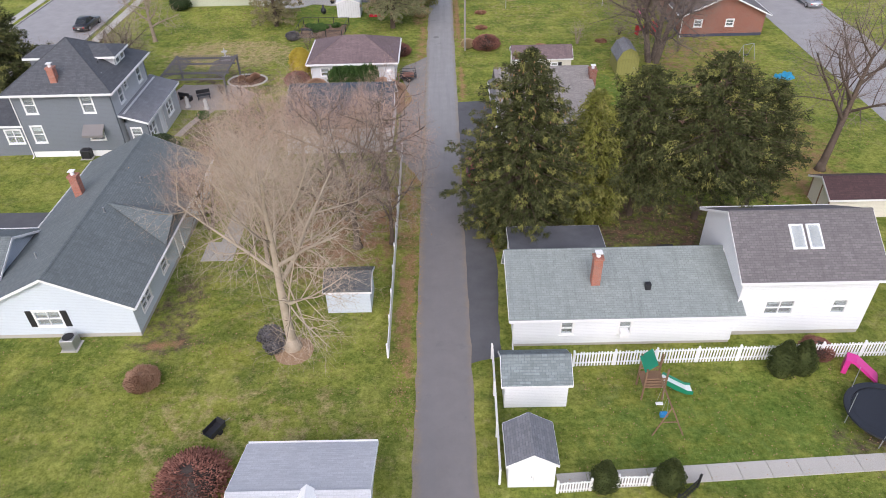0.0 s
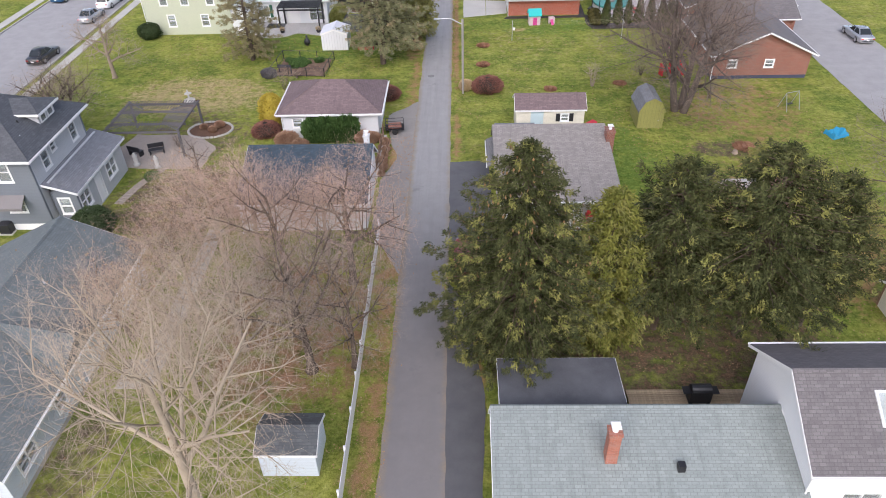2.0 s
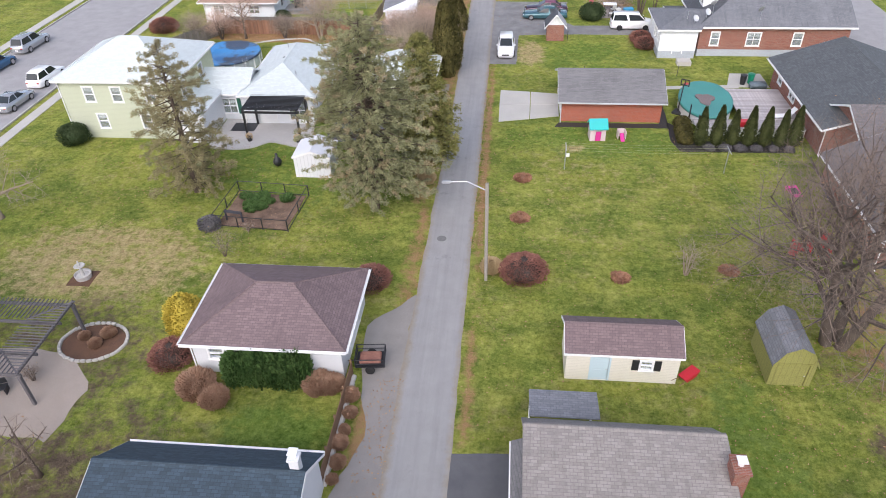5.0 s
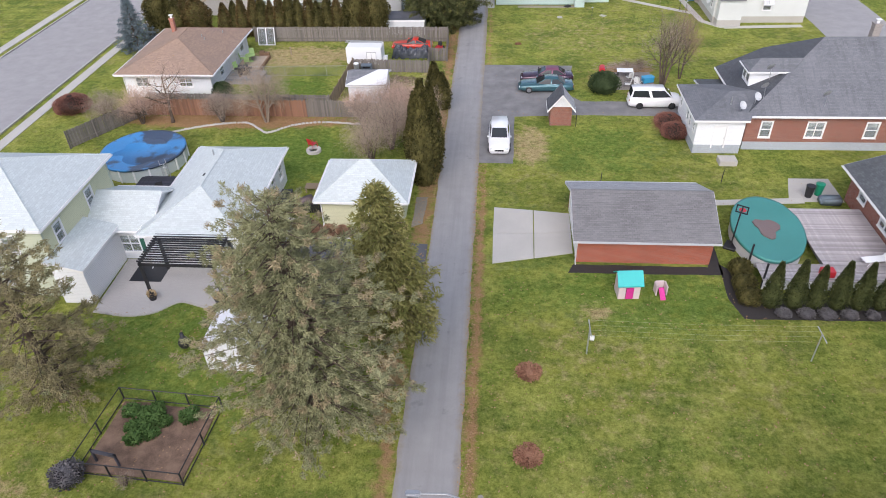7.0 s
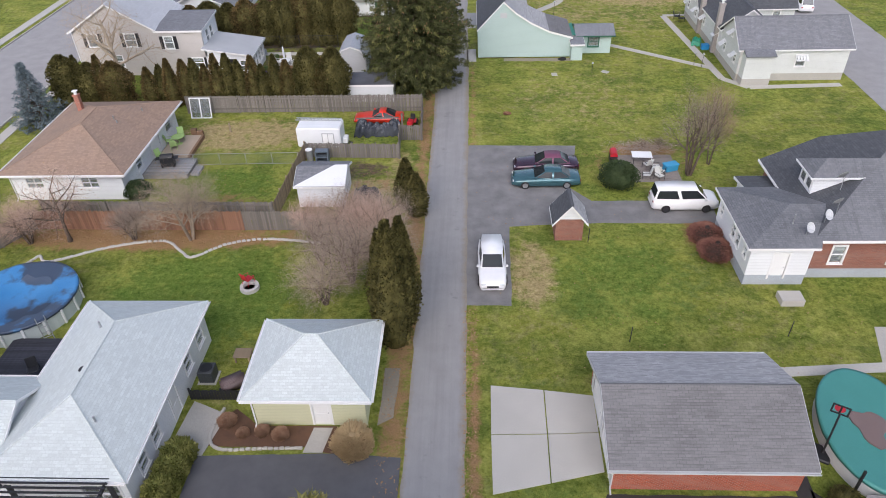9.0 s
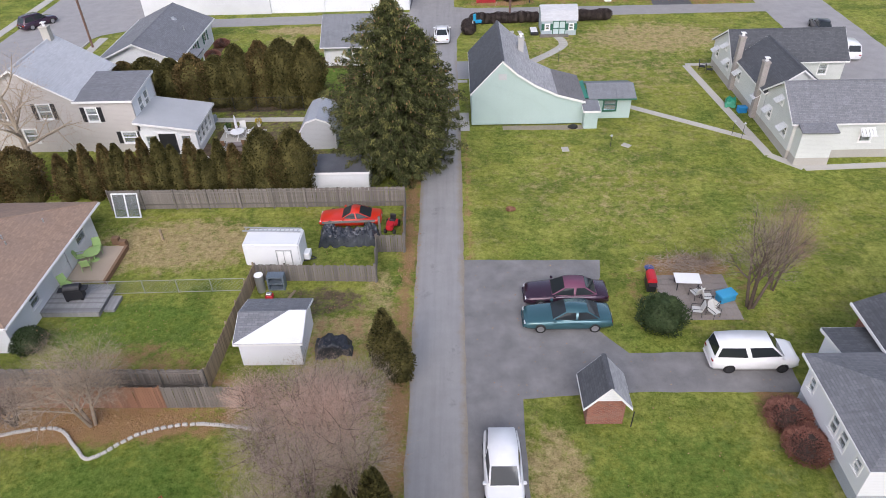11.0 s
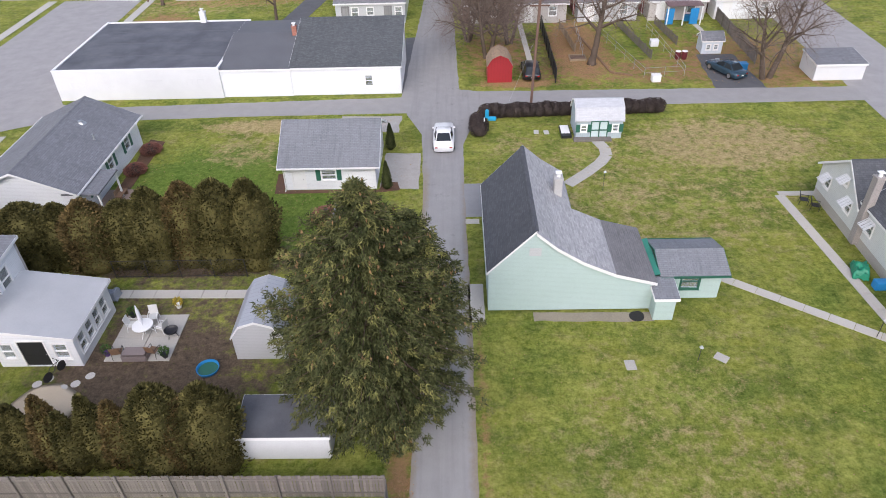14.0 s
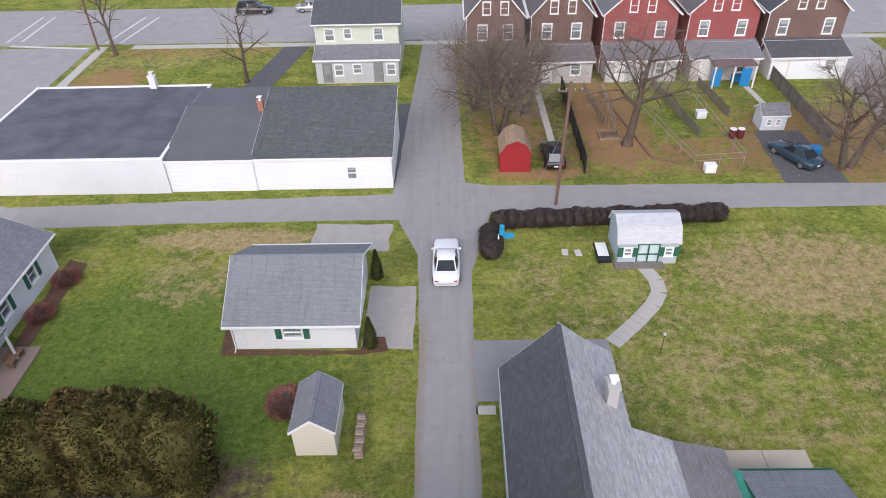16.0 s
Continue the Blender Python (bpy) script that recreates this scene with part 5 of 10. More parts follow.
def slabs(name, cells, gap, label, material, z=0.05):
    """Concrete panels with open joints between them."""
    ob = thing(name, cells[0][0], cells[0][2], 0, label, "paving", 0, "", "structure")
    for x0, x1, y0, y1 in cells:
        part("panel", soft_box(x0 + gap - cells[0][0], x1 - gap - cells[0][0], y0 + gap - cells[0][2], y1 - gap - cells[0][2], -0.08, z, 0.01, 1), material, ob)


def strip_walk(name, pts, w, label, material, each=1.5, z=0.05):
    """A walk of separate slabs along a line."""
    ob = thing(name, pts[0][0], pts[0][1], 0, label, "walkway", 0, "", "structure")
    o = Vector(pts[0])
    for a, b in zip(pts, pts[1:]):
        a, b = Vector(a) - o, Vector(b) - o
        n = max(1, round((b - a).length / each))
        l = (b - a).length / n
        me = finish(soft_box(0.012, l - 0.012, -w / 2, w / 2, -0.06, z, 0.012, 1), "panel", material)
        r = math.degrees(math.atan2((b - a).y, (b - a).x))
        for i in range(n):
            p = a.lerp(b, i / n)
            part("panel", me, None, ob, "", pose(p.x, p.y, 0.001 * (i % 3), 0, 0, r))


pad = thing("concrete_pad", 5.5, 100.5, 0, "pale concrete parking pad in four panels", "paving", 0, "", "structure")
PADS = [[(-2.88, -3.52), (-0.08, -2.86), (0, 0), (-2.88, -0.06)], [(-0.05, -2.85), (2.58, -2.2), (2.64, 0.13), (0.03, 0)], [(-2.88, -0.03), (0, 0.03), (0.06, 2.95), (-2.83, 3.26)], [(0.03, 0.03), (2.64, 0.16), (2.7, 2.58), (0.09, 2.94)]]
for q in PADS:
    mx, my = sum(p[0] for p in q) / 4, sum(p[1] for p in q) / 4
    g = bmesh.new()
    slab(g, [(mx + (x - mx) * 0.988, my + (y - my) * 0.988, 0.05) for x, y in q], 0.12)
    part("panel", g, PALECON, pad)
strip_walk("walkway", [(5.0, 19.2), (30, 20.5)], 0.95, "grey concrete sidewalk slabs", CONCRETE)
strip_walk("walkway", [(17.3, 154.2), (26.6, 147.4)], 0.7, "pale concrete garden walk", PALECON)
strip_walk("walkway", [(25.3, 163.6), (26.2, 153.5), (27.0, 144.6), (29, 142.4), (38, 142.8)], 0.75, "pale concrete garden walk", PALECON)
strip_walk("walkway", [(25.3, 163.8), (28.2, 163.8)], 0.6, "pale concrete garden walk", PALECON)
strip_walk("walkway", [(12.9, 172.8), (13.35, 171.4), (13.3, 170.2), (12.6, 169.0), (11.2, 167.4), (9.4, 165.6)], 1.0, "weathered grey concrete garden walk", CONCRETE, 0.6)
strip_walk("walkway", [(-24, 153.0), (-13, 152.8)], 0.8, "pale concrete garden walk", PALECON)
slabs("concrete_patio", [(10.8, 13.2, 155.4, 158), (13.2, 15.4, 155.4, 158), (15.4, 17.6, 155.4, 158)], 0.015, "tan concrete patio panels", mat("tan_concrete", (0.5, 0.42, 0.32), vary=0.1, stain=0.2))
slabs("concrete_patio", [(-20.3, -18.3, 146.9, 148.9), (-18.3, -16.4, 146.9, 148.9), (-20.3, -18.3, 148.9, 150.9), (-18.3, -16.4, 148.9, 150.9)], 0.015, "grey concrete patio panels", CONCRETE)

# ---- houses ----
W2 = (0.85, 1.3)
h = house("house", -27.2, -18.5, 29.8, 46.5, 2.6, 4.7, "y", BLUEWHITE, GREENROOF, "white single-storey house with grey-green shingle roof", ops=[
    ("S", -23.6, 1.0, 1.5, 1.1, "winshk"), ("E", 31.6, 1.0, 1.4, 0.9, "win"), ("E", 38, 0.05, 0.95, 2.1, "door"), ("E", 35, 1.0, 0.9, 0.9, "win"), ("E", 42, 1.0, 1.0, 1.1, "win")], found=(0.3, CONCRETE))
chimney(h, -2.6, 2.2, 3.0, 5.0)
g = bmesh.new()
slab(g, [(0.7, -0.65, 4.62), (4.75, -0.65, 3.62), (4.75, -2.8, 2.72)], 0.06)
slab(g, [(4.75, -0.65, 3.62), (0.7, -0.65, 4.62), (4.75, 1.5, 2.72)], 0.06)
part("cross_gable", g, GREENROOF, h, "low cross gable over the side door")
roof_vent(h, 0.8, -1.5, 4.4), roof_vent(h, 1.5, 3, 4.0), roof_vent(h, -1.9, -5.5, 3.9)
house("house_wing", -40, -27.4, 31.5, 37.4, 2.6, 4.1, "x", BLUEWHITE, GREENROOF, "white side wing with grey-green shingle roof")
# east wall is set paler than the other three
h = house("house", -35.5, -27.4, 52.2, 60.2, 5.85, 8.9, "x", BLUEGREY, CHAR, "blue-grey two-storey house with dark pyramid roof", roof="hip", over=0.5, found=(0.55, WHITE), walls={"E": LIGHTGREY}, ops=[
    ("S", -34.2, 4.1, 0.9, 1.45, "win"), ("S", -29.4, 4.1, 0.9, 1.45, "win"), ("S", -34.4, 1.45, 0.9, 1.45, "win"), ("S", -29.5, 1.6, 1.2, 1.1, "win"), ("E", 54.2, 4.1, 0.85, 1.25, "win"), ("E", 55.5, 4.8, 0.6, 0.6, "win"), ("E", 58.5, 4.1, 0.85, 1.25, "win")])
chimney(h, -0.25, -3.35, 6.0, 7.7)
g = bmesh.new()
prism(g, [(-4.85, 2.35), (-4.02, 2.95), (-4.02, 3.0), (-4.87, 2.4), (-4.87, 2.2), (-4.85, 2.2)], "x", 1.1, 2.85)
part("awning", g, mat("grey_brown_metal", (0.2, 0.185, 0.18), vary=0.1, rough=0.5), h, "flat grey-brown window awning")
for sx in (1, -1):
    xs = sorted((sx * 1.2, sx * 3.55))
    # east dormer in the paler grey, west dormer in the darker blue-grey
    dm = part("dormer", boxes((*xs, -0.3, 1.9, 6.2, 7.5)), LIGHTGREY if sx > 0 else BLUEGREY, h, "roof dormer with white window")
    e, i0 = sx * 3.9, sx * 1.0
    g = bmesh.new()
    slab(g, [(min(e, i0), -0.65, 7.55), (max(e, i0), -0.65, 7.55), (sx * 2.6 if sx > 0 else i0, 0.8, 8.15), (i0 if sx > 0 else sx * 2.6, 0.8, 8.15)], 0.1)
    slab(g, [(max(e, i0), 2.25, 7.55), (min(e, i0), 2.25, 7.55), (i0 if sx > 0 else sx * 2.6, 0.8, 8.15), (sx * 2.6 if sx > 0 else i0, 0.8, 8.15)], 0.1)
    slab(g, [(e, -0.65 * sx + 0.8 - 0.8 * sx, 7.55), (e, 2.25 if sx > 0 else -0.65, 7.55), (sx * 2.6, 0.8, 8.15)] if sx > 0 else [(e, 2.25, 7.55), (e, -0.65, 7.55), (sx * 2.6, 0.8, 8.15)], 0.1)
    part("dormer_roof", g, CHAR, dm)
    part("dormer_fascia", boxes((min(e, i0) + 0.02, max(e, i0) - 0.02, -0.69, -0.655, 7.36, 7.53)), WHITE, dm)
    part("dormer_fascia", boxes((min(e, e + sx * 0.03), max(e, e + sx * 0.03), -0.69, 2.28, 7.36, 7.53)), WHITE, dm)
    for k in (0.3, 1.3):
        part("dormer_window", wall_bm("y", k - 0.42, k + 0.42, sx * 3.555, sx * 3.6, 6.6, 7.4, [(k - 0.3, k + 0.3, 6.7, 7.32)], (0, 0)), WHITE, dm)
        part("dormer_pane", boxes((min(sx * 3.552, sx * 3.57), max(sx * 3.552, sx * 3.57), k - 0.3, k + 0.3, 6.7, 7.32)), GLASS, dm)
roof_vent(h, 3.2, -2.4, 6.6, 0.06, 0.25), roof_vent(h, 2.6, -1.2, 7.2, 0.06, 0.2, BLACK)
# south wall darker than the other walls of the addition
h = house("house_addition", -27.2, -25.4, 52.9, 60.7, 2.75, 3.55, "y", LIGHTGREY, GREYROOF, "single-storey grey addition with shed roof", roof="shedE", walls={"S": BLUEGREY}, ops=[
    ("S", -26.4, 0.95, 0.8, 1.25, "win"), ("E", 53.9, 0.95, 1.4, 1.25, "win"), ("E", 56.2, 0.1, 0.9, 2.1, "door"), ("E", 58.4, 0.95, 1.5, 1.25, "win")])
roof_vent(h, -0.2, -2.2, 3.1, 0.08, 0.12, BLACK), roof_vent(h, 0.2, 0.2, 3.0, 0.05, 0.15)
house("house_wing", -39.5, -35.6, 52.6, 57.0, 2.85, 3.6, "x", BLUEGREY, CHAR, "low blue-grey side wing with dark roof", roof="shedS", over=0.3, ops=[("S", -36.8, 1.2, 1.3, 1.2, "win")])
h = house("garage", -9.2, -3.8, 13.8, 19.7, 2.3, 3.3, "x", SIDING, GHOSTROOF, "white garage with weathered pale grey roof", "garage")
g = bmesh.new()
prism(g, [(-0.3, 3.0), (1.1, 3.0), (0.4, 3.75)], "y", -0.9, 0.1)
part("roof_gable", g, WHITE, h)
h = house("garden_shed", -7.5, -4.8, 31.5, 33.7, 1.75, 2.3, "x", BLUEWHITE, DARKROOF, "small pale shed with dark worn roof", "shed", over=0.12, gutters=False)
h = house("garage", -13.4, -4.6, 51.8, 59.0, 2.4, 4.0, "x", STUCCO, SLATE, "white garage with slate-blue shingle roof", "garage", over=0.25, ridge_at=57.0, ops=[("E", 54, 1.0, 0.8, 1.0, "win")])
chimney(h, 4.15, 1.9, 3.0, 4.6, 0.4, 0.4, STUCCO, "small white chimney at the gable")
h = house("garage", -13.3, -5.0, 65.8, 72.0, 2.4, 4.0, "x", STUCCO, PLUMROOF, "white block garage with plum-brown hip roof", "garage", roof="hip", over=0.4, ops=[("E", 69, 0.05, 2.6, 2.1, "gdoor"), ("S", -12, 1.1, 0.8, 0.8, "win")])
house("house", -35, -24.7, 92.6, 101.2, 5.4, 7.6, "x", SAGE, PALEROOF, "pale sage two-storey house with light grey roof", roof="hip", ops=[
    ("S", -32.5, 3.5, *W2, "win"), ("S", -30, 3.5, *W2, "win"), ("S", -27, 3.5, *W2, "win"), ("S", -32, 1.0, *W2, "win"), ("S", -28, 1.0, *W2, "win"), ("E", 94.2, 3.4, 0.8, 1.3, "win"), ("E", 98.2, 3.4, 0.8, 1.3, "win")], walls={"E": YELLOW})
house("house_wing", -24.6, -22.6, 92.0, 96.6, 2.7, 3.3, "y", SIDING, PALEROOF, "white flat-roofed link beside the house", roof="shedE", over=0.2)
house("house_wing", -24.6, -20.4, 96.7, 101.5, 2.7, 3.9, "x", SIDING, PALEROOF, "white house wing with pale grey roof", ops=[("S", -22.0, 0.6, 1.3, 1.4, "winsh")])
h = house("house", -20.3, -14.0, 95.9, 107.2, 2.75, 4.4, "y", SIDING, PALEROOF, "white single-storey house with pale grey hip roof", roof="hip", ops=[
    ("S", -15.3, 0.4, 1.8, 1.9, "win"), ("S", -18.3, 0.05, 1.6, 2.1, "door"), ("E", 97.6, 1.0, 0.8, 1.1, "win"), ("E", 99.2, 1.0, 0.8, 1.1, "win"), ("E", 101.6, 0.05, 0.9, 2.1, "door"), ("E", 104, 1.0, 0.9, 1.1, "win"), ("E", 106, 1.0, 0.9, 1.1, "win")])
roof_vent(h, -0.3, -0.7, 4.2, 0.22, 0.15, BLACK), roof_vent(h, -0.9, 2.5, 4.1), roof_vent(h, 1.4, -3.5, 3.8)
house("garage", -9.6, -3.8, 101.0, 106.1, 2.3, 4.0, "x", YELLOW, PALEROOF, "pale yellow-green garage with light grey hip roof", "garage", roof="hip", over=0.42, ops=[("S", -6.1, 0.05, 0.9, 2.0, "door")])
h = house("house", -34.2, -25.4, 122.8, 134.6, 2.5, 4.3, "y", SIDING, BROWNROOF, "white ranch house with brown hip roof", roof="hip", over=0.6, ops=[
    ("S", -32.4, 1.1, 1.3, 0.9, "win"), ("S", -28, 1.1, 1.3, 0.9, "win"), ("E", 129.5, 0.1, 1.8, 2.0, "door"), ("E", 126, 1.0, 1.0, 1.0, "win"), ("E", 132.6, 1.0, 1.2, 1.2, "win")])
chimney(h, -2.2, 2.8, 3.2, 4.9, 0.4, 0.4)
roof_vent(h, 1.7, 0.5, 3.7), roof_vent(h, 2.1, 0.1, 3.5), roof_vent(h, 3.0, 3.0, 3.2)
h = house("house", -40.0, -31.1, 147.4, 155.0, 4.9, 7.6, "y", WARMGREY, GHOSTROOF, "warm grey two-storey house with pale weathered roof", ops=[("S", -34.0, 3.2, 1.1, 1.3, "winshk"), ("S", -38, 3.2, 1.1, 1.3, "winshk"), ("S", -36, 1.0, 1.1, 1.2, "win")], over=0.3)
chimney(h, 0.0, 3.2, 6.5, 8.7, 0.7, 0.6, CONCRETE)
house("house_wing", -31.0, -26.3, 147.2, 152.2, 4.8, 5.2, "x", WARMGREY, GREYROOF, "warm grey upper wing with low dark roof", roof="shedS", over=0.2, walls={"E": SIDING}, ops=[("S", -29.9, 3.0, 0.9, 1.2, "winshk"), ("S", -27.3, 0.9, 1.2, 1.0, "winshk"), ("E", 148.9, 3.0, 0.9, 1.4, "win"), ("E", 150.2, 3.0, 0.9, 1.4, "win")])
house("sunroom", -26.1, -21.3, 146.6, 151.4, 2.3, 3.1, "y", SIDING, mat("pale_grey_roll_roof", (0.42, 0.43, 0.44), vary=0.08, stain=0.6, c2=(0.3, 0.31, 0.32), rough=0.6), "white sunroom addition with pale grey shed roof", "sunroom", roof="shedE", over=0.25, blinds=False, ops=[
    ("S", -25.3, 0.7, 0.7, 1.1, "win"), ("S", -23.8, 0.1, 1.5, 1.9, "door"), ("S", -22.2, 0.7, 0.8, 1.1, "win"), ("E", 147.4, 0.7, 0.7, 1.2, "win"), ("E", 148.4, 0.7, 0.7, 1.2, "win"), ("E", 149.4, 0.7, 0.7, 1.2, "win"), ("E", 150.4, 0.7, 0.7, 1.2, "win")], leaf=BLACK)
h = house("house", -35.5, -27.6, 161.5, 173.7, 2.7, 4.4, "y", SIDING, GREYROOF, "white ranch house with grey shingle roof", ops=[
    ("E", 164.2, 1.0, 0.9, 1.2, "winsh"), ("E", 167.6, 1.0, 0.9, 1.2, "winsh"), ("E", 171, 1.0, 0.9, 1.2, "winsh"), ("N", -31, 1.0, 1, 1.2, "win")], over=0.4)
roof_vent(h, 1.2, 2.5, 4.0, 0.2, 0.15), roof_vent(h, 2.8, 0.8, 3.4)
h = house("garage", -13.0, -5.8, 165.5, 172.5, 2.35, 4.3, "x", SIDING, LIGHTROOF, "white garage with blue-grey shingle roof", "garage", over=0.4, ops=[("S", -11.9, 0.05, 0.9, 2.0, "door"), ("S", -9.5, 0.9, 1.1, 0.85, "winsh"), ("E", 169, 0.05, 3.0, 2.1, "gdoor")])
house("garden_shed", -8.1, -6.0, 157.9, 160.9, 1.95, 2.75, "y", CREAM, LIGHTROOF, "cream garden shed with grey roof", "shed", over=0.12, gutters=False)
house("garden_shed", -12.4, -9.4, 147.0, 151.0, 1.8, 2.9, "y", LIGHTGREY, METALROOF, "pale grey metal barn shed", "shed", roof="gambrely", over=0.1, gutters=False)
house("garden_shed", -10.4, -5.9, 140.1, 142.4, 1.7, 1.95, "x", STUCCO, FLATROOF, "low white shed with black flat roof", "shed", roof="shedS", over=0.1)
h = house("commercial_building", -39.3, -22.7, 183.1, 197.2, 3.1, 3.1, "x", STUCCO, FLATROOF, "long white masonry building with black flat roof", "building", roof="flat")
for x in (-3.4, 1.6, 5.7):
    part("painted_window", wall_bm("x", x - 0.85, x + 0.85, -7.075, -7.052, 1.3, 2.0, [(x - 0.8, x - 0.3, 1.35, 1.95), (x - 0.25, x + 0.25, 1.35, 1.95), (x + 0.3, x + 0.8, 1.35, 1.95)], (0, 0)), STUCCO, h, "window painted over in white")
part("painted_window", wall_bm("x", -6.9, -5.4, -7.075, -7.052, 1.3, 2.0, [(-6.85, -6.4, 1.35, 1.95), (-6.35, -5.95, 1.35, 1.95), (-5.9, -5.45, 1.35, 1.95)], (0, 0)), STUCCO, h, "window painted over in white")
for y in (-3.2, 0.4, 3.8):
    part("roof_seam", boxes((-8.0, 8.0, y - 0.06, y + 0.06, 3.1, 3.112)), GREYFLAT, h)
chimney(h, 3, 6.7, 3.0, 4.2, 0.6, 0.5, STUCCO, "white masonry vent stack")
h = house("commercial_building", -22.68, -15.72, 183.3, 190.6, 2.8, 3.9, "x", SIDING, GREYFLAT, "low white building with grey sloping roof", "building", roof="shedS", over=0.12)
chimney(h, 3.0, 3.0, 3.0, 4.7, 0.45, 0.45)
house("commercial_building", -15.7, -4.8, 183.4, 192.2, 2.8, 4.8, "x", SIDING, DARKROOF, "white building with dark shingle roof", "building", ops=[("S", -8.0, 0.9, 0.7, 1.1, "win")], over=0.12, roof="shedS")
house("commercial_building", -22.6, -15.8, 190.8, 195.0, 3.6, 3.7, "x", SIDING, GREYFLAT, "rear white building with grey flat roof", "building", over=0.1, roof="shedN")
house("house", -14.1, -5.5, 206.6, 214.5, 5.6, 7.4, "x", mat("pale_green_cream_siding", (0.58, 0.61, 0.5), "siding", vary=0.06, stain=0.15), CHAR, "pale cream-green two-storey house with dark roof", ops=[("S", -12.7, 3.7, 0.9, 1.2, "win"), ("S", -10.8, 3.9, 0.7, 1.0, "win"), ("S", -7.6, 3.7, 0.9, 1.2, "win")])
house("porch_addition", -14.1, -5.5, 204.2, 206.5, 2.5, 3.2, "x", LIGHTGREY, GREYROOF, "grey rear porch addition", "porch", roof="shedS", over=0.2, ops=[
    ("S", -12.9, 0.1, 0.8, 2.0, "door"), ("S", -11.7, 0.9, 0.8, 1.1, "win"), ("S", -9.8, 1.1, 0.8, 0.9, "win"), ("S", -7.6, 0.1, 0.8, 2.0, "door"), ("S", -6.3, 0.9, 0.8, 1.1, "win")], leaf=GREYDECK)
# east side
h = house("house", 3.7, 16.2, 28.3, 33.4, 2.4, 3.75, "x", SIDING, SAGEROOF, "long white single-storey house with pale grey-green roof", ridge_at=32.5, ops=[("S", 6.7, 0.95, 0.65, 0.9, "win"), ("S", 10.0, 0.95, 0.65, 0.9, "win"), ("W", 30.8, 0.1, 0.9, 2.0, "door")], found=(0.2, CONCRETE))
chimney(h, -1.5, -0.6, 2.7, 4.9, 0.5, 0.5)
part("roof_vent", boxes((1.3, 1.6, -1.2, -0.9, 2.9, 3.35)), BLACK, h)
part("air_conditioner", soft_box(-0.25, 0.25, -2.95, -2.5, 0.9, 1.3, 0.02, 1), WHITE, h, "white window air conditioner")
h = house("house", 16.4, 23.9, 28.9, 35.6, 4.4, 6.4, "x", SIDING, TAUPEROOF, "white two-storey house with dark taupe roof", ops=[("S", 18.8, 1.6, 1.6, 1.0, "win"), ("S", 22.2, 1.6, 0.8, 1.0, "win"), ("S", 18.7, 4.0, 0.7, 0.3, "win"), ("W", 32.4, 3.0, 0.5, 0.7, "win")], found=(0.3, CONCRETE))
for k in (-0.9, 0.05):
    sl = bmesh.new()
    prism(sl, [(-2.05, 5.2), (-0.75, 5.98), (-0.81, 6.12), (-2.11, 5.34)], "x", k, k + 0.78)
    sk = part("skylight", sl, WHITE, h, "pale skylight in the roof")
    sl = bmesh.new()
    prism(sl, [(-2.01, 5.36), (-0.9, 6.03), (-0.92, 6.075), (-2.03, 5.41)], "x", k + 0.1, k + 0.68)
    part("pane", sl, GLASS, sk)
house("house_addition", 4.0, 9.8, 33.7, 36.6, 2.45, 2.55, "x", SIDING, FLATROOF, "low addition with black flat roof", "addition", roof="shedN", over=0.12)
house("garden_shed", 2.8, 6.1, 23.8, 26.0, 1.9, 2.7, "x", SIDING, TEALROOF, "white garden shed with weathered green shingle roof", "shed", over=0.18, gutters=False)
house("garden_shed", 2.6, 4.8, 19.0, 21.2, 1.8, 2.5, "y", SIDING, GREYROOF, "small white shed with grey roof", "shed", over=0.12, gutters=False, ops=[("S", 3.4, 0.05, 0.8, 1.6, "door")])
h = house("house", 4.9, 13.0, 53.0, 61.6, 2.5, 3.75, "x", STUCCO, TANROOF, "low house with worn tan-grey shingle roof", over=0.3, gutters=False, ridge_at=60.3, trim=TANROOF, ops=[("W", 55, 0.05, 0.9, 2.0, "door"), ("E", 56, 1, 1, 1.1, "win")])
chimney(h, 4.4, 1.2, 0, 4.2, 0.6, 0.9, BRICK)
g = bmesh.new()
slab(g, [(-4.4, -5.6, 2.33), (4.5, -5.6, 2.33), (4.42, -4.45, 2.6), (-4.36, -4.45, 2.6)], 0.1)
part("porch_roof", g, TANROOF, h, "worn shingle roof over the porch")
part("gutter", boxes((-4.75, 4.55, -5.72, -5.61, 2.2, 2.32)), WHITE, h, "white gutter along the porch eave")
g = bmesh.new()
slab(g, [(-4.85, -0.9, 2.5), (-4.0, -0.9, 2.66), (-2.2, 3.0, 3.88), (-4.85, 3.0, 2.62)], 0.1)
part("side_roof", g, STREAKROOF, h, "grey streaked roof plane over the side entry")
part("side_gutter", boxes((-4.92, -4.86, -0.95, 3.05, 2.35, 2.5)), WHITE, h)
g = bmesh.new()
slab(g, [(-4.0, 4.6, 2.5), (-0.7, 4.6, 2.5), (-0.7, 6.4, 2.3), (-4.0, 6.4, 2.3)], 0.08)
part("rear_canopy", g, GREYROOF, h, "flat grey canopy behind the house")
for kx in (-3.9, -0.8):
    part("canopy_post", soft_box(kx - 0.05, kx + 0.05, 6.2, 6.3, 0, 2.2, 0.01, 1), WHITE, h)
for k in (-4.1, -1.4, 1.4, 4.2):
    part("porch_post", soft_box(k - 0.06, k + 0.06, -5.55, -5.43, 0, 2.22, 0.01, 1), WHITE, h)
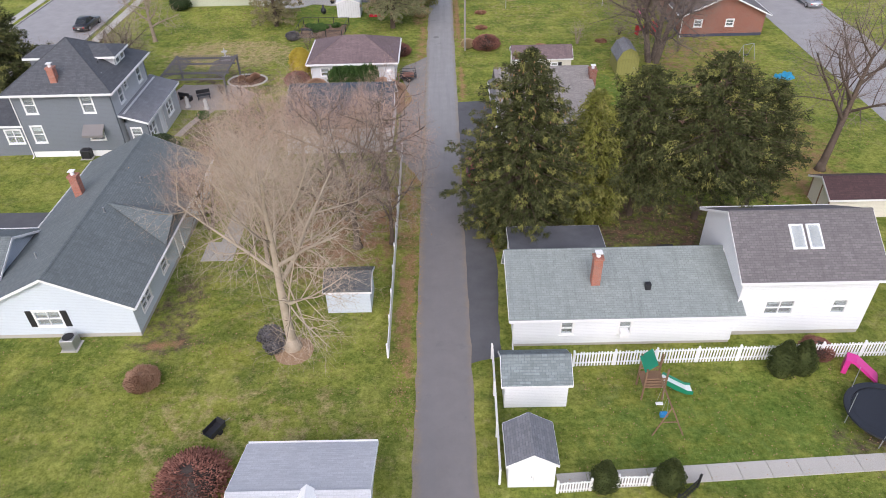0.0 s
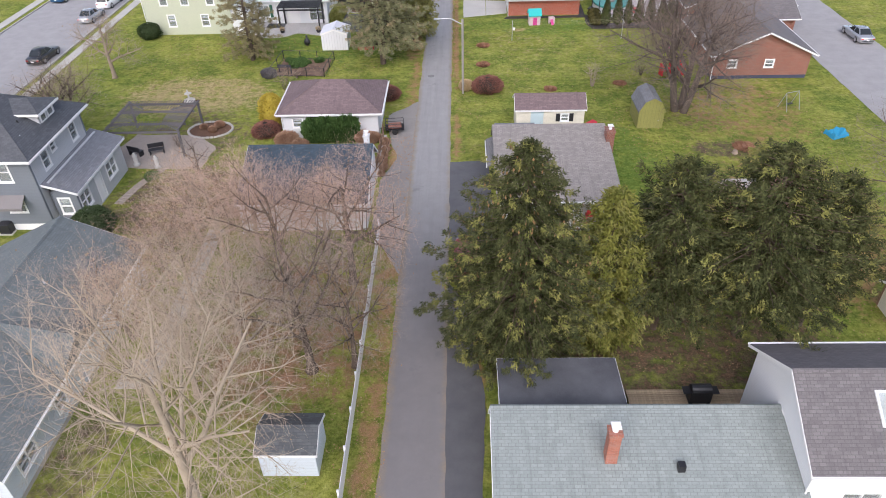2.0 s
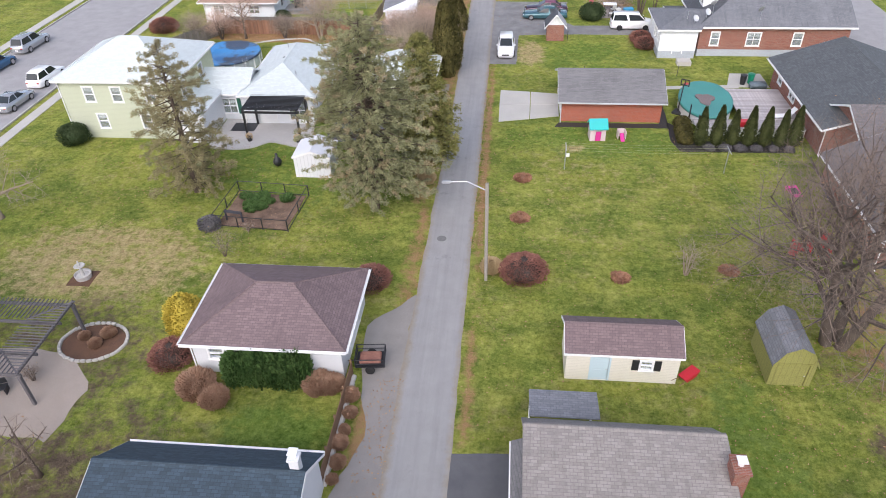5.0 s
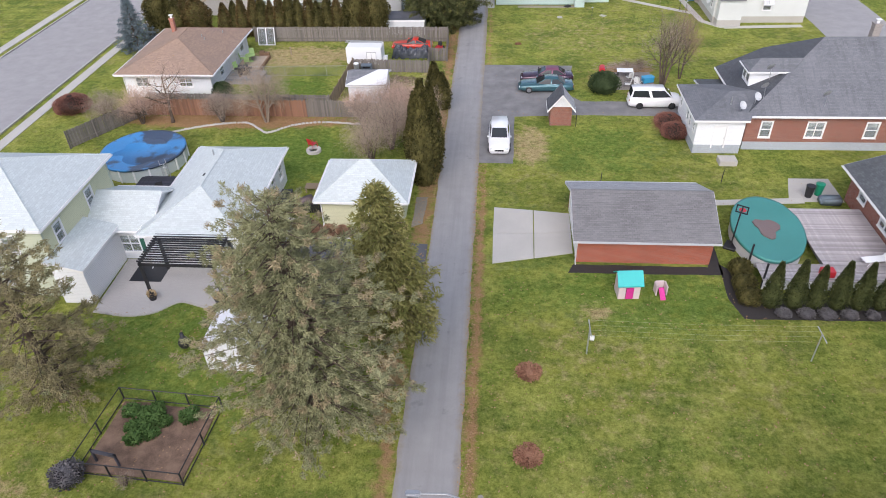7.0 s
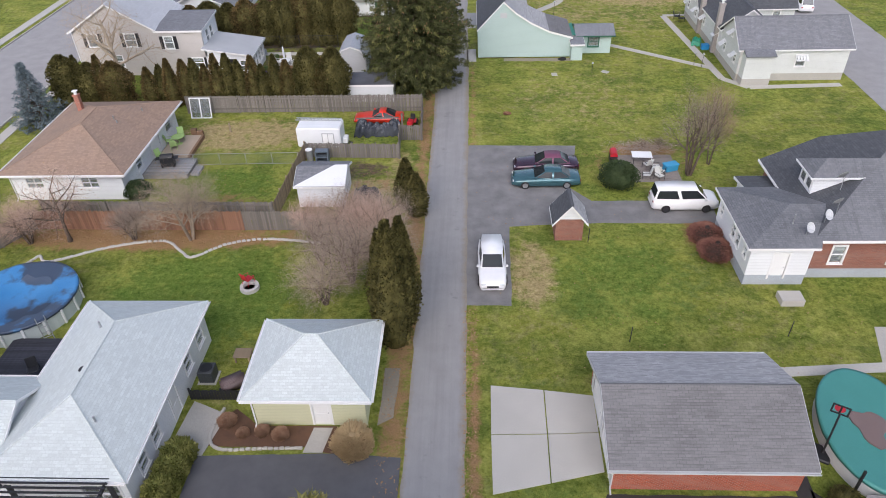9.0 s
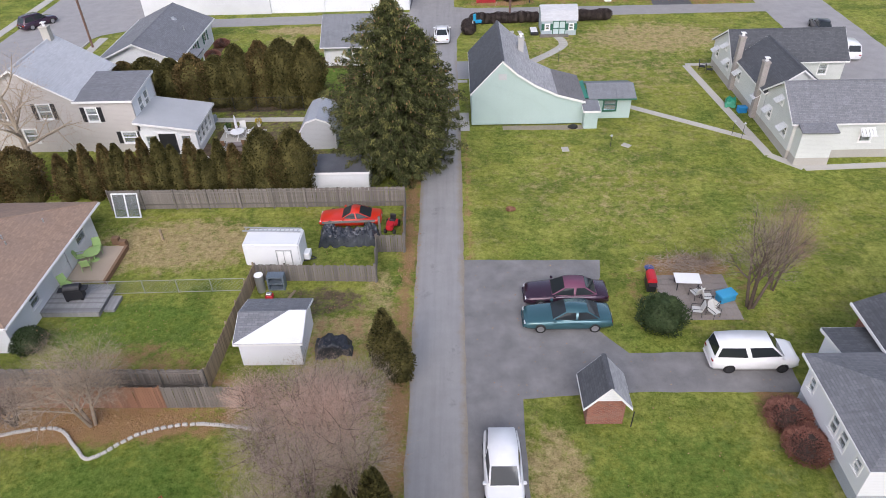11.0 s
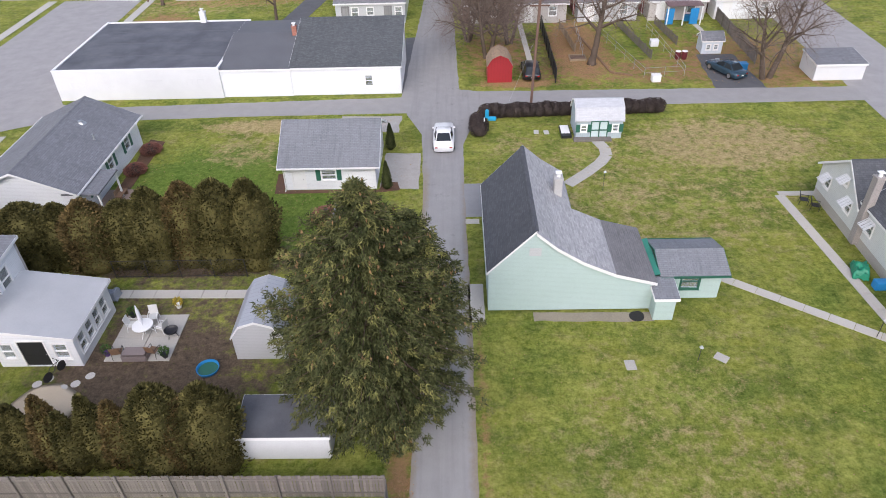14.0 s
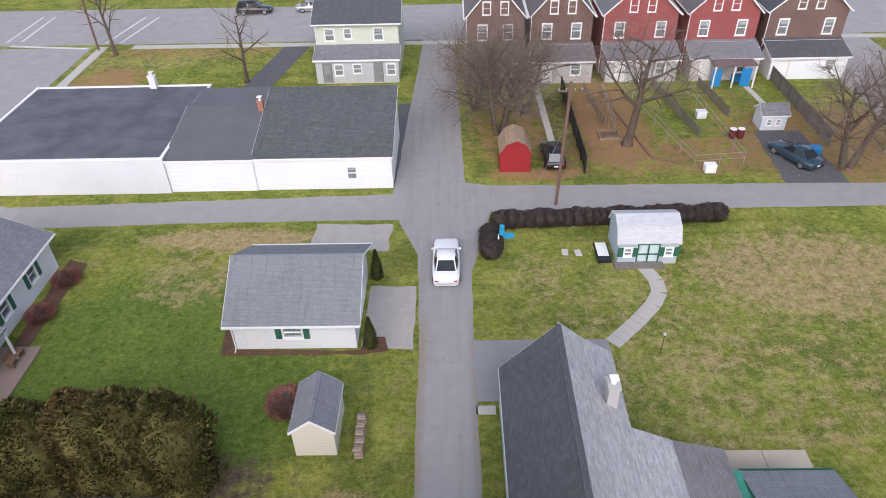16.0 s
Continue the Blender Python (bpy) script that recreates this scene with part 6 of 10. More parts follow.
h = house("garden_shed", 7.0, 12.9, 66.6, 69.2, 2.1, 2.9, "x", CREAM, PLUMROOF, "cream garden shed with brown roof", "shed", over=0.15, gutters=False, ops=[("S", 8.8, 0.05, 0.9, 1.8, "door"), ("S", 11.2, 1.0, 0.6, 0.6, "winshk")], leaf=mat("pale_blue_door", (0.5, 0.62, 0.66), vary=0.05))
house("garden_shed", 17.7, 19.9, 66.9, 70.0, 1.6, 2.75, "y", mat("olive_yellow_boards", (0.28, 0.27, 0.08), "batten", step=0.3), GREYROOF, "olive-yellow gambrel barn shed with grey roof", "shed", roof="gambrely", over=0.12, gutters=False, ops=[("S", 18.8, 0.05, 1.5, 1.6, "gdoor")], trim=bpy.data.materials["olive_yellow_boards"], leaf=bpy.data.materials["olive_yellow_boards"])
h = house("house", 27.2, 36.5, 77.3, 87.5, 2.6, 4.7, "y", BRICK, TAUPEROOF, "red brick ranch house with brown shingle roof", over=0.45, ops=[("S", 29, 1.2, 0.8, 0.7, "win"), ("S", 32.6, 1.2, 0.8, 0.7, "win")], found=(0.35, mat("navy_block", (0.05, 0.06, 0.1), vary=0.2)))
house("house_wing", 30, 39, 87.6, 96, 2.6, 4.5, "x", BRICK, TAUPEROOF, "red brick wing with brown shingle roof", over=0.4)
# north slope is paler, its shingle colour lifted further to offset weaker light
h = house("garage", 8.2, 16.9, 97.4, 104.0, 2.05, 3.5, "x", GARAGEBRICK, STREAKROOF, "red brick garage with worn grey roof", "garage", over=0.35, roofs={"N": BRIGHTWORNROOF}, trim=LIGHTGREY, walls={"W": STUCCO}, ops=[("W", 99.2, 0.05, 2.3, 1.95, "gdoor"), ("W", 102.2, 0.05, 2.3, 1.95, "gdoor")])
house("house", 28.6, 40, 92, 105.6, 2.7, 4.6, "y", BRICK, DARKROOF, "red brick ranch house with dark roof", over=0.6, ops=[("W", 97, 1.2, 1.0, 0.9, "win"), ("W", 100, 1.2, 1.4, 0.9, "win"), ("W", 103.5, 1.2, 1.0, 0.9, "win")])
def planes(name, quads, material, parent, c, label="", th=0.12):
    """Roof planes given in world places, one part each."""
    for q in quads:
        g = bmesh.new()
        slab(g, [(x - c[0], y - c[1], z) for x, y, z in q], th)
        part(name, g, material, parent, label)


c = (30.55, 117.7)
h = house("house", 23.1, 38, 113.1, 122.3, 3.1, 3.3, "x", BRICK, BUNGROOF, "red brick bungalow with dark steep roof", roof="hip", over=0.2, found=(0.75, BLOCK), gutters=False, ops=[("S", 24.7, 1.2, 0.8, 1.35, "win"), ("S", 28.6, 1.2, 1.3, 1.3, "win"), ("S", 33, 1.2, 0.9, 1.3, "win")])
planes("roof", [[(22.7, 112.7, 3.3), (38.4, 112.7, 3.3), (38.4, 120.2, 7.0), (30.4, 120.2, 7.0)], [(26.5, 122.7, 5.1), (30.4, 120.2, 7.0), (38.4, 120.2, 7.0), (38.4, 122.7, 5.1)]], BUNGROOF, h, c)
# west face in a darker grey than the south and north planes
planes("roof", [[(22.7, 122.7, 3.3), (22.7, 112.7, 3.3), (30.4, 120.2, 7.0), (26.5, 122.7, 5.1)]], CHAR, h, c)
g = bmesh.new()
prism(g, [(-7.4, 3.2), (7.4, 3.2), (7.4, 5.0), (-4.0, 5.0)], "y", 4.5, 4.6)
part("gable_wall", g, SIDING, h)
for x0, x1, y0, y1 in ((-7.85, 7.9, -5.08, -5.02), (-7.93, -7.87, -5.0, 5.05)):
    part("fascia", boxes((x0, x1, y0, y1, 3.1, 3.27)), WHITE, h)
chimney(h, 4.0, 2.9, 6.0, 7.9, 0.6, 0.6, mat("stone_stack", (0.3, 0.27, 0.25), vary=0.3))
d = part("dormer", boxes((23.9 - c[0], 27.0 - c[0], 117.05 - c[1], 118.95 - c[1], 3.7, 5.25)), SIDING, h, "white roof dormer with two windows")
planes("dormer_roof", [[(23.55, 116.75, 5.3), (27.0, 116.75, 5.3), (28.3, 118, 6.0), (24.8, 118, 6.0)], [(27.0, 119.25, 5.3), (23.55, 119.25, 5.3), (24.8, 118, 6.0), (28.3, 118, 6.0)], [(23.55, 119.25, 5.3), (23.55, 116.75, 5.3), (24.8, 118, 6.0)]], BUNGROOF, d, c, "", 0.08)
part("dormer_fascia", boxes((23.5 - c[0], 23.54 - c[0], 116.72 - c[1], 119.28 - c[1], 5.16, 5.29)), WHITE, d)
part("dormer_fascia", boxes((23.54 - c[0], 26.9 - c[0], 116.7 - c[1], 116.74 - c[1], 5.16, 5.29)), WHITE, d)
for k in (117.5, 118.4):
    part("dormer_window", boxes((23.86 - c[0], 23.9 - c[0], k - 0.36 - c[1], k + 0.36 - c[1], 4.1, 5.15)), WHITE, d)
    part("dormer_pane", boxes((23.85 - c[0], 23.86 - c[0], k - 0.26 - c[1], k + 0.26 - c[1], 4.2, 5.05)), GLASS, d)
ac = (20.85, 115.55)
h = house("house_addition", 18.95, 22.75, 112.4, 118.7, 3.0, 3.1, "x", SIDING, BUNGROOF, "white addition with dark hip roof", "addition", roof="hip", over=0.15, found=(0.8, BLOCK), gutters=False, ops=[("S", 20.9, 0.5, 0.9, 2.0, "door"), ("W", 113.2, 1.7, 0.5, 0.7, "win"), ("W", 114.6, 1.5, 0.6, 1.1, "win"), ("W", 115.5, 1.5, 0.6, 1.1, "win"), ("W", 118, 1.6, 0.5, 0.8, "win")])
planes("roof", [[(18.6, 112.05, 3.18), (22.95, 112.05, 3.18), (24.3, 115.55, 4.1), (22.05, 115.55, 4.1)], [(22.95, 119.05, 3.18), (18.6, 119.05, 3.18), (22.05, 115.55, 4.1), (24.3, 115.55, 4.1)], [(18.6, 119.05, 3.18), (18.6, 112.05, 3.18), (22.05, 115.55, 4.1)]], BUNGROOF, h, ac)
for x0, x1, y0, y1 in ((18.55, 22.95, 112.0, 112.04), (18.55, 18.59, 112.04, 119.1)):
    part("fascia", boxes((x0 - ac[0], x1 - ac[0], y0 - ac[1], y1 - ac[1], 3.0, 3.16)), WHITE, h)
roof_vent(h, 0.9, -1.6, 3.7, 0.04, 0.7)
house("house_addition", 20.9, 23.0, 119.15, 121.2, 2.5, 2.9, "x", SIDING, CHAR, "small rear entry with dark lean-to roof", "addition", roof="shedN", over=0.25, gutters=False)
for x, y, z in ((22.3, 113.1, 3.5), (23.6, 113.9, 3.9)):
    o = thing("satellite_dish", x, y, z, "grey satellite dish on the roof", "satellite dish", 30)
    g = bmesh.new()
    tube(g, (0, 0, -0.1), (0, 0, 0.45), 0.025, 0.025, 6)
    part("mast", g, METAL, o)
    part("dish", lathe([(0.02, 0.0), (0.2, 0.04), (0.34, 0.12), (0.345, 0.13), (0.2, 0.055), (0.02, 0.015)], 18), LIGHTGREY, o, "", pose(0, -0.05, 0.5, 55, 0, 0))
    g = bmesh.new()
    tube(g, (0, -0.05, 0.4), (0, -0.45, 0.5), 0.015, 0.015, 5)
    part("feed_arm", g, METAL, o)
# east roof slope in a paler grey than the west one
house("kiosk", 7.5, 9.4, 117.2, 119.0, 1.8, 2.95, "y", BRICK, CHAR, "small brick well house with steep dark roof", "well house", over=0.28, gutters=False, gable=SIDING, roofs={"E": BRIGHTWORNROOF})
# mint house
# east slope colour also carries brightness that side lacks; west slope stays dark
h = house("house", 2.4, 7.8, 151.0, 160.8, 3.1, 6.0, "y", MINT, CHAR, "mint green house with steep grey roof", over=0.12, gutters=False, found=(0.12, CONCRETE), ridge_at=5.1, roofs={"E": BRIGHTWORNROOF})
mc = (5.1, 155.9)
SWEEP = [(5.1, 6.14), (6.4, 5.0), (8.0, 3.95), (10.0, 3.0), (12.55, 2.3)]
for i, ((xa, za), (xb, zb)) in enumerate(zip(SWEEP, SWEEP[1:])):
    y1 = 161.1 if i < 2 else 156.4
    planes("roof", [[(xa, 150.7, za), (xb, 150.7, zb), (xb, y1, zb), (xa, y1, za)]], (BRIGHTWORNROOF, BRIGHTWORNROOF, BRIGHTWORNROOF, STREAKROOF)[i], h, mc)
    planes("rake_board", [[(xa, 150.66, za - 0.02), (xb, 150.66, zb - 0.02), (xb, 150.695, zb - 0.02), (xa, 150.695, za - 0.02)]], WHITE, h, mc, "", 0.2)
g = bmesh.new()
prism(g, [(-2.7, 0.12), (7.3, 0.12), (7.3, 2.15), (4.9, 2.85), (2.9, 3.8), (1.3, 4.85), (0.0, 5.98), (-2.7, 3.08)], "y", -5.075, -5.06)
part("gable_wall", g, MINT, h)
part("wall", boxes((2.5, 2.7, 0.2, 4.9, 3.0, 3.95)), MINT, h)
part("gable_vent", boxes((-0.35, 0.35, -5.11, -5.08, 4.4, 4.95)), LIGHTGREY, h, "mint gable vent")
chimney(h, 2.1, 1.6, 3.2, 5.6, 0.5, 0.7, mat("pale_stack", (0.45, 0.44, 0.42), vary=0.1), "pale grey chimney with white cap")
house("house_wing", 7.9, 12.4, 151.0, 156.2, 2.1, 2.3, "y", MINT, LIGHTROOF, "low mint green wing with grey lean-to roof", roof="shedE", over=0.02, gutters=False)
house("house_addition", 13.3, 16.9, 151.9, 155.0, 2.1, 2.6, "x", MINT, LIGHTROOF, "low mint green addition with grey roof", "addition", over=0.35, ops=[("S", 15.0, 0.8, 1.1, 1.1, "win")], trim=GREENTRIM, blinds=False)
g = bmesh.new()
slab(g, [(12.5, 151.6, 2.14), (12.95, 151.6, 2.26), (12.95, 155.3, 2.26), (12.5, 155.3, 2.14)], 0.05)
solid("roof_valley", g, mat("teal_green_membrane", (0.04, 0.24, 0.17), vary=0.15, rough=0.5), pose(0, 0, 0), "teal green roofing strip between two roofs", "roofing")
house("utility_shed", 12.4, 13.6, 149.9, 151.4, 1.7, 1.95, "x", MINT, LIGHTROOF, "small mint green lean-to box", "shed", roof="shedS", over=0.15)
# white gabled house to the east
STACK = mat("mottled_stone_stack", (0.36, 0.33, 0.31), vary=0.4, stain=0.5, grain=5, bump=0.4)
OFFWHITE = mat("off_white_siding", (0.66, 0.68, 0.66), "siding", vary=0.06, stain=0.3, rough=0.6)
AWN = lambda a, b: [("W", a + 1.3, 1.5, 0.7, 0.9, "winaw"), ("W", b - 1.3, 1.5, 0.7, 0.9, "winaw")]
h = house("house", 28.0, 38.5, 144.0, 149.9, 3.4, 5.4, "x", OFFWHITE, GREYROOF, "off-white house end with striped awnings and grey gable roof", over=0.3, found=(0.75, CONCRETE), gutters=False, ops=[*AWN(144.0, 149.9), ("W", 147.0, 3.5, 0.5, 0.6, "winaw"), ("S", 29.6, 1.5, 0.9, 1.1, "winaw"), ("S", 34.0, 1.5, 0.9, 1.1, "winaw")])
g = bmesh.new()
slab(g, [(-5.1, -4.3, 3.05), (-2.2, -4.3, 3.05), (-2.2, -2.9, 3.45), (-5.1, -2.9, 3.45)], 0.1)
part("porch_roof", g, GREYROOF, h, "small grey roof over the south entry")
part("entry_wall", boxes((-5.0, -2.3, -4.1, -2.98, 0.7, 3.0)), OFFWHITE, h)
part("entry_base", boxes((-5.02, -2.28, -4.12, -2.97, -0.05, 0.7)), CONCRETE, h)
h = house("house", 28.0, 33.2, 150.0, 157.7, 3.2, 5.1, "y", OFFWHITE, CHAR, "off-white middle house with dark roof along the walk", over=0.25, found=(0.75, CONCRETE), gutters=False, ridge_at=30.6, ops=AWN(150.0, 157.7))
chimney(h, -2.75, -2.6, 0.2, 5.35, 0.5, 0.55, STACK, "mottled pale stone chimney with white cap")
chimney(h, -2.75, 3.4, 0.2, 5.35, 0.5, 0.55, STACK, "mottled pale stone chimney with white cap")
house("house", 27.8, 38.5, 157.8, 163.6, 2.8, 4.9, "x", OFFWHITE, CHAR, "off-white house end with striped awnings and dark gable roof", over=0.25, found=(0.75, CONCRETE), gutters=False, ridge_at=160.2, ops=[*AWN(157.8, 163.6), ("W", 160.2, 3.0, 0.5, 0.6, "winaw"), ("S", 36.5, 1.3, 0.8, 1.0, "win")])
h = house("garden_shed", 11.1, 15.1, 173.2, 176.3, 1.75, 3.0, "x", mat("blue_grey_siding_boards", (0.42, 0.49, 0.52), "batten", vary=0.08, step=0.2), GHOSTROOF, "blue-grey gambrel garden shed with green doors", "shed", roof="gambrelx", over=0.12, gutters=False, ops=[("S", 13.1, 0.1, 1.4, 1.6, "gdoor"), ("S", 11.75, 0.7, 0.45, 0.6, "winsh"), ("S", 14.5, 0.7, 0.45, 0.6, "winsh")], leaf=mat("pale_green_door", (0.55, 0.66, 0.66), vary=0.05))
for k in (-0.72, 0.0, 0.72):
    part("door_stile", boxes((k - 0.05, k + 0.05, -1.62, -1.585, 0.1, 1.72)), GREENTRIM, h, "dark green door framing")
for k in (0.12, 0.85, 1.68):
    part("door_rail", boxes((-0.77, 0.77, -1.625, -1.59, k - 0.05, k + 0.05)), GREENTRIM, h, "dark green door framing")
house("garden_shed", 3.9, 6.4, 185.6, 188.4, 1.7, 2.8, "y", REDPAINT, mat("tan_shingles", (0.33, 0.24, 0.16), "shingle"), "red gambrel barn shed with tan roof", "shed", roof="gambrely", over=0.12, gutters=False, trim=REDPAINT)
# row houses
for i, (a, b, wm, rm) in enumerate(((1.6, 7.4, BROWNBRICK, TAUPEROOF), (8.2, 14.4, BROWNBRICK, TAUPEROOF), (15.6, 23.0, REDBRICK, GREYROOF), (24.2, 31.2, REDBRICK, TAUPEROOF), (32.2, 40.0, BROWNBRICK, CHAR))):
    house("row_house", a, b, 206.0, 213.6, 6.2, 9.6, "y", wm, rm, ("brown" if wm is BROWNBRICK else "red") + " brick gabled row house seen from behind", over=0.25, ops=[
        ("S", a + 1.6, 3.7, 0.9, 1.5, "win"), ("S", b - 1.6, 3.7, 0.9, 1.5, "win"), ("S", (a + b) / 2 - 0.9, 6.3, 0.7, 1.2, "win"), ("S", (a + b) / 2 + 0.9, 6.3, 0.7, 1.2, "win")], trim=WHITE)
    house("rear_addition", a + 0.1, b - 0.1, 203.2, 205.8, 2.3, 3.2, "x", (BROWNBRICK, WARMGREY, LIGHTGREY, WARMGREY, SIDING)[i], (TAUPEROOF, TAUPEROOF, GREYROOF, GREYROOF, CHAR)[i], ("brown brick", "grey", "light grey", "grey", "white")[i] + " rear addition of a row house", "addition", roof="shedS", over=0.25, ops=[
        ("S", a + 1.5, 0.1, 0.9, 2.0, "door"), ("S", b - 1.8, 0.9, 0.9, 1.1, "win")])

# ---- trees ----
bare_tree(-9.2, 28.6, 16.5, 0.36, "tall bare oak with pale grey trunk", 3, twig=TWIG, spread=0.42, counts=(10, 9, 9, 9), lift=0.13, leafy=0.03, trunk=0.62, clear=0.3, bark=leafmat("pale_grey_bark", (0.33, 0.27, 0.2), (0.47, 0.4, 0.31), 0.95), wide=0.85)
bare_tree(-6.3, 38.3, 11.5, 0.24, "bare tree with tan twigs", 5, counts=(9, 8, 8, 8), bark=DARKBARK, leafy=0.03, twig=GREYTWIG, lift=0.1)
bare_tree(-12.2, 36.5, 9.5, 0.16, "slender bare tree with tan twigs", 7, counts=(9, 8, 8, 8), leafy=0.03, lift=0.1)
bare_tree(-9.0, 45.8, 11, 0.22, "bare tree with pinkish twigs", 8, counts=(9, 8, 8, 8), bark=DARKBARK, twig=PINKTWIG, leafy=0.1, spread=0.5, lift=0.1)
bare_tree(-4.9, 46.0, 10.5, 0.22, "dark bare tree with pinkish twig tips reaching over the lane", 9, counts=(9, 8, 8, 8), bark=DARKBARK, twig=PINKTWIG, leafy=0.08, spread=0.6, lift=0.04)
bare_tree(-13.5, 47.5, 9.5, 0.2, "bare tree with pinkish twigs", 10, counts=(9, 8, 8, 7), twig=PINKTWIG, leafy=0.06, spread=0.5)
bare_tree(-13.5, 41.5, 9, 0.16, "bare tree with tan twigs", 16, counts=(9, 8, 8, 7), leafy=0.06, spread=0.5)
bare_tree(-17.4, 41.0, 6.5, 0.13, "small ornamental tree with reddish bare twigs", 11, counts=(8, 8, 6, 5), bark=DARKBARK, twig=PINKTWIG, leafy=0.15, stems=3, spread=0.5)
bare_tree(-17.0, 46.5, 6.5, 0.13, "small ornamental tree with reddish bare twigs", 12, counts=(8, 8, 6, 5), bark=DARKBARK, twig=PINKTWIG, leafy=0.15, stems=3, spread=0.5)
bare_tree(-10.5, 40.0, 9.5, 0.17, "bare tree with tan twigs in a dense grove", 116, counts=(9, 8, 8, 7), leafy=0.06, spread=0.5, twig=TWIG)
bare_tree(-3.9, 38.6, 9, 0.15, "slender dark bare tree in a dense grove", 117, counts=(9, 8, 8, 7), leafy=0.03, spread=0.4, bark=DARKBARK, twig=GREYTWIG)
bare_tree(-11.5, 48.6, 8.5, 0.15, "bare tree with pinkish twigs beside the garage", 118, counts=(9, 8, 8, 7), leafy=0.1, spread=0.5, twig=PINKTWIG)
bare_tree(-7.0, 49.0, 7.5, 0.14, "bare tree with pinkish twigs beside the garage", 119, counts=(9, 8, 8, 7), leafy=0.1, spread=0.55, twig=PINKTWIG)
bare_tree(-16.2, 50.5, 7.5, 0.15, "bare tree with tan twigs beside the walk", 120, counts=(9, 8, 8, 7), leafy=0.06, spread=0.55)
bare_tree(-18.6, 58.6, 4.6, 0.12, "low twisted bare fruit tree", 13, spread=0.7, counts=(7, 6, 5, 3), bark=DARKBARK, twig=GREYTWIG, trunk=0.5, lift=0.02)
bare_tree(-32.5, 66, 8, 0.18, "bare grey garden tree behind the house", 14, counts=(8, 8, 6, 5), bark=DARKBARK, twig=GREYTWIG, stems=3)
bare_tree(-34.2, 79.8, 7.5, 0.2, "spreading bare garden tree", 15, spread=0.6, counts=(8, 8, 6, 5), twig=GREYTWIG, leafy=0.1)
bare_tree(30.0, 47.4, 15, 0.3, "tall leaning bare tree with dark trunk", 17, lean=0.12, spread=0.42, counts=(10, 8, 7, 5), bark=DARKBARK, twig=DUNTWIG, lift=0.12)
bare_tree(22.3, 70.3, 15.5, 0.34, "large forked bare maple with dark trunk", 18, stems=3, spread=0.45, counts=(10, 8, 8, 6), clear=0.24, trunk=0.58, bark=leafmat("grey_maple_bark", (0.085, 0.068, 0.058), (0.16, 0.13, 0.11)), twig=DUNTWIG, lift=0.1, wide=1.0)
bare_tree(15.2, 76, 3.2, 0.05, "small bare shrub on the lawn", 19, stems=4, counts=(6, 5, 4), twig=GREYTWIG, category="shrub")
bare_tree(19.0, 126.0, 8.5, 0.15, "bare upright tree with reddish twigs", 20, stems=4, spread=0.3, counts=(7, 7, 6, 4), bark=DARKBARK, twig=GREYTWIG, lift=0.12, wide=0.7)
bare_tree(21.0, 127.6, 8, 0.1, "bare upright tree with fine reddish twigs", 26, stems=3, spread=0.25, counts=(8, 7, 6, 4), bark=DARKBARK, twig=REDTWIG, lift=0.14, wide=0.6)
bare_tree(-27.5, 117.3, 6.2, 0.13, "bare ornamental tree beside the board fence", 21, spread=0.6, counts=(9, 8, 8, 6), twig=PINKTWIG, bark=DARKBARK)
bare_tree(-18.6, 117.5, 6.5, 0.1, "bare feathery tree beside the board fence", 22, stems=4, spread=0.4, counts=(8, 8, 7, 5), twig=TWIG)
bare_tree(-34.2, 143.6, 11.5, 0.3, "large bare pale-barked tree beside the grey house", 23, spread=0.55, counts=(9, 8, 6, 5), bark=bpy.data.materials["pale_grey_bark"], twig=TWIG)
bare_tree(15.3, 190.0, 13, 0.34, "leaning bare tree in a leafy yard", 24, lean=0.1, spread=0.5, counts=(10, 8, 6, 6), bark=DARKBARK, twig=DUNTWIG)
bare_tree(4.2, 192.4, 12, 0.24, "thicket of bare dark trees behind the red shed", 25, stems=4, spread=0.45, counts=(10, 8, 7, 6), bark=DARKBARK, twig=DUNTWIG)
bare_tree(6.8, 196.5, 11, 0.2, "bare dark tree in a back yard", 27, stems=3, spread=0.45, counts=(8, 7, 6, 5), bark=DARKBARK, twig=DUNTWIG)
bare_tree(2.2, 197.5, 10.5, 0.18, "bare dark tree in a back yard", 28, stems=3, spread=0.45, counts=(8, 7, 6, 5), bark=DARKBARK, twig=DUNTWIG)
bare_tree(32.2, 185.4, 11.5, 0.28, "bare grey tree in a back yard", 29, bark=DARKBARK, stems=2, spread=0.5, counts=(9, 8, 7, 6), twig=DUNTWIG)
bare_tree(-21.8, 205, 11, 0.2, "bare tree beside the far street", 30, counts=(7, 5, 4, 3), bark=DARKBARK, twig=GREYTWIG)
bare_tree(-39.2, 213.5, 11, 0.2, "bare tree beside the far street", 31, counts=(7, 5, 4, 3), bark=DARKBARK, twig=GREYTWIG)
bare_tree(-36.5, 64.5, 7, 0.16, "bare grey garden tree behind the house", 32, counts=(8, 8, 6, 5), bark=DARKBARK, twig=GREYTWIG, stems=2)
bare_tree(-28.5, 28.4, 3.9, 0.07, "small white-barked bare tree", 33, counts=(6, 5, 4), bark=mat("white_bark", (0.55, 0.52, 0.48)), twig=GREYTWIG, category="tree", spread=0.6)
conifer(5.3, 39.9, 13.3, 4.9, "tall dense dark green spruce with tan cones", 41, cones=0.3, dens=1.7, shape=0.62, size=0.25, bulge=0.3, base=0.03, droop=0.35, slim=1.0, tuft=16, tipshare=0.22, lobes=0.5)
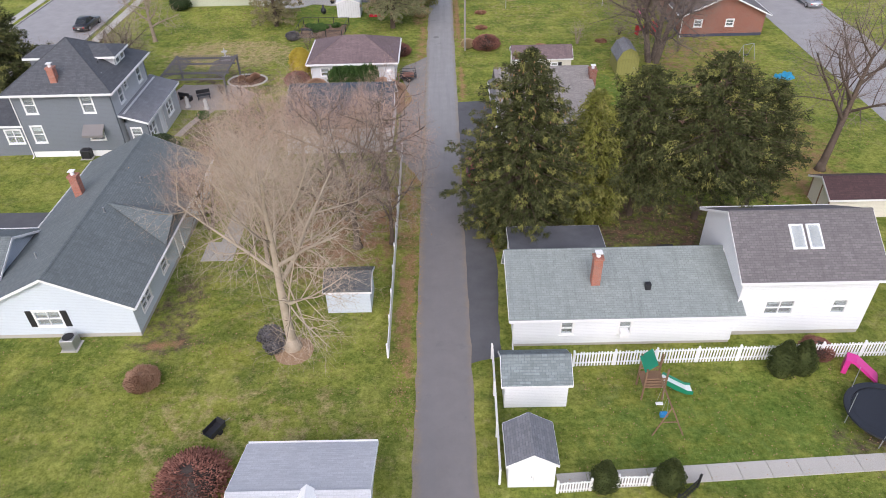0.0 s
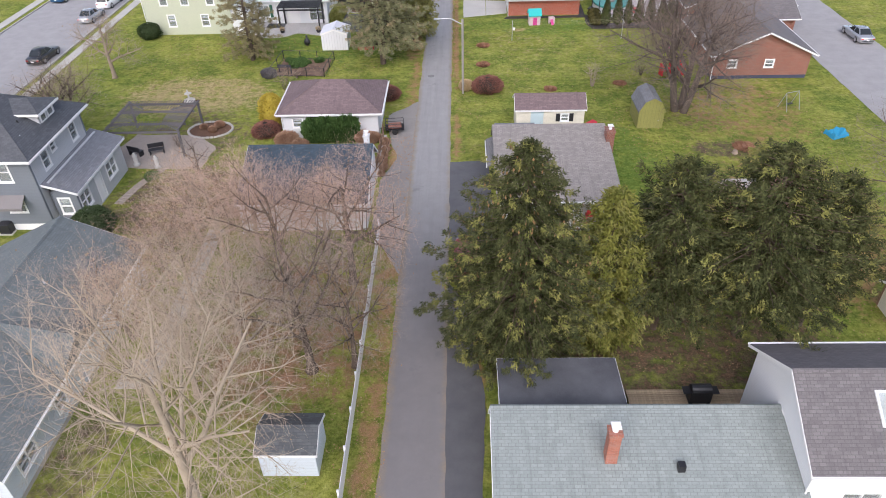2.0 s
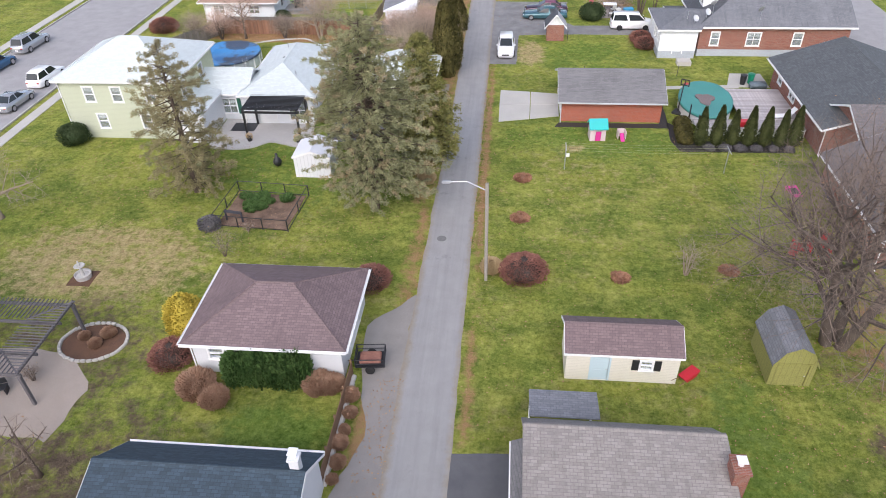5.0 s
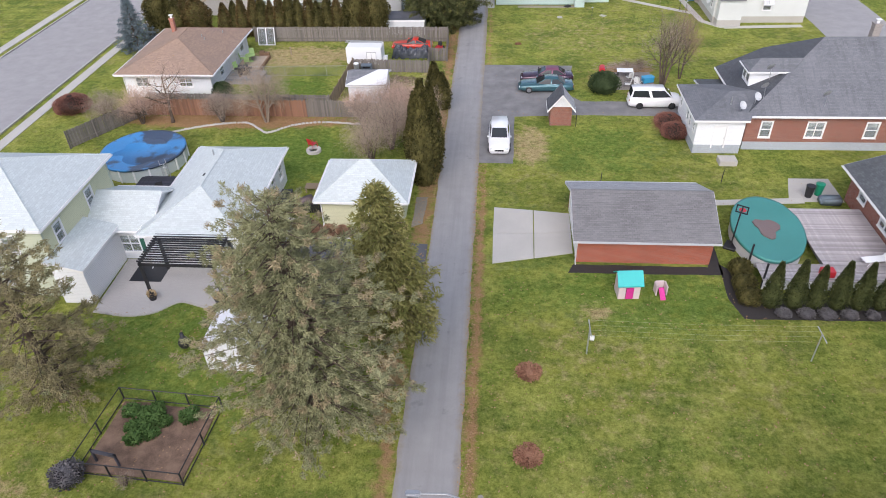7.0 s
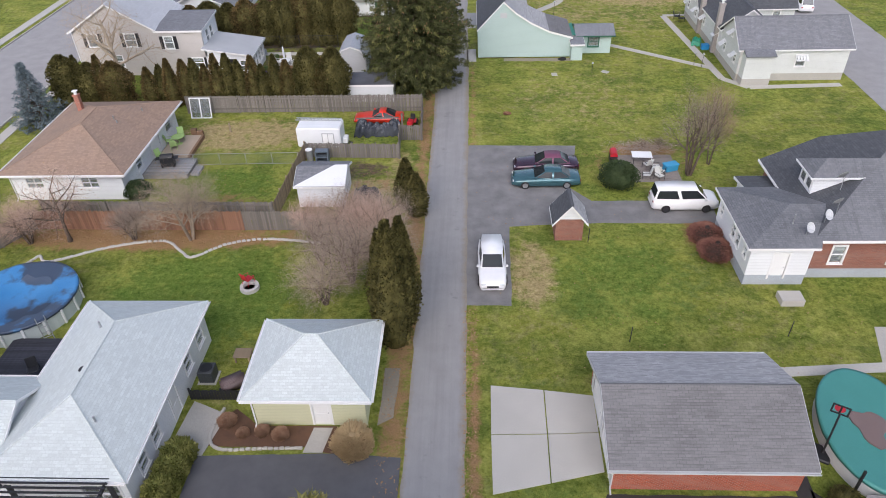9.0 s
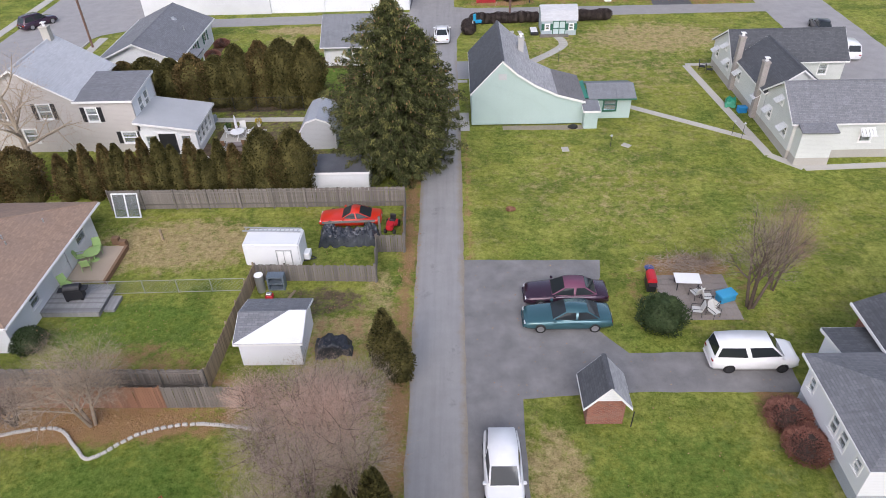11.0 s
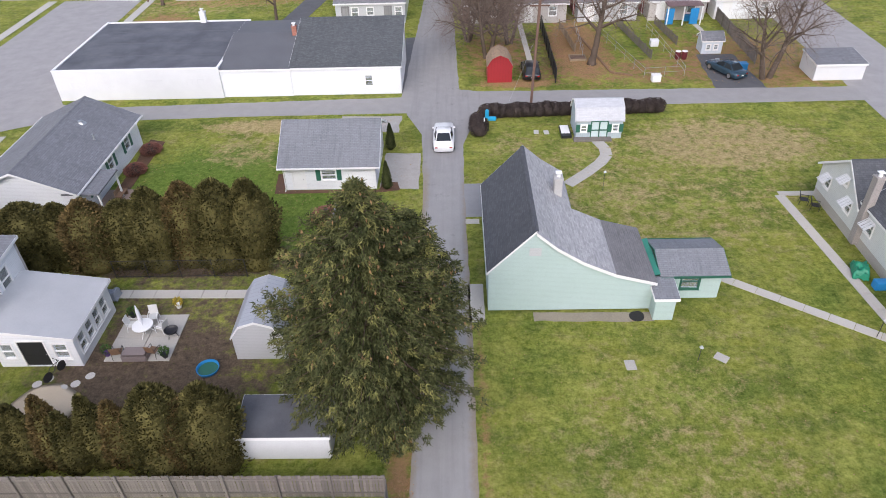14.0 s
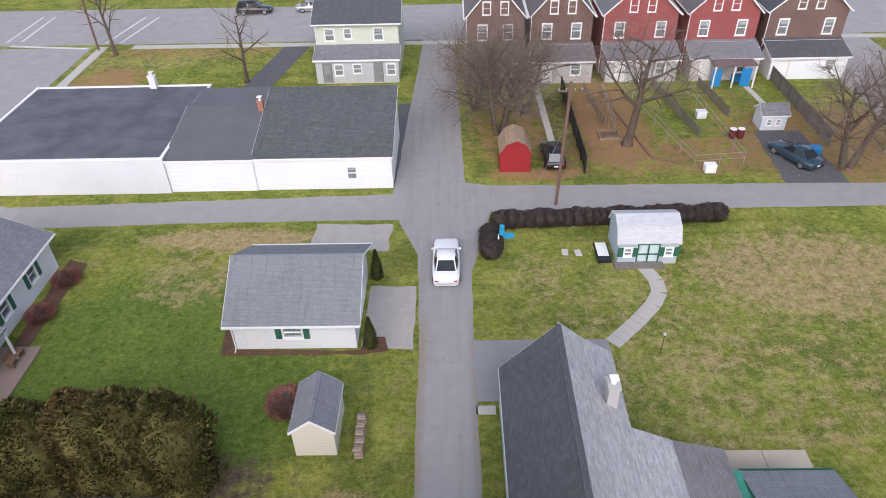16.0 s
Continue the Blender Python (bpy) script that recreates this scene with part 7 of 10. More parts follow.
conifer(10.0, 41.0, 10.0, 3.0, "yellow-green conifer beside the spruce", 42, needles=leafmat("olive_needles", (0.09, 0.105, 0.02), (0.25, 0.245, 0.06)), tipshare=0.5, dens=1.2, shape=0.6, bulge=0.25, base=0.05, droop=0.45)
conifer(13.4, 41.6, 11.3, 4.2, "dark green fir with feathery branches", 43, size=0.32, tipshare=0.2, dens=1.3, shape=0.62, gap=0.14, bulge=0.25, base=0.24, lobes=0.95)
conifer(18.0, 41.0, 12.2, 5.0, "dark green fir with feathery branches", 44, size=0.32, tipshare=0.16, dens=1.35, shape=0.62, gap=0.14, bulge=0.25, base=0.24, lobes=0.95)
conifer(21.9, 41.8, 10, 3.0, "dark green fir with feathery branches", 45, size=0.3, dens=1.2, shape=0.45, gap=0.1, bulge=0.3, base=0.22, lobes=0.6)
conifer(-6.1, 82.6, 14.4, 5.1, "airy grey-green pine with bare lower trunk", 46, needles=PINE, tips=leafmat("tan_grey_needles", (0.22, 0.18, 0.1), (0.42, 0.345, 0.21)), dens=1.3, shape=0.45, gap=0.18, size=0.23, base=0.14, bulge=0.35, droop=-0.05, tipshare=0.3, lobes=0.7, tuft=22, slim=0.85)
conifer(-3.3, 89.6, 10.6, 3.3, "olive-green fir beside the lane", 47, needles=leafmat("olive_fir", (0.11, 0.115, 0.035), (0.34, 0.31, 0.11)), dens=1.2, tipshare=0.35, lobes=0.4, shape=0.65, base=0.1)
conifer(-20.6, 84.2, 12.0, 4.0, "airy olive-brown pine on a lawn", 48, needles=leafmat("olive_brown_needles", (0.17, 0.15, 0.075), (0.36, 0.31, 0.17)), tips=PINE, dens=0.9, shape=0.6, gap=0.3, base=0.08, bulge=0.3, droop=-0.05, lobes=0.7, tuft=21, slim=0.8, size=0.25)
conifer(-3.8, 143.9, 13.8, 5.8, "tall dense spruce with hanging tan cones", 49, cones=0.35, dens=2.0, shape=0.72, size=0.3, base=0.03, bulge=0.28, droop=0.4, tipshare=0.2, lobes=0.4, slim=1.0, tuft=13, tips=leafmat("olive_tips", (0.09, 0.1, 0.03), (0.24, 0.225, 0.08)))
conifer(-1.9, 146.6, 10.3, 2.9, "lower dense spruce leaning over the lane", 52, dens=1.7, shape=0.6, size=0.3, base=0.14, bulge=0.3, droop=0.4, tipshare=0.15, lobes=0.5, tuft=13)
conifer(-39.0, 136.0, 5.9, 2.5, "small blue spruce beside the house", 50, needles=BLUEFIR, tips=BLUEFIR, dens=1.6, shape=0.9, size=0.28, base=0.02)
conifer(-41, 60, 14, 4.5, "tall dark conifer beside the blue-grey house", 51, dens=1.1, shape=0.6, bulge=0.3)

# ---- shrubs and hedges ----
FLAME = bush_meshes(61, 4.1, 0.62, "flame", 3400, 0.13, leafmat("fresh_green_scale_leaves", (0.014, 0.022, 0.008), (0.11, 0.125, 0.045)))
EGG = bush_meshes(84, 2.8, 0.85, "spire", 4500, 0.11, leafmat("dark_green_scale_leaves", (0.02, 0.032, 0.012), (0.1, 0.12, 0.04)))
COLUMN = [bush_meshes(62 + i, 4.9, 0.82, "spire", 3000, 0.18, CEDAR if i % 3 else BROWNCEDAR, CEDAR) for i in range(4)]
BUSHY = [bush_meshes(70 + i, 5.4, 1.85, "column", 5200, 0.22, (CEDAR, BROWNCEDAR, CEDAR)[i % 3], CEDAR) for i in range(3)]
ROUND = bush_meshes(75, 1.2, 0.85, "round", 2200, 0.12, CEDAR)
REDROUND = bush_meshes(76, 1.4, 1.35, "round", 5500, 0.17, REDLEAF, HEDGE, 0.8, 0.6)
BOX = bush_meshes(77, 1.15, 0.75, "round", 1800, 0.1, HEDGE)
DRY = bush_meshes(78, 1.2, 0.9, "round", 5000, 0.3, STRAW, STRAW, 1.8, 0.25)
TANROUND = bush_meshes(79, 1.1, 0.85, "round", 6000, 0.26, leafmat("russet_stems", (0.28, 0.16, 0.1), (0.48, 0.32, 0.22)), None, 1.6, 0.25)
GREENROUND = bush_meshes(80, 1.9, 1.35, "round", 3600, 0.15, leafmat("dark_holly_leaves", (0.02, 0.04, 0.015), (0.075, 0.1, 0.045)))
GOLDROUND = bush_meshes(81, 2.9, 1.1, "round", 2600, 0.17, GOLD)
IVYB = bush_meshes(82, 1.0, 1.0, "round", 2000, 0.2, IVY)
LIMEB = bush_meshes(85, 1.0, 1.0, "round", 2400, 0.17, leafmat("yellow_green_leaves", (0.11, 0.13, 0.03), (0.31, 0.3, 0.1)))
GREYROUND = bush_meshes(83, 0.7, 0.55, "round", 900, 0.12, leafmat("grey_stems", (0.07, 0.068, 0.07), (0.17, 0.16, 0.165)))
for i, x in enumerate((19.45, 20.8, 22.0, 23.3, 24.6, 25.9, 26.9)):
    bush(FLAME, x, 93.3, "pointed green arborvitae in a dark mulch bed", "arborvitae", "arborvitae", 0.86 + 0.05 * math.sin(i * 2.3), i * 50, "arborvitae row by the pool")
    if i < 6:
        bush(GREYROUND, x + 0.65, 92.6, "low grey shrub between arborvitae", "shrub", "shrub", 0.75 + 0.12 * math.sin(i), i * 70, "low shrubs by the pool", 0.6)
for x, y in ((18.6, 96.6), (18.45, 95.1), (18.4, 93.8)):
    bush(ROUND, x, y, "rounded brown-green shrub beside the pool", "shrub", "shrub", 0.82, x * 40)
random.seed(90)
for i in range(24):
    if i in (5, 6):
        continue
    x = -37.5 + i * 1.13
    big = i > 20 or i in (0, 2, 4)
    ms = BUSHY[i % 3] if big else COLUMN[(i * 5 + i // 4) % 4]
    bush(ms, x + random.uniform(-0.1, 0.1), 139.9 + random.uniform(-0.25, 0.25), "tall olive arborvitae in a dense hedge row", "arborvitae", "arborvitae", random.uniform(0.85, 1.05) * (0.92 if big else 1), i * 77, "arborvitae hedge", random.uniform(0.8, 1.08))
for i in range(11):
    bush(BUSHY[(i * 2) % 3], -35.2 + i * 2.2, 156.6 + random.uniform(-0.35, 0.35), "broad olive-brown arborvitae in a tall hedge", "arborvitae", "arborvitae", random.uniform(0.9, 1.1), i * 67, "broad hedge", random.uniform(0.82, 0.98) * (1.22 if i > 6 else 1.0))
for i, (x, y, s, z) in enumerate(((-2.9, 107.2, 1.25, 1.75), (-2.4, 109.0, 1.1, 1.55), (-3.6, 108.9, 1.0, 1.4), (-2.7, 111.3, 0.8, 0.95), (-3.2, 121.6, 1.0, 0.85), (-2.4, 120.6, 0.95, 0.72))):
    bush(COLUMN[1 + i % 2], x, y, "tall narrow arborvitae beside the lane", "arborvitae", "arborvitae", s, i * 60, "", z)
for x, y, s in ((18.2, 25.9, 0.86), (19.3, 26.0, 0.82), (7.1, 18.9, 0.72), (10.1, 18.8, 0.78)):
    bush(EGG, x, y, "egg-shaped dark green arborvitae beside a white picket fence", "arborvitae", "arborvitae", s, x * 30, "", s)
for x, y in ((-5.1, 171.8), (-4.95, 165.4)):
    bush(FLAME, x, y, "small pointed arborvitae beside the garage", "arborvitae", "arborvitae", 0.62, x * 20)
bush(GREENROUND, 13.1, 124.5, "round dark green evergreen beside the patio", "shrub", "shrub", 1.0)
bush(GREENROUND, -24.7, 123.2, "dark green evergreen at the house corner", "shrub", "shrub", 0.7, 40)
bush(GREENROUND, -34.6, 91.6, "dark green evergreen beside the house", "shrub", "shrub", 0.9, 80)
bush(GREENROUND, -24.2, 51.8, "dark tangled shrub beside the addition", "shrub", "shrub", 1.0, 120)
bush(GREENROUND, 24.8, 23.4, "dark green evergreen beside the trampoline", "shrub", "shrub", 1.1, 20)
bush(REDROUND, 4.8, 75.2, "round reddish-brown barberry on the lawn", "shrub", "shrub", 1.0)
bush(REDROUND, -4.9, 73.8, "round reddish-brown shrub beside the garage", "shrub", "shrub", 0.85, 50)
bush(REDROUND, -12.3, 19.2, "reddish-brown rounded shrub beside the garage", "shrub", "shrub", 1.15, 90)
bush(REDROUND, -38.3, 119.5, "dark red rounded shrub on the lawn", "shrub", "shrub", 1.1, 10)
bush(TANROUND, -17.0, 25.8, "dry tan shrub on the lawn", "shrub", "shrub", 0.9)
bush(TANROUND, -25.6, 22.5, "dry tan shrub on the lawn", "shrub", "shrub", 0.8, 70)
bush(DRY, -4.3, 99.4, "clump of straw-coloured ornamental grass", "ornamental grass", "ornamental_grass", 1.05)
bush(DRY, 2.7, 75.6, "clump of straw-coloured ornamental grass by the lamp post", "ornamental grass", "ornamental_grass", 0.7, 30)
bush(DRY, -2.7, 86.4, "clump of straw-coloured ornamental grass", "ornamental grass", "ornamental_grass", 0.7, 60)
for x, y, s in ((-12.8, 64.3, 1.05), (-11.6, 63.6, 0.8), (-6.2, 64.9, 0.85), (-5.5, 65.0, 0.7)):
    bush(TANROUND, x, y, "dry tan shrub beside the white garage", "shrub", "shrub", s, x * 33)
for x in (-10.6, -9.5, -8.5, -7.6):
    bush(IVYB, x, 65.4, "mass of glossy green ivy on the garage wall", "ivy", "ivy", 0.95, x * 55, "ivy on the garage", 2.1 + 0.25 * math.sin(x * 3))
bush(REDROUND, 16.3, 50.0, "dry red-brown shrub below the porch", "shrub", "shrub", 0.85, 30)
for k, (x, y) in enumerate(((-10.2, 100.3), (-9.2, 100.4), (-8.2, 100.2), (-11.2, 101.0))):
    bush(TANROUND, x, y, "dry tan perennial stems in a mulch bed", "perennial", "perennial_clump", 0.34 + 0.05 * k, k * 65, "dry perennials by the garage")
bush(GOLDROUND, -14.9, 68.6, "bright golden yellow evergreen shrub", "shrub", "shrub", 1.0)
bush(REDROUND, -15.1, 66.5, "purple-brown rounded shrub by the garage", "shrub", "shrub", 0.85, 20)
for i, (x, y) in enumerate(((21.0, 52.6), (24.6, 53.6), (23.0, 52.2), (26.4, 53.0))):
    bare_tree(x, y, 3.5, 0.06, "wide thicket of reddish bare stems", 160 + i, stems=7, spread=0.5, counts=(9, 9, 9), twig=REDTWIG, bark=REDTWIG, category="shrub", trunk=0.7)
for x, y, s in ((18.1, 115.4, 0.8), (17.9, 117.2, 0.8), (-9.1, 161.0, 0.75), (-26.3, 168.5, 0.6), (-26.2, 172, 0.6), (20.8, 27.3, 0.6)):
    bush(REDROUND, x, y, "reddish shrub with bare stems", "shrub", "shrub", s, x * 13)
for i, (x, y) in enumerate(((-13.1, 96.6), (-13.0, 97.7), (-12.9, 98.7))):
    bush(LIMEB, x, y, "yellow-green evergreen foundation shrub", "shrub", "shrub", 0.75, i * 80, "shrubs along the white house", 1.3)
n = 0
for a, b in (((2.6, 174.0), (2.6, 177.0)), ((3.2, 177.9), (10.6, 178.2)), ((15.6, 178.3), (20, 178.5)), ((10.6, 178.2), (15.6, 178.3))):
    a, b = Vector(a), Vector(b)
    for i in range(max(1, round((b - a).length / 0.7))):
        p = a + (b - a).normalized() * (0.7 * i + 0.35)
        bush(BOX, p.x, p.y, "clipped dark purple-brown hedge bush along the lane", "hedge", "hedge_bush", 1.0 + 0.08 * math.sin(n * 1.7), n * 47, "clipped hedge")
        n += 1
for i, (x, y, h) in enumerate(((-6.2, 112.6, 3.4), (-7.6, 110.5, 3.0), (-5.0, 115.5, 3.4), (-7.0, 117.2, 3.2), (-4.6, 118.2, 2.6), (-6.4, 115.6, 3.4), (-8.6, 114.5, 2.8), (-4.0, 113.2, 3.2), (-30.3, 117.0, 2.6), (-22.8, 117.5, 2.0), (-6.2, 118.0, 2.4), (-9.6, 117.6, 2.4), (-33.0, 116.4, 2.6))):
    bare_tree(x, y, h * 1.6, 0.075, "tangled bare grey-brown shrub", 100 + i, stems=6, spread=0.45, counts=(9, 9, 8), twig=(GREYTWIG, TWIG, PINKTWIG)[i % 3], bark=DARKBARK, lift=0.08, category="shrub", trunk=0.7, leafy=0.0)
for i, (x, y, h) in enumerate(((17.5, 130.2, 1.4), (16.2, 130.3, 1.2), (20.5, 78.5, 1.8), (-10.8, 45.0, 2.2), (-7.4, 41.5, 2.0), (-22.4, 64.5, 1.4), (-14.8, 79.2, 1.0), (-17.6, 79.5, 1.0), (25.8, 73, 2.2), (-20.5, 84.5, 1.6), (-15.5, 76.2, 2.8))):
    bare_tree(x, y, h, 0.03, "low twiggy shrub without any leaves", 130 + i, stems=6, spread=0.5, counts=(6, 6, 4), twig=GREYTWIG, bark=DARKBARK, category="shrub", trunk=0.7)

# ---- vehicles ----
P_WHITE = paint("white_car_paint", (0.78, 0.78, 0.78))
P_TEAL = paint("teal_car_paint", (0.05, 0.13, 0.15), 0.25, 0.4)
P_PLUM = paint("plum_car_paint", (0.05, 0.022, 0.04), 0.25, 0.4)
P_PLUMTOP = paint("plum_vinyl_top", (0.16, 0.05, 0.09), 0.5, 0.0, 0.1)
P_RED = paint("bright_red_paint", (0.6, 0.03, 0.01))
P_MAROON = paint("maroon_paint", (0.2, 0.01, 0.02))
P_BLACK = paint("black_car_paint", (0.012, 0.012, 0.014))
P_BLUE = paint("blue_car_paint", (0.03, 0.1, 0.2), 0.25, 0.3)
P_SLATE = paint("slate_blue_paint", (0.04, 0.08, 0.11), 0.25, 0.4)
P_SILVER = paint("silver_paint", (0.45, 0.46, 0.47), 0.25, 0.6)
car("sedan", -0.5, 173.2, 90, P_WHITE, "white sedan with dark roof glass on the lane", "sedan", 4.8, 1.85, 1.45)
car("sport_utility_vehicle", 3.0, 113.9, -90, P_WHITE, "white sport utility vehicle parked beside the lane", "suv", 4.75, 1.88, 1.68, category="suv")
car("sedan", 7.5, 124.9, 180, P_TEAL, "teal older sedan on the asphalt parking area", "sedan", 5.3, 1.9, 1.42)
car("sedan", 7.7, 127.1, 180, P_PLUM, "dark plum older sedan with maroon roof", "sedan", 5.2, 1.88, 1.42, roofpaint=P_PLUMTOP)
car("minivan", 17.4, 121.5, 0, P_WHITE, "white minivan with black wheels on the drive", "van", 4.8, 1.84, 1.85, rims=BLACK, category="van")
car("sports_car", -6.9, 135.9, 180, P_RED, "bright red old sports coupe on grass", "coupe", 4.5, 1.75, 1.22, category="car")
car("hatchback", 2.5, 47.8, 90, P_MAROON, "maroon car parked at the lane edge", "hatch", 4.3, 1.78, 1.5)
car("sedan", 8.5, 187.6, 90, P_BLACK, "black car parked beside the red shed", "hatch", 4.3, 1.8, 1.5)
car("sedan", 28.6, 187.0, 115, P_SLATE, "slate blue sedan on a worn parking space", "sedan", 4.6, 1.78, 1.43)
car("sport_utility_vehicle", -52.3, 107.5, 85, P_BLUE, "blue sport utility vehicle parked on the street", "suv", 4.6, 1.85, 1.7, category="suv")
car("sport_utility_vehicle", -44.8, 104.6, 88, P_WHITE, "white sport utility vehicle parked on the street", "suv", 4.7, 1.85, 1.7, category="suv")
car("sedan", -44.8, 98.8, 88, P_SILVER, "silver car parked on the street", "sedan", 4.5, 1.78, 1.45)
car("sedan", -44.5, 85.5, 88, P_BLACK, "black car parked on the street", "sedan", 4.6, 1.78, 1.45)
car("pickup_truck", -52.2, 114, 88, P_SILVER, "silver pickup parked on the street", "suv", 5.2, 1.9, 1.8, category="truck")
car("sport_utility_vehicle", -52.0, 180.5, 60, P_PLUM, "dark maroon sport utility vehicle on the street", "suv", 4.6, 1.85, 1.7, category="suv")
car("sedan", 43.2, 173, 80, P_BLACK, "black car parked on the street", "sedan", 4.6, 1.8, 1.45)
car("sport_utility_vehicle", 42.8, 166.0, 85, P_WHITE, "white sport utility vehicle parked on the street", "suv", 4.7, 1.85, 1.7, category="suv")
car("sedan", 46.5, 88, 90, P_SILVER, "silver car parked on the street", "sedan", 4.6, 1.8, 1.45)
car("sport_utility_vehicle", -26.0, 227.5, 2, P_BLACK, "dark sport utility vehicle parked on the far street", "suv", 4.6, 1.85, 1.7, category="suv")
car("sedan", -18.3, 228, 2, P_SILVER, "pale blue car parked on the far street", "sedan", 4.5, 1.8, 1.45)

# ---- fences ----
random.seed(7)
PICK = mat("white_vinyl", (0.8, 0.8, 0.79), vary=0.04, stain=0.1, rough=0.45, bump=0.03)
board_fence((6.9, 26.6), (25.5, 27.0), 1.15, PICK, "white vinyl picket fence with open slats", 0.09, 2.4, 0.075, "picket_fence")
board_fence((4.9, 18.6), (6.5, 18.7), 0.85, PICK, "short white picket fence", 0.07, 1.6, 0.06, "picket_fence")
board_fence((7.8, 18.9), (9.3, 18.9), 0.85, PICK, "short white picket fence", 0.07, 1.6, 0.06, "picket_fence")
board_fence((2.3, 19.2), (2.45, 27.4), 1.1, PICK, "white picket fence beside the lane", 0.09, 2.4, 0.06, "picket_fence")
board_fence((-3.5, 27.6), (-3.65, 51.5), 1.05, PICK, "low white vinyl fence beside the lane", 0.16, 2.4, 0.004, "vinyl_fence")
board_fence((-30.6, 118.7), (-15.0, 118.5), 1.7, REDWOOD, "reddish wooden board fence above a leafy bed", 0.14, 2.4, 0.008)
board_fence((-14.9, 118.5), (-10.1, 118.5), 1.7, OLDWOOD, "weathered grey end panels of a board fence", 0.14, 2.4, 0.008)
board_fence((-30.7, 118.8), (-34.8, 112.0), 1.7, OLDWOOD, "weathered grey board fence", 0.14, 2.4, 0.008)
board_fence((-13.0, 119.8), (-30.6, 120.1), 1.65, OLDWOOD, "weathered grey board fence", 0.14, 2.4, 0.008)
board_fence((-3.0, 137.9), (-25.6, 138.0), 1.75, OLDWOOD, "long weathered grey board fence", 0.14, 2.4, 0.008)
board_fence((-2.7, 132.1), (-2.9, 137.8), 1.6, OLDWOOD, "weathered grey board fence", 0.14, 2.0, 0.008)
board_fence((-4.6, 132.1), (-2.7, 132.1), 1.5, OLDWOOD, "short weathered board fence", 0.14, 2.0, 0.008)
board_fence((-4.4, 128.9), (-4.6, 132.1), 1.5, OLDWOOD, "weathered grey board fence", 0.14, 2.0, 0.008)
board_fence((-12.4, 129.2), (-4.4, 128.9), 1.4, OLDWOOD, "weathered grey board fence", 0.14, 2.0, 0.008)
board_fence((-12.95, 119.95), (-12.4, 129.2), 1.5, TANWOOD, "tan weathered board fence", 0.14, 2.0, 0.008)
rail_fence((-24, 128.0), (-12.9, 128.2), 1.1, METAL, "galvanised chain-link garden fence with gate", 2.4, (0.98, 0.06), "chain_link_fence", 0.03, True)
rail_fence((-22.5, 154.6), (-13.6, 154.6), 1.5, BLACK, "dark wire fence in front of the hedge", 2.4, (0.98, 0.1), "wire_fence", 0.03, True)
board_fence((10.9, 185.2), (11.0, 201), 1.6, BLACK, "dark screened yard fence", 0.3, 2.4, 0.004)
board_fence((32.4, 189), (32.6, 203), 1.5, OLDWOOD, "weathered grey board fence", 0.14, 2.4, 0.01)
for a, b in (((17.0, 201), (20.0, 186)), ((20.0, 186), (24.2, 186.4)), ((24.2, 186.4), (23.4, 200)), ((15.0, 201), (14.6, 192))):
    rail_fence(a, b, 1.1, METAL, "galvanised wire yard fence", 2.4, (0.98, 0.5), "wire_fence", 0.025, False)
for a, b in (((-17.6, 79.7), (-11.95, 79.3)), ((-11.95, 79.3), (-11.6, 84.0)), ((-11.6, 84.0), (-17.25, 84.4)), ((-17.25, 84.4), (-17.6, 79.7))):
    rail_fence(a, b, 0.95, BLACK, "dark metal rail round a vegetable bed", 2.0, (0.98, 0.08), "garden_rail", 0.045, False)
board_fence((10.3, 17.8), (11.6, 18.8), 0.9, BLACK, "black metal garden railing", 0.03, 1.2, 0.1, "metal_railing")
for k, y in enumerate((59.3, 60.2, 61.4, 62.1, 63.3, 64.4)):
    bush(TANROUND, -4.25 + 0.12 * math.sin(k * 2.2), y, "dry tan stems along a stone edge", "perennial", "perennial_clump", 0.3 + 0.1 * (k % 3), k * 50, "dry stems beside the lane", 0.4 + 0.14 * (k % 2))
board_fence((-4.7, 58.6), (-4.6, 66.2), 1.0, WOOD, "dark timber fence beside the lane", 0.14, 2.0, 0.01)

# ---- yards: things of play, garden and storage ----
def cyl(a, b, r, r2=None, n=10):
    bm = bmesh.new()
    tube(bm, a, b, r, r2, n)
    return bm


def frame_bm(segs, r, n=6):
    bm = bmesh.new()
    for a, b in segs:
        tube(bm, a, b, r, r, n)
    return bm


TEALP = mat("bright_teal_plastic", (0.02, 0.42, 0.4), vary=0.08, rough=0.45, bump=0.03)
GREENP = mat("green_plastic", (0.01, 0.22, 0.12), vary=0.08, rough=0.4, bump=0.03)
PINKP = mat("hot_pink_plastic", (0.6, 0.04, 0.26), vary=0.06, rough=0.4, bump=0.03)
PINKPALE = mat("pale_pink_plastic", (0.6, 0.5, 0.5), vary=0.06, rough=0.5, bump=0.03)
BLUEP = mat("bright_blue_plastic", (0.02, 0.22, 0.5), vary=0.08, rough=0.45, bump=0.03)
REDP = mat("red_plastic", (0.5, 0.02, 0.03), vary=0.08, rough=0.45, bump=0.03)
LIMEP = mat("lime_plastic", (0.35, 0.5, 0.18), vary=0.08, rough=0.5, bump=0.03)
TARPK = mat("black_tarp", (0.02, 0.022, 0.028), vary=0.3, rough=0.45, bump=0.3)
TARPW = mat("white_tarp", (0.72, 0.73, 0.76), vary=0.06, rough=0.5, bump=0.25)
BLUECOVER = mat("blue_pool_cover", (0.045, 0.21, 0.46), vary=0.15, rough=0.4, stain=0.5, c2=(0.1, 0.3, 0.55), grain=2.5)
nt = BLUECOVER.node_tree
bsdf = nt.nodes["Principled BSDF"]
was = bsdf.inputs["Base Color"].links[0].from_socket
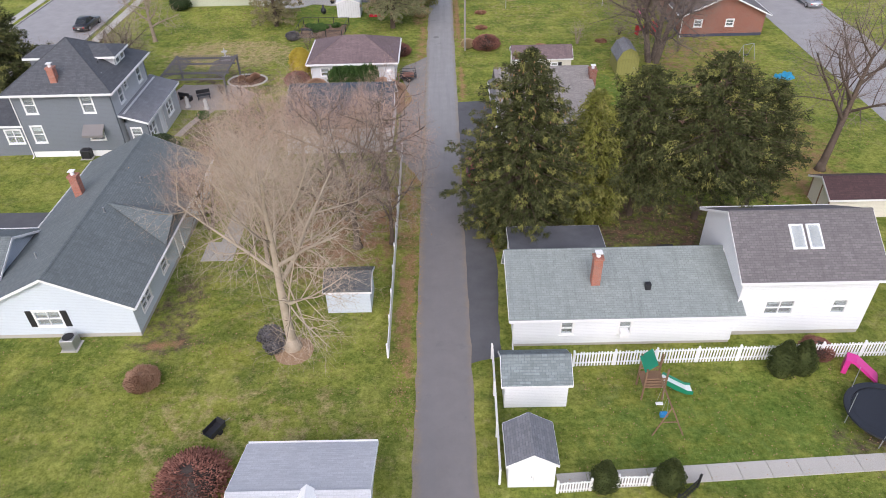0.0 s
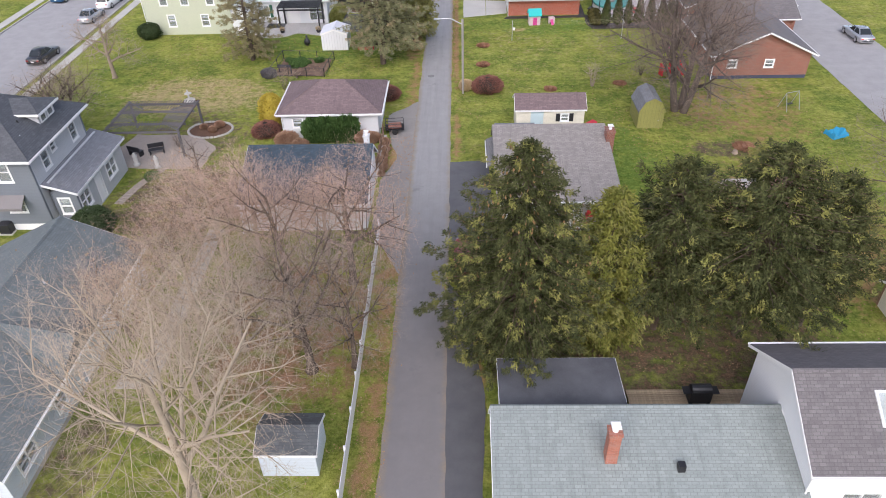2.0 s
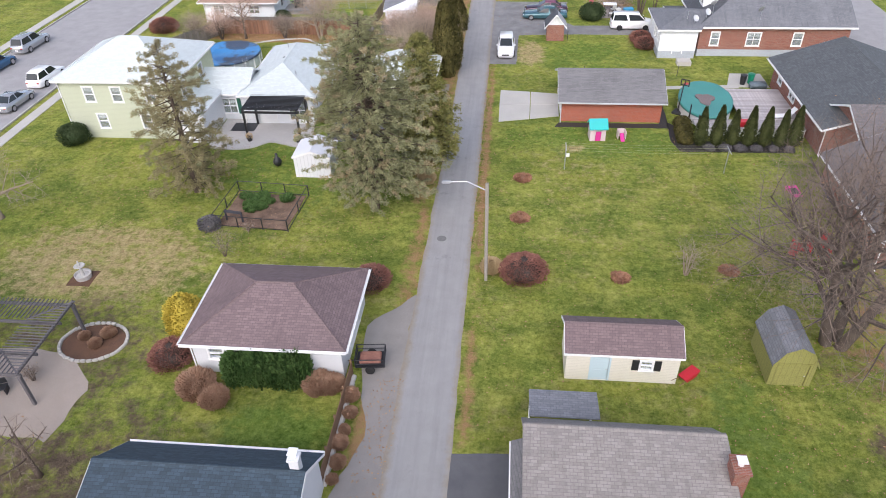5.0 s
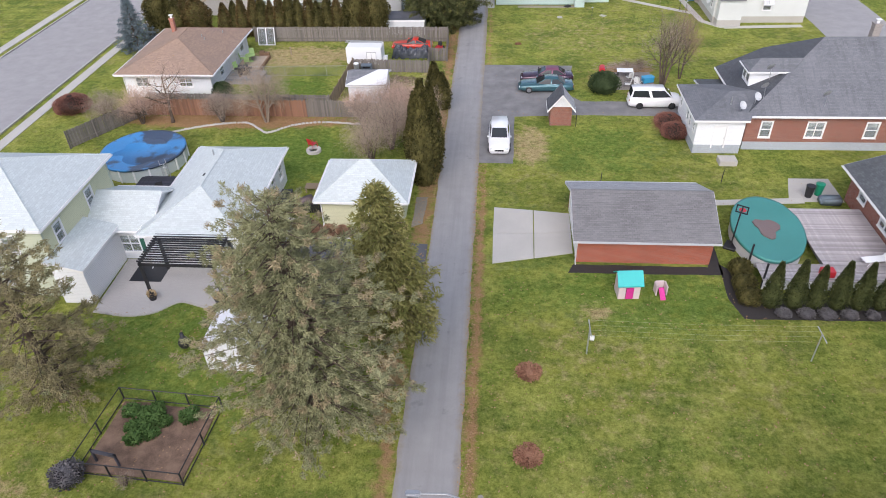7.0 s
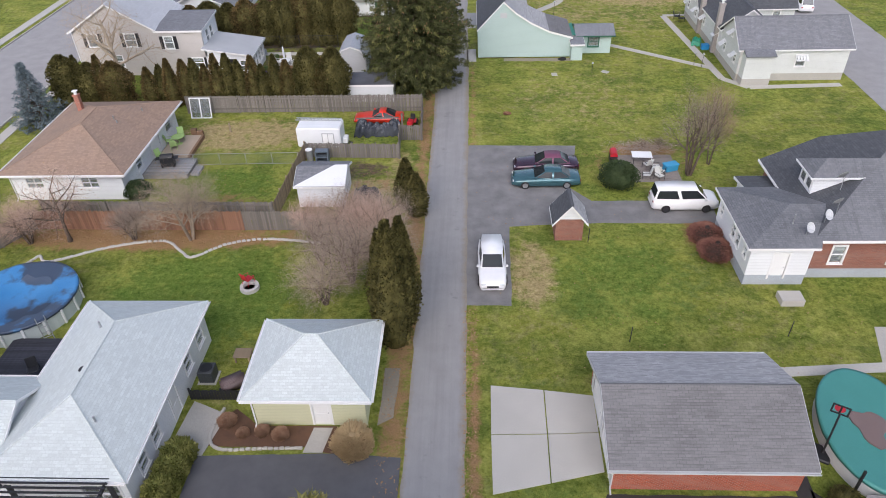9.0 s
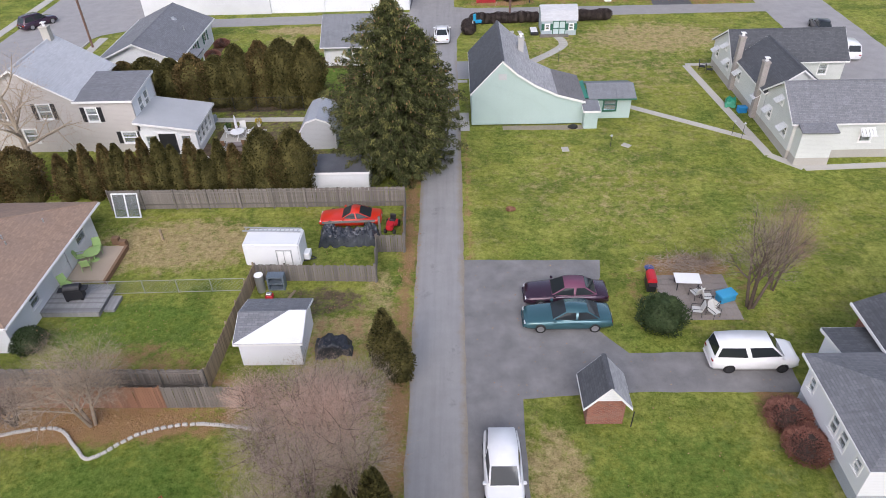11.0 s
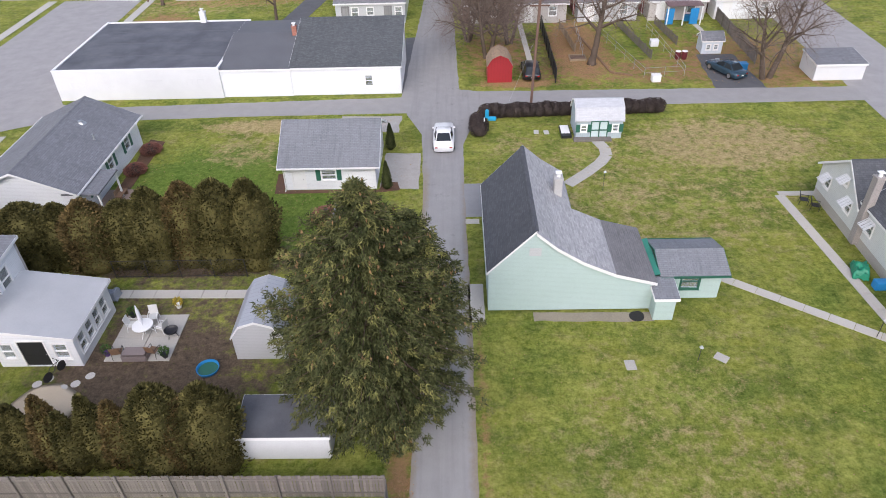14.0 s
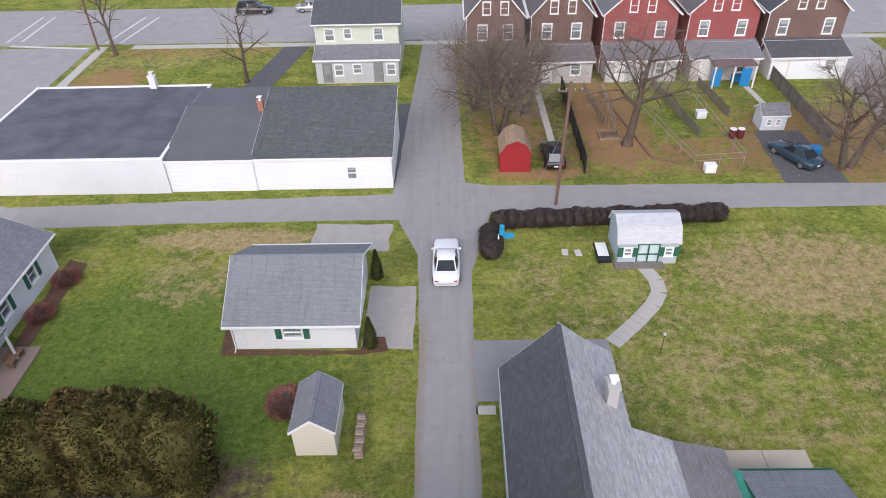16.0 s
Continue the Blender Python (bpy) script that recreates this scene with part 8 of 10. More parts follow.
tc = nt.nodes.new("ShaderNodeTexCoord")
murk = ramp(nt, noise_node(nt, tc.outputs["Object"], 0.42, 5, 0.55), 0.5, 0.58)
nt.links.new(mix(nt, maths(nt, "MULTIPLY", murk, 0.85), was, (0.045, 0.04, 0.045)), bsdf.inputs["Base Color"])
TEALCOVER = mat("teal_pool_cover", (0.06, 0.25, 0.22), vary=0.1, rough=0.5, stain=0.3)
STONE = mat("pale_edging_stone", (0.5, 0.48, 0.45), vary=0.2, stain=0.3, rough=0.9)
PAVER = mat("grey_brown_paver", (0.27, 0.235, 0.21), vary=0.2, stain=0.4, rough=0.9)

# play tower with swing beam and slide
o = thing("swing_set", 10.7, 24.7, 0, "wooden playset with green canopy, slide and swings", "swing set")
o.scale = (0.78, 0.9, 0.8)
for sx in (-0.7, 0.7):
    for sy in (-0.6, 0.6):
        part("post", boxes((sx - 0.05, sx + 0.05, sy - 0.05, sy + 0.05, -0.1, 2.9)), WOOD, o)
part("platform", boxes((-0.75, 0.75, -0.65, 0.65, 1.2, 1.28)), WOOD, o)
for z in (1.5, 1.75, 2.0):
    for y in (-0.66, 0.62):
        part("rail", boxes((-0.75, 0.75, y, y + 0.04, z, z + 0.12)), WOOD, o)
g = bmesh.new()
slab(g, [(-0.85, -0.65, 2.7), (-0.1, -0.65, 3.4), (-0.1, 0.65, 3.4), (-0.85, 0.65, 2.7)], 0.03)
part("canopy", g, GREENP, o, "green plastic canopy")
g = bmesh.new()
prism(g, [(0.75, 1.25), (0.85, 1.32), (1.7, 0.75), (2.5, 0.25), (2.9, 0.2), (2.9, 0.12), (2.45, 0.15), (1.65, 0.6)], "y", -0.3, 0.3)
sl = part("slide", g, WHITE, o, "white slide with green sides")
for y in (-0.36, 0.3):
    g = bmesh.new()
    prism(g, [(0.75, 1.2), (0.85, 1.5), (1.7, 0.95), (2.5, 0.42), (2.9, 0.36), (2.9, 0.1), (2.45, 0.12), (1.65, 0.55)], "y", y, y + 0.06)
    part("side", g, GREENP, sl)
part("swing_beam", frame_bm([((0.2, -0.6, 2.3), (0.3, -2.9, 2.25))], 0.06), WOOD, o)
for a in ((-0.7, -3.2, 0), (1.3, -3.2, 0)):
    part("leg", frame_bm([((0.3, -2.9, 2.3), a)], 0.05), WOOD, o)
part("brace", frame_bm([((-0.2, -3.05, 1.1), (0.8, -3.05, 1.1))], 0.04), WOOD, o)
for y, m in ((-1.3, WHITE), (-2.2, BLUEP)):
    part("swing_seat", soft_box(0.0, 0.5, y - 0.12, y + 0.12, 0.5, 0.56 if m is WHITE else 0.85, 0.03, 1), m, o)
    part("chain", frame_bm([((0.03, y, 0.55), (0.2, y, 2.25)), ((0.47, y, 0.55), (0.3, y, 2.25))], 0.012, 4), METAL, o)
# trampoline
o = thing("trampoline", 22.0, 22.4, 0, "round black trampoline with steel legs", "trampoline")
part("mat", lathe([(0.05, 0.78), (1.55, 0.79), (1.6, 0.77)], 28), TARPK, o)
part("pad", lathe([(1.6, 0.74), (1.62, 0.83), (1.95, 0.83), (1.97, 0.74)], 28), TARPK, o)
for i in range(6):
    a = i * 1.047
    part("leg", frame_bm([((1.85 * math.cos(a), 1.85 * math.sin(a), 0), (1.85 * math.cos(a), 1.85 * math.sin(a), 0.76))], 0.03), METAL, o)
    part("pole", frame_bm([((1.9 * math.cos(a), 1.9 * math.sin(a), 0.8), (1.95 * math.cos(a), 1.95 * math.sin(a), 2.3))], 0.02), METAL, o)
o = thing("toy_slide", 22.4, 25.7, 0, "hot pink plastic toy slide", "toy slide", 150)
g = bmesh.new()
prism(g, [(-1.0, 0.05), (-0.9, 0.2), (0.3, 1.0), (0.8, 1.0), (0.8, 0.9), (0.35, 0.85), (-0.85, 0.05)], "y", -0.35, 0.35)
part("chute", g, PINKP, o)
part("support", boxes((0.55, 0.8, -0.35, 0.35, 0, 0.9)), PINKP, o)
# dump cart
o = thing("garden_cart", -12.2, 22.5, 0, "black tipped garden dump cart on grass", "garden cart", 60)
o.scale = (0.75, 0.75, 0.75)
g = bmesh.new()
prism(g, [(-0.6, 0.25), (0.6, 0.35), (0.75, 0.75), (0.71, 0.75), (0.56, 0.4), (-0.57, 0.3), (-0.75, 0.6), (-0.8, 0.6)], "y", -0.4, 0.4)
part("tray", g, BLACK, o)
for y in (-0.42, 0.39):
    part("side", boxes((-0.65, 0.65, y, y + 0.03, 0.3, 0.7)), BLACK, o)
    part("wheel", lathe([(0.05, -0.05), (0.2, -0.05), (0.22, 0), (0.2, 0.05), (0.05, 0.05)], 14), RUBBER, o, "", pose(0.1, y, 0.22, 90))
part("handle", frame_bm([((0.6, 0, 0.3), (1.4, 0, 0.1))], 0.02), METAL, o)


def cooling_unit(x, y, s=0.8, material=METAL):
    o = thing("condenser_unit", x, y, 0, "outdoor cooling condenser unit beside the house wall", "condenser")
    part("case", soft_box(-s / 2, s / 2, -s / 2, s / 2, 0.05, s, 0.03, 1), material, o)
    part("fan_guard", lathe([(0.05, s + 0.0), (s * 0.4, s + 0.01), (s * 0.42, s + 0.03), (s * 0.38, s + 0.04)], 18), BLACK, o)
    part("pad", boxes((-s / 2 - 0.1, s / 2 + 0.1, -s / 2 - 0.1, s / 2 + 0.1, 0, 0.05)), CONCRETE, o)


cooling_unit(-22.4, 29.0), cooling_unit(-13.2, 104.2, 0.85, mat("dark_metal_case", (0.06, 0.065, 0.07), rough=0.5)), cooling_unit(-30.8, 52.0, 0.8, BLACK)
# deck and covered grill behind the long house
o = thing("timber_deck", 14.2, 35.8, 0, "weathered tan timber deck behind the house", "deck")
for i in range(11):
    part("plank", boxes((-3.45, 3.4, -0.77 + i * 0.14, -0.77 + i * 0.14 + 0.125, 0.3, 0.34)), TANWOOD, o)
part("joist", boxes((-3.35, 3.3, -0.75, 0.75, 0, 0.3)), WOOD, o)


def grill(x, y, z, rot=0, lid=None, label="covered black barbecue grill"):
    o = thing("barbecue_grill", x, y, z, label, "grill", rot)
    part("cart", boxes((-0.55, 0.55, -0.28, 0.28, 0.1, 0.8)), BLACK, o)
    g = lathe([(0.3, -0.5), (0.31, 0.0), (0.3, 0.5)], 14)
    bmesh.ops.transform(g, matrix=pose(0, 0, 0.85, 0, 90, 0), verts=g.verts[:])
    part("lid", g, lid or BLACK, o)
    for s in (-1, 1):
        part("shelf", boxes((min(s * 0.55, s * 0.9), max(s * 0.55, s * 0.9), -0.25, 0.25, 0.78, 0.82)), BLACK, o)
        part("wheel", lathe([(0.03, -0.03), (0.1, -0.03), (0.1, 0.03), (0.03, 0.03)], 10), RUBBER, o, "", pose(s * 0.45, -0.25, 0.1, 90))


grill(14.3, 35.8, 0.34), grill(21.3, 57.5, 0.03, 70), grill(13.3, 128.0, 0, 85, REDP, "red-lidded barbecue grill beside the patio"), grill(-23.6, 127.2, 0.42, 10)
h = house("garden_shed", 27.3, 32.0, 40.6, 43.6, 1.75, 2.5, "x", CREAM, mat("dark_maroon_shingles", (0.07, 0.035, 0.035), "shingle"), "cream timber-framed shed with dark maroon roof", "shed", over=0.25, gutters=False)
for k in (-1.4, 0.0, 1.4):
    part("timber", boxes((-2.38, -2.35, k - 0.06, k + 0.06, 0, 1.9)), WOOD, h)
# porch of the taupe-roofed house
o = thing("porch_slab", 9.0, 52.0, 0, "pale concrete porch slab along the house", "porch")
part("slab", soft_box(-3.9, 4.0, -0.5, 1.0, -0.05, 0.18, 0.02, 1), PALECON, o)
for x in (-3.7, -1.6, 0.8, 3.8):
    part("post", boxes((x - 0.06, x + 0.06, -0.25, -0.13, 0.18, 1.98)), WHITE, o)
for i, x in enumerate((5.6, 6.4, 8.6, 10.9)):
    o = thing("flower_pot", x, 51.75, 0.18, "terracotta flower pot with red flowers", "flower pot", 0, "porch pots")
    part("pot", lathe([(0.12, 0), (0.18, 0.3), (0.2, 0.3), (0.2, 0.34), (0.05, 0.33)], 12), mat("terracotta", (0.4, 0.14, 0.07)) if i == 0 else bpy.data.materials["terracotta"], o)
    part("plant", bush_meshes(140 + i, 0.4, 0.22, "round", 200, 0.08, REDLEAF)[1], None, o, "", pose(0, 0, 0.3))
for x in (9.7, 11.3):
    o = thing("porch_chair", x, 52.6, 0.18, "red metal porch chair", "chair", 180)
    part("seat", soft_box(-0.28, 0.28, -0.28, 0.28, 0.4, 0.46, 0.02, 1), REDP, o)
    part("backrest", soft_box(-0.28, 0.28, 0.24, 0.3, 0.46, 1.0, 0.02, 1), REDP, o)
    for sx in (-0.25, 0.25):
        for sy in (-0.25, 0.25):
            part("leg", boxes((sx - 0.02, sx + 0.02, sy - 0.02, sy + 0.02, 0, 0.4)), REDP, o)


def pergola(x0, x1, y0, y1, z, material, label, slats="x", n=14, hole=None, posts=True, w=0.05):
    """Posts, beams and open slats; hole leaves the middle open."""
    o = thing("pergola", (x0 + x1) / 2, (y0 + y1) / 2, 0, label, "pergola")
    X, Y = (x1 - x0) / 2, (y1 - y0) / 2
    for sx in (-X + 0.15, X - 0.15):
        for sy in (-Y + 0.15, Y - 0.15):
            part("post", boxes((sx - 0.08, sx + 0.08, sy - 0.08, sy + 0.08, 0, z)), material, o)
    for s in (-1, 1):
        part("beam", boxes((-X, X, s * (Y - 0.15) - 0.05, s * (Y - 0.15) + 0.05, z, z + 0.18)), material, o)
        part("beam", boxes((s * (X - 0.15) - 0.05, s * (X - 0.15) + 0.05, -Y, Y, z + 0.18, z + 0.34)), material, o)
        if hole:
            part("beam", boxes((-X, X, s * hole[1] - 0.05, s * hole[1] + 0.05, z, z + 0.18)), material, o)
    for i in range(n):
        f = -1 + 2 * (i + 0.5) / n
        if not hole:
            part("slat", boxes((-X, X, Y * f - w / 2, Y * f + w / 2, z + 0.34, z + 0.42)), material, o)
            continue
        lo_y, lo_x = max(hole[1], abs(f) * Y), max(hole[0], abs(f) * X)
        for s in (-1, 1):
            if Y - lo_y > 0.1:
                part("slat", boxes((X * f - w / 2, X * f + w / 2, min(s * lo_y, s * Y), max(s * lo_y, s * Y), z + 0.34, z + 0.39)), material, o)
            if X - lo_x > 0.1:
                part("slat", boxes((min(s * lo_x, s * X), max(s * lo_x, s * X), Y * f - w / 2, Y * f + w / 2, z + 0.34, z + 0.39)), material, o)
    if hole:
        for sx in (-1, 1):
            for sy in (-1, 1):
                g = bmesh.new()
                tube(g, (sx * hole[0], sy * hole[1], z + 0.3), (sx * X, sy * Y, z + 0.3), 0.05, 0.05, 6)
                part("hip_beam", g, material, o)
    return o


pergola(-27.6, -21.2, 62.7, 68.4, 2.2, mat("dark_weathered_timber", (0.13, 0.12, 0.125), vary=0.3), "weathered grey-brown pergola with open square middle", "y", 26, (1.2, 1.2), w=0.04)
pergola(-19.4, -14.4, 92.7, 95.8, 2.5, BLACK, "black pergola over a patio", "x", 13, w=0.07)
sheet("garden_patio", [(-26.5, 61), (-19.5, 60.5), (-19, 64), (-21, 66.5), (-27, 67), (-28, 63)], 0.012, mat("tan_gravel", (0.35, 0.295, 0.25), vary=0.35, grain=10), "tan gravel patio under the pergola", 0.3)
sheet("mulch_bed", [(-20.5 + 1.9 * math.cos(i * 0.5236), 67.6 + 1.5 * math.sin(i * 0.5236)) for i in range(12)], 0.03, MULCH, "round mulch bed with stone rim", 0.05)


def stone_line(pts, label, size=0.28, material=None, group="edging stones"):
    """A line of rounded stones set side by side."""
    o = thing("stone_edging", pts[0][0], pts[0][1], 0, label, "edging")
    g = soft_box(-size / 2, size / 2, -size * 0.32, size * 0.32, -0.04, size * 0.5, size * 0.14, 1)
    me = finish(g, "stone", material or STONE)
    k = 0
    for a, b in zip(pts, pts[1:]):
        a, b = Vector(a) - Vector(pts[0]), Vector(b) - Vector(pts[0])
        n = max(1, round((b - a).length / (size * 1.03)))
        for i in range(n):
            p = a.lerp(b, (i + 0.5) / n)
            part("stone", me, None, o, "", pose(p.x, p.y, 0.02 * math.sin(k * 1.9), 0, 0, math.degrees(math.atan2((b - a).y, (b - a).x)) + 6 * math.sin(k * 2.7)))
            k += 1


def smooth_line(pts, n=8):
    out = []
    for i in range(len(pts) - 1):
        p0, p1, p2, p3 = (Vector(pts[max(0, min(len(pts) - 1, j))]) for j in (i - 1, i, i + 1, i + 2))
        for k in range(n):
            t = k / n
            out.append(tuple(0.5 * ((2 * p1) + (p2 - p0) * t + (2 * p0 - 5 * p1 + 4 * p2 - p3) * t * t + (3 * p1 - p0 - 3 * p2 + p3) * t ** 3)))
    return out + [tuple(pts[-1])]


stone_line(smooth_line([(-29.6, 113.4), (-28.9, 115.4), (-27.8, 114.8), (-24.1, 116.5), (-20.6, 117.2), (-18.9, 116.0), (-17.8, 115.3), (-15.8, 116.8), (-13.0, 117.4), (-9.0, 116.9)]), "curving pale stone edging of a leafy bed")
stone_line([(-20.5 + 2.0 * math.cos(i * 0.3491), 67.6 + 1.6 * math.sin(i * 0.3491)) for i in range(19)], "ring of dark stones round a bed", 0.3, CONCRETE)
stone_line(smooth_line([(-11.7, 102.0), (-11.9, 100.2), (-11.2, 99.4), (-9, 99.45), (-7.0, 99.5)]), "brown stone edging of a mulch bed", 0.25, CONCRETE)
stone_line(smooth_line([(13.5, 53.2), (13.75, 55.0), (13.6, 57.0), (13.7, 58.6)]), "rough line of tan stones along the house wall", 0.3, PAVER)
stone_line([(-4.6, 59), (-4.5, 66)], "low tan stone edging beside the lane", 0.4, STONE)


def fountain(x, y, label):
    o = thing("garden_fountain", x, y, 0, label, "fountain")
    part("basin", lathe([(0.5, 0), (0.55, 0.35), (0.5, 0.35), (0.45, 0.2), (0.05, 0.2)], 18), STONE, o)
    part("column", lathe([(0.12, 0.15), (0.09, 0.8), (0.11, 0.9)], 12), STONE, o)
    part("bowl", lathe([(0.08, 0.85), (0.36, 1.0), (0.34, 1.02), (0.07, 0.95)], 16), STONE, o)
    part("finial", lathe([(0.05, 0.95), (0.08, 1.2), (0.03, 1.4)], 10), STONE, o)


fountain(-24.2, 73.4, "pale stone tiered garden fountain")
sheet("mulch_bed", [(-25, 72.5), (-23.4, 72.5), (-23.4, 74.1), (-25, 74.1)], 0.02, MULCH, "small square mulch bed", 0.1)


def bench(x, y, rot, label, material=WOOD, z=0.0):
    o = thing("garden_bench", x, y, z, label, "bench", rot)
    part("seat", soft_box(-0.65, 0.65, -0.25, 0.25, 0.4, 0.46, 0.02, 1), material, o)
    part("backrest", soft_box(-0.65, 0.65, 0.22, 0.27, 0.5, 0.9, 0.02, 1), material, o)
    for s in (-0.55, 0.55):
        part("leg", boxes((s - 0.04, s + 0.04, -0.22, 0.26, 0, 0.4)), material, o)


for x, y, hgt in ((-24.9, 61.4, 1.2), (-23.0, 61.0, 1.15)):
    solid("garden_statue", lathe([(0.28, 0), (0.28, 0.18), (0.16, 0.22), (0.2, hgt * 0.45), (0.15, hgt * 0.62), (0.22, hgt * 0.75), (0.1, hgt * 0.84), (0.12, hgt * 0.93), (0.03, hgt)], 14), STONE, pose(x, y, 0.012), "plain pale stone garden statue on gravel", "statue", smooth=True)
bush(IVYB, -22.8, 59.2, "small green shrub beside the gravel path", "shrub", "shrub", 0.55, 40)
for k, (x, y) in enumerate(((-21.2, 67.9), (-20.2, 67.3), (-19.8, 68.2))):
    bush(TANROUND, x, y, "dry tan perennial in a round bed", "perennial", "perennial_clump", 0.36 + 0.05 * k, k * 80, "dry perennials in the round bed")
strip_walk("walkway", [(-24.2, 55.5), (-23.6, 58.2), (-22.4, 61.0)], 0.7, "narrow tan garden path", bpy.data.materials["tan_gravel"], 0.5, 0.02)
bench(-23.9, 63.4, 20, "dark garden bench on the gravel patio", BLACK), bench(-25.6, 63.2, 160, "dark garden bench on the gravel patio", BLACK)
# utility trailer beside the lane
o = thing("utility_trailer", -3.7, 66.9, 0, "small black utility trailer with mesh sides", "trailer", 5)
part("bed", boxes((-0.8, 0.8, -0.6, 0.6, 0.4, 0.46)), BLACK, o)
for a, b in (((-0.8, -0.6), (0.8, -0.6)), ((0.8, -0.6), (0.8, 0.6)), ((0.8, 0.6), (-0.8, 0.6)), ((-0.8, 0.6), (-0.8, -0.6))):
    part("rail", frame_bm([((*a, z), (*b, z)) for z in (0.7, 1.0)] + [((*a, 0.45), (*a, 1.0))], 0.03), BLACK, o)
part("load", soft_box(-0.6, 0.6, -0.45, 0.45, 0.46, 0.7, 0.08, 1), REDLEAF, o)
for s in (-0.68, 0.68):
    part("wheel", lathe([(0.05, -0.07), (0.25, -0.07), (0.28, 0), (0.25, 0.07), (0.05, 0.07)], 14), RUBBER, o, "", pose(0, s, 0.28, 90))
part("hitch", frame_bm([((-0.8, 0, 0.42), (-1.5, 0, 0.35))], 0.03), BLACK, o)
# vegetable bed
sheet("garden_bed", [(-17.4, 79.8), (-12.1, 79.45), (-11.8, 83.9), (-17.1, 84.2)], 0.05, SOIL, "bare vegetable bed with brown soil", 0.12, 0.5, "structure", "garden bed")
VEG = bush_meshes(150, 0.35, 0.4, "round", 320, 0.16, IVY)
for i, (x, y) in enumerate(((-16.4, 83.5), (-15.7, 83.3), (-15.1, 83.7), (-15.3, 82.6), (-14.7, 82.1), (-15.4, 81.8), (-15.9, 82.5), (-13.1, 83.3), (-14.3, 82.9), (-14.9, 83.1))):
    bush(VEG, x, y, "low leafy green vegetable plant in soil", "plant", "vegetable_plant", 1 + 0.2 * math.sin(i * 3), i * 40, "vegetable plants")
bush(GREYROUND, -17.7, 79.3, "dry grey lavender clump by the rail", "shrub", "shrub", 1.3)
o = thing("garden_gate", -16.2, 80.3, 0, "dark timber gate bench in the vegetable bed", "gate", -10)
part("panel", boxes((-0.7, 0.7, -0.05, 0.05, 0.75, 0.95)), DARKDECK, o)
for s in (-0.65, 0.65):
    part("post", boxes((s - 0.05, s + 0.05, -0.05, 0.05, 0, 0.95)), DARKDECK, o)
o = thing("chiminea", -15.3, 88.4, 0, "small dark clay chiminea on the lawn", "chiminea")
part("bowl", lathe([(0.12, 0), (0.3, 0.2), (0.36, 0.45), (0.25, 0.7), (0.12, 0.8), (0.11, 1.15), (0.05, 1.15)], 14), BLACK, o, "", None, True)
house("garden_shed", -13.3, -10.4, 86.7, 89.4, 1.8, 2.3, "y", mat("white_sheet_metal", (0.7, 0.71, 0.73), "batten", step=0.3, vary=0.06, rough=0.45), TARPW, "white sheet-metal garden shed", "shed", over=0.08, gutters=False)
o = thing("red_garden_tools", -8.4, 86.9, 0, "low red rack of garden tools beside the shed", "tool rack")
part("rack", soft_box(-0.9, 0.9, -0.2, 0.2, 0, 0.3, 0.03, 1), REDP, o)
# patio with curved edge
cur = smooth_line([(-22.4, 91.2), (-20, 90.9), (-18.4, 91.3), (-17.2, 92.3), (-15.8, 92.0), (-14.2, 91.6), (-13.6, 93.5)], 6)
sheet("garden_patio", [*cur, (-14.0, 95.85), (-20.3, 95.85), (-20.4, 96.6), (-22.5, 96.6)], 0.05, mat("pale_patio_pavers", (0.5, 0.48, 0.45), "brick", vary=0.08, stain=0.25), "pale paved patio with curved edge", 0.02, 0.4)
stone_line(cur, "low dark edging along a curved patio", 0.2, CONCRETE)
solid("door_mat", soft_box(-1.1, 1.1, -0.8, 0.8, 0, 0.02, 0.01, 1), TARPK, pose(-20.3, 95.0, 0.052), "large black outdoor mat on the patio", "mat")
for x, y in ((-19.0, 92.5), (-14.7, 92.5)):
    o = thing("flower_pot", x, y, 0.05, "dark planter at a pergola post", "flower pot")
    part("pot", lathe([(0.2, 0), (0.28, 0.35), (0.3, 0.35), (0.05, 0.3)], 12), BLACK, o)
    part("plant", bush_meshes(160, 0.4, 0.25, "round", 160, 0.12, STRAW)[1], None, o, "", pose(0, 0, 0.25))
# round pool
o = thing("swimming_pool", -26.9, 109.9, 0, "round above-ground pool with blue winter cover", "pool")
part("wall", lathe([(3.4, 0), (3.4, 1.15), (3.34, 1.15), (3.34, 0.02)], 40), mat("pale_pool_wall", (0.55, 0.6, 0.58), vary=0.08, rough=0.5), o)
g = lathe([(0.05, 0.98), (1.2, 1.0), (2.4, 1.06), (3.3, 1.19), (3.5, 1.22), (3.52, 1.05)], 40)
for v in g.verts:
    v.co.z += 0.06 * noise.noise(v.co * 0.9)
part("cover", g, BLUECOVER, o, "blue tarpaulin with dark puddles", None, True)
um = finish(soft_box(-0.07, 0.07, -0.05, 0.05, 0, 1.1, 0.015, 1), "upright", WHITE)
for i in range(18):
    a = i * 0.349
    part("upright", um, None, o, "", pose(3.47 * math.cos(a), 3.47 * math.sin(a), 0, 0, 0, math.degrees(a) + 90))
o = thing("timber_deck", -23.2, 105.0, 0, "dark charcoal deck beside the pool", "deck")
for i in range(26):
    part("plank", boxes((-2.6, 2.2, -1.9 + i * 0.145, -1.9 + i * 0.145 + 0.13, 0.42, 0.46)), DARKDECK, o)
part("joist", boxes((-2.5, 2.1, -1.85, 1.8, 0, 0.42)), DARKDECK, o)
o = thing("heat_pump", -21.5, 105.4, 0.46, "white heat pump on the deck", "heat pump", 75)
part("case", soft_box(-0.45, 0.45, -0.2, 0.2, 0, 0.75, 0.03, 1), WHITE, o)
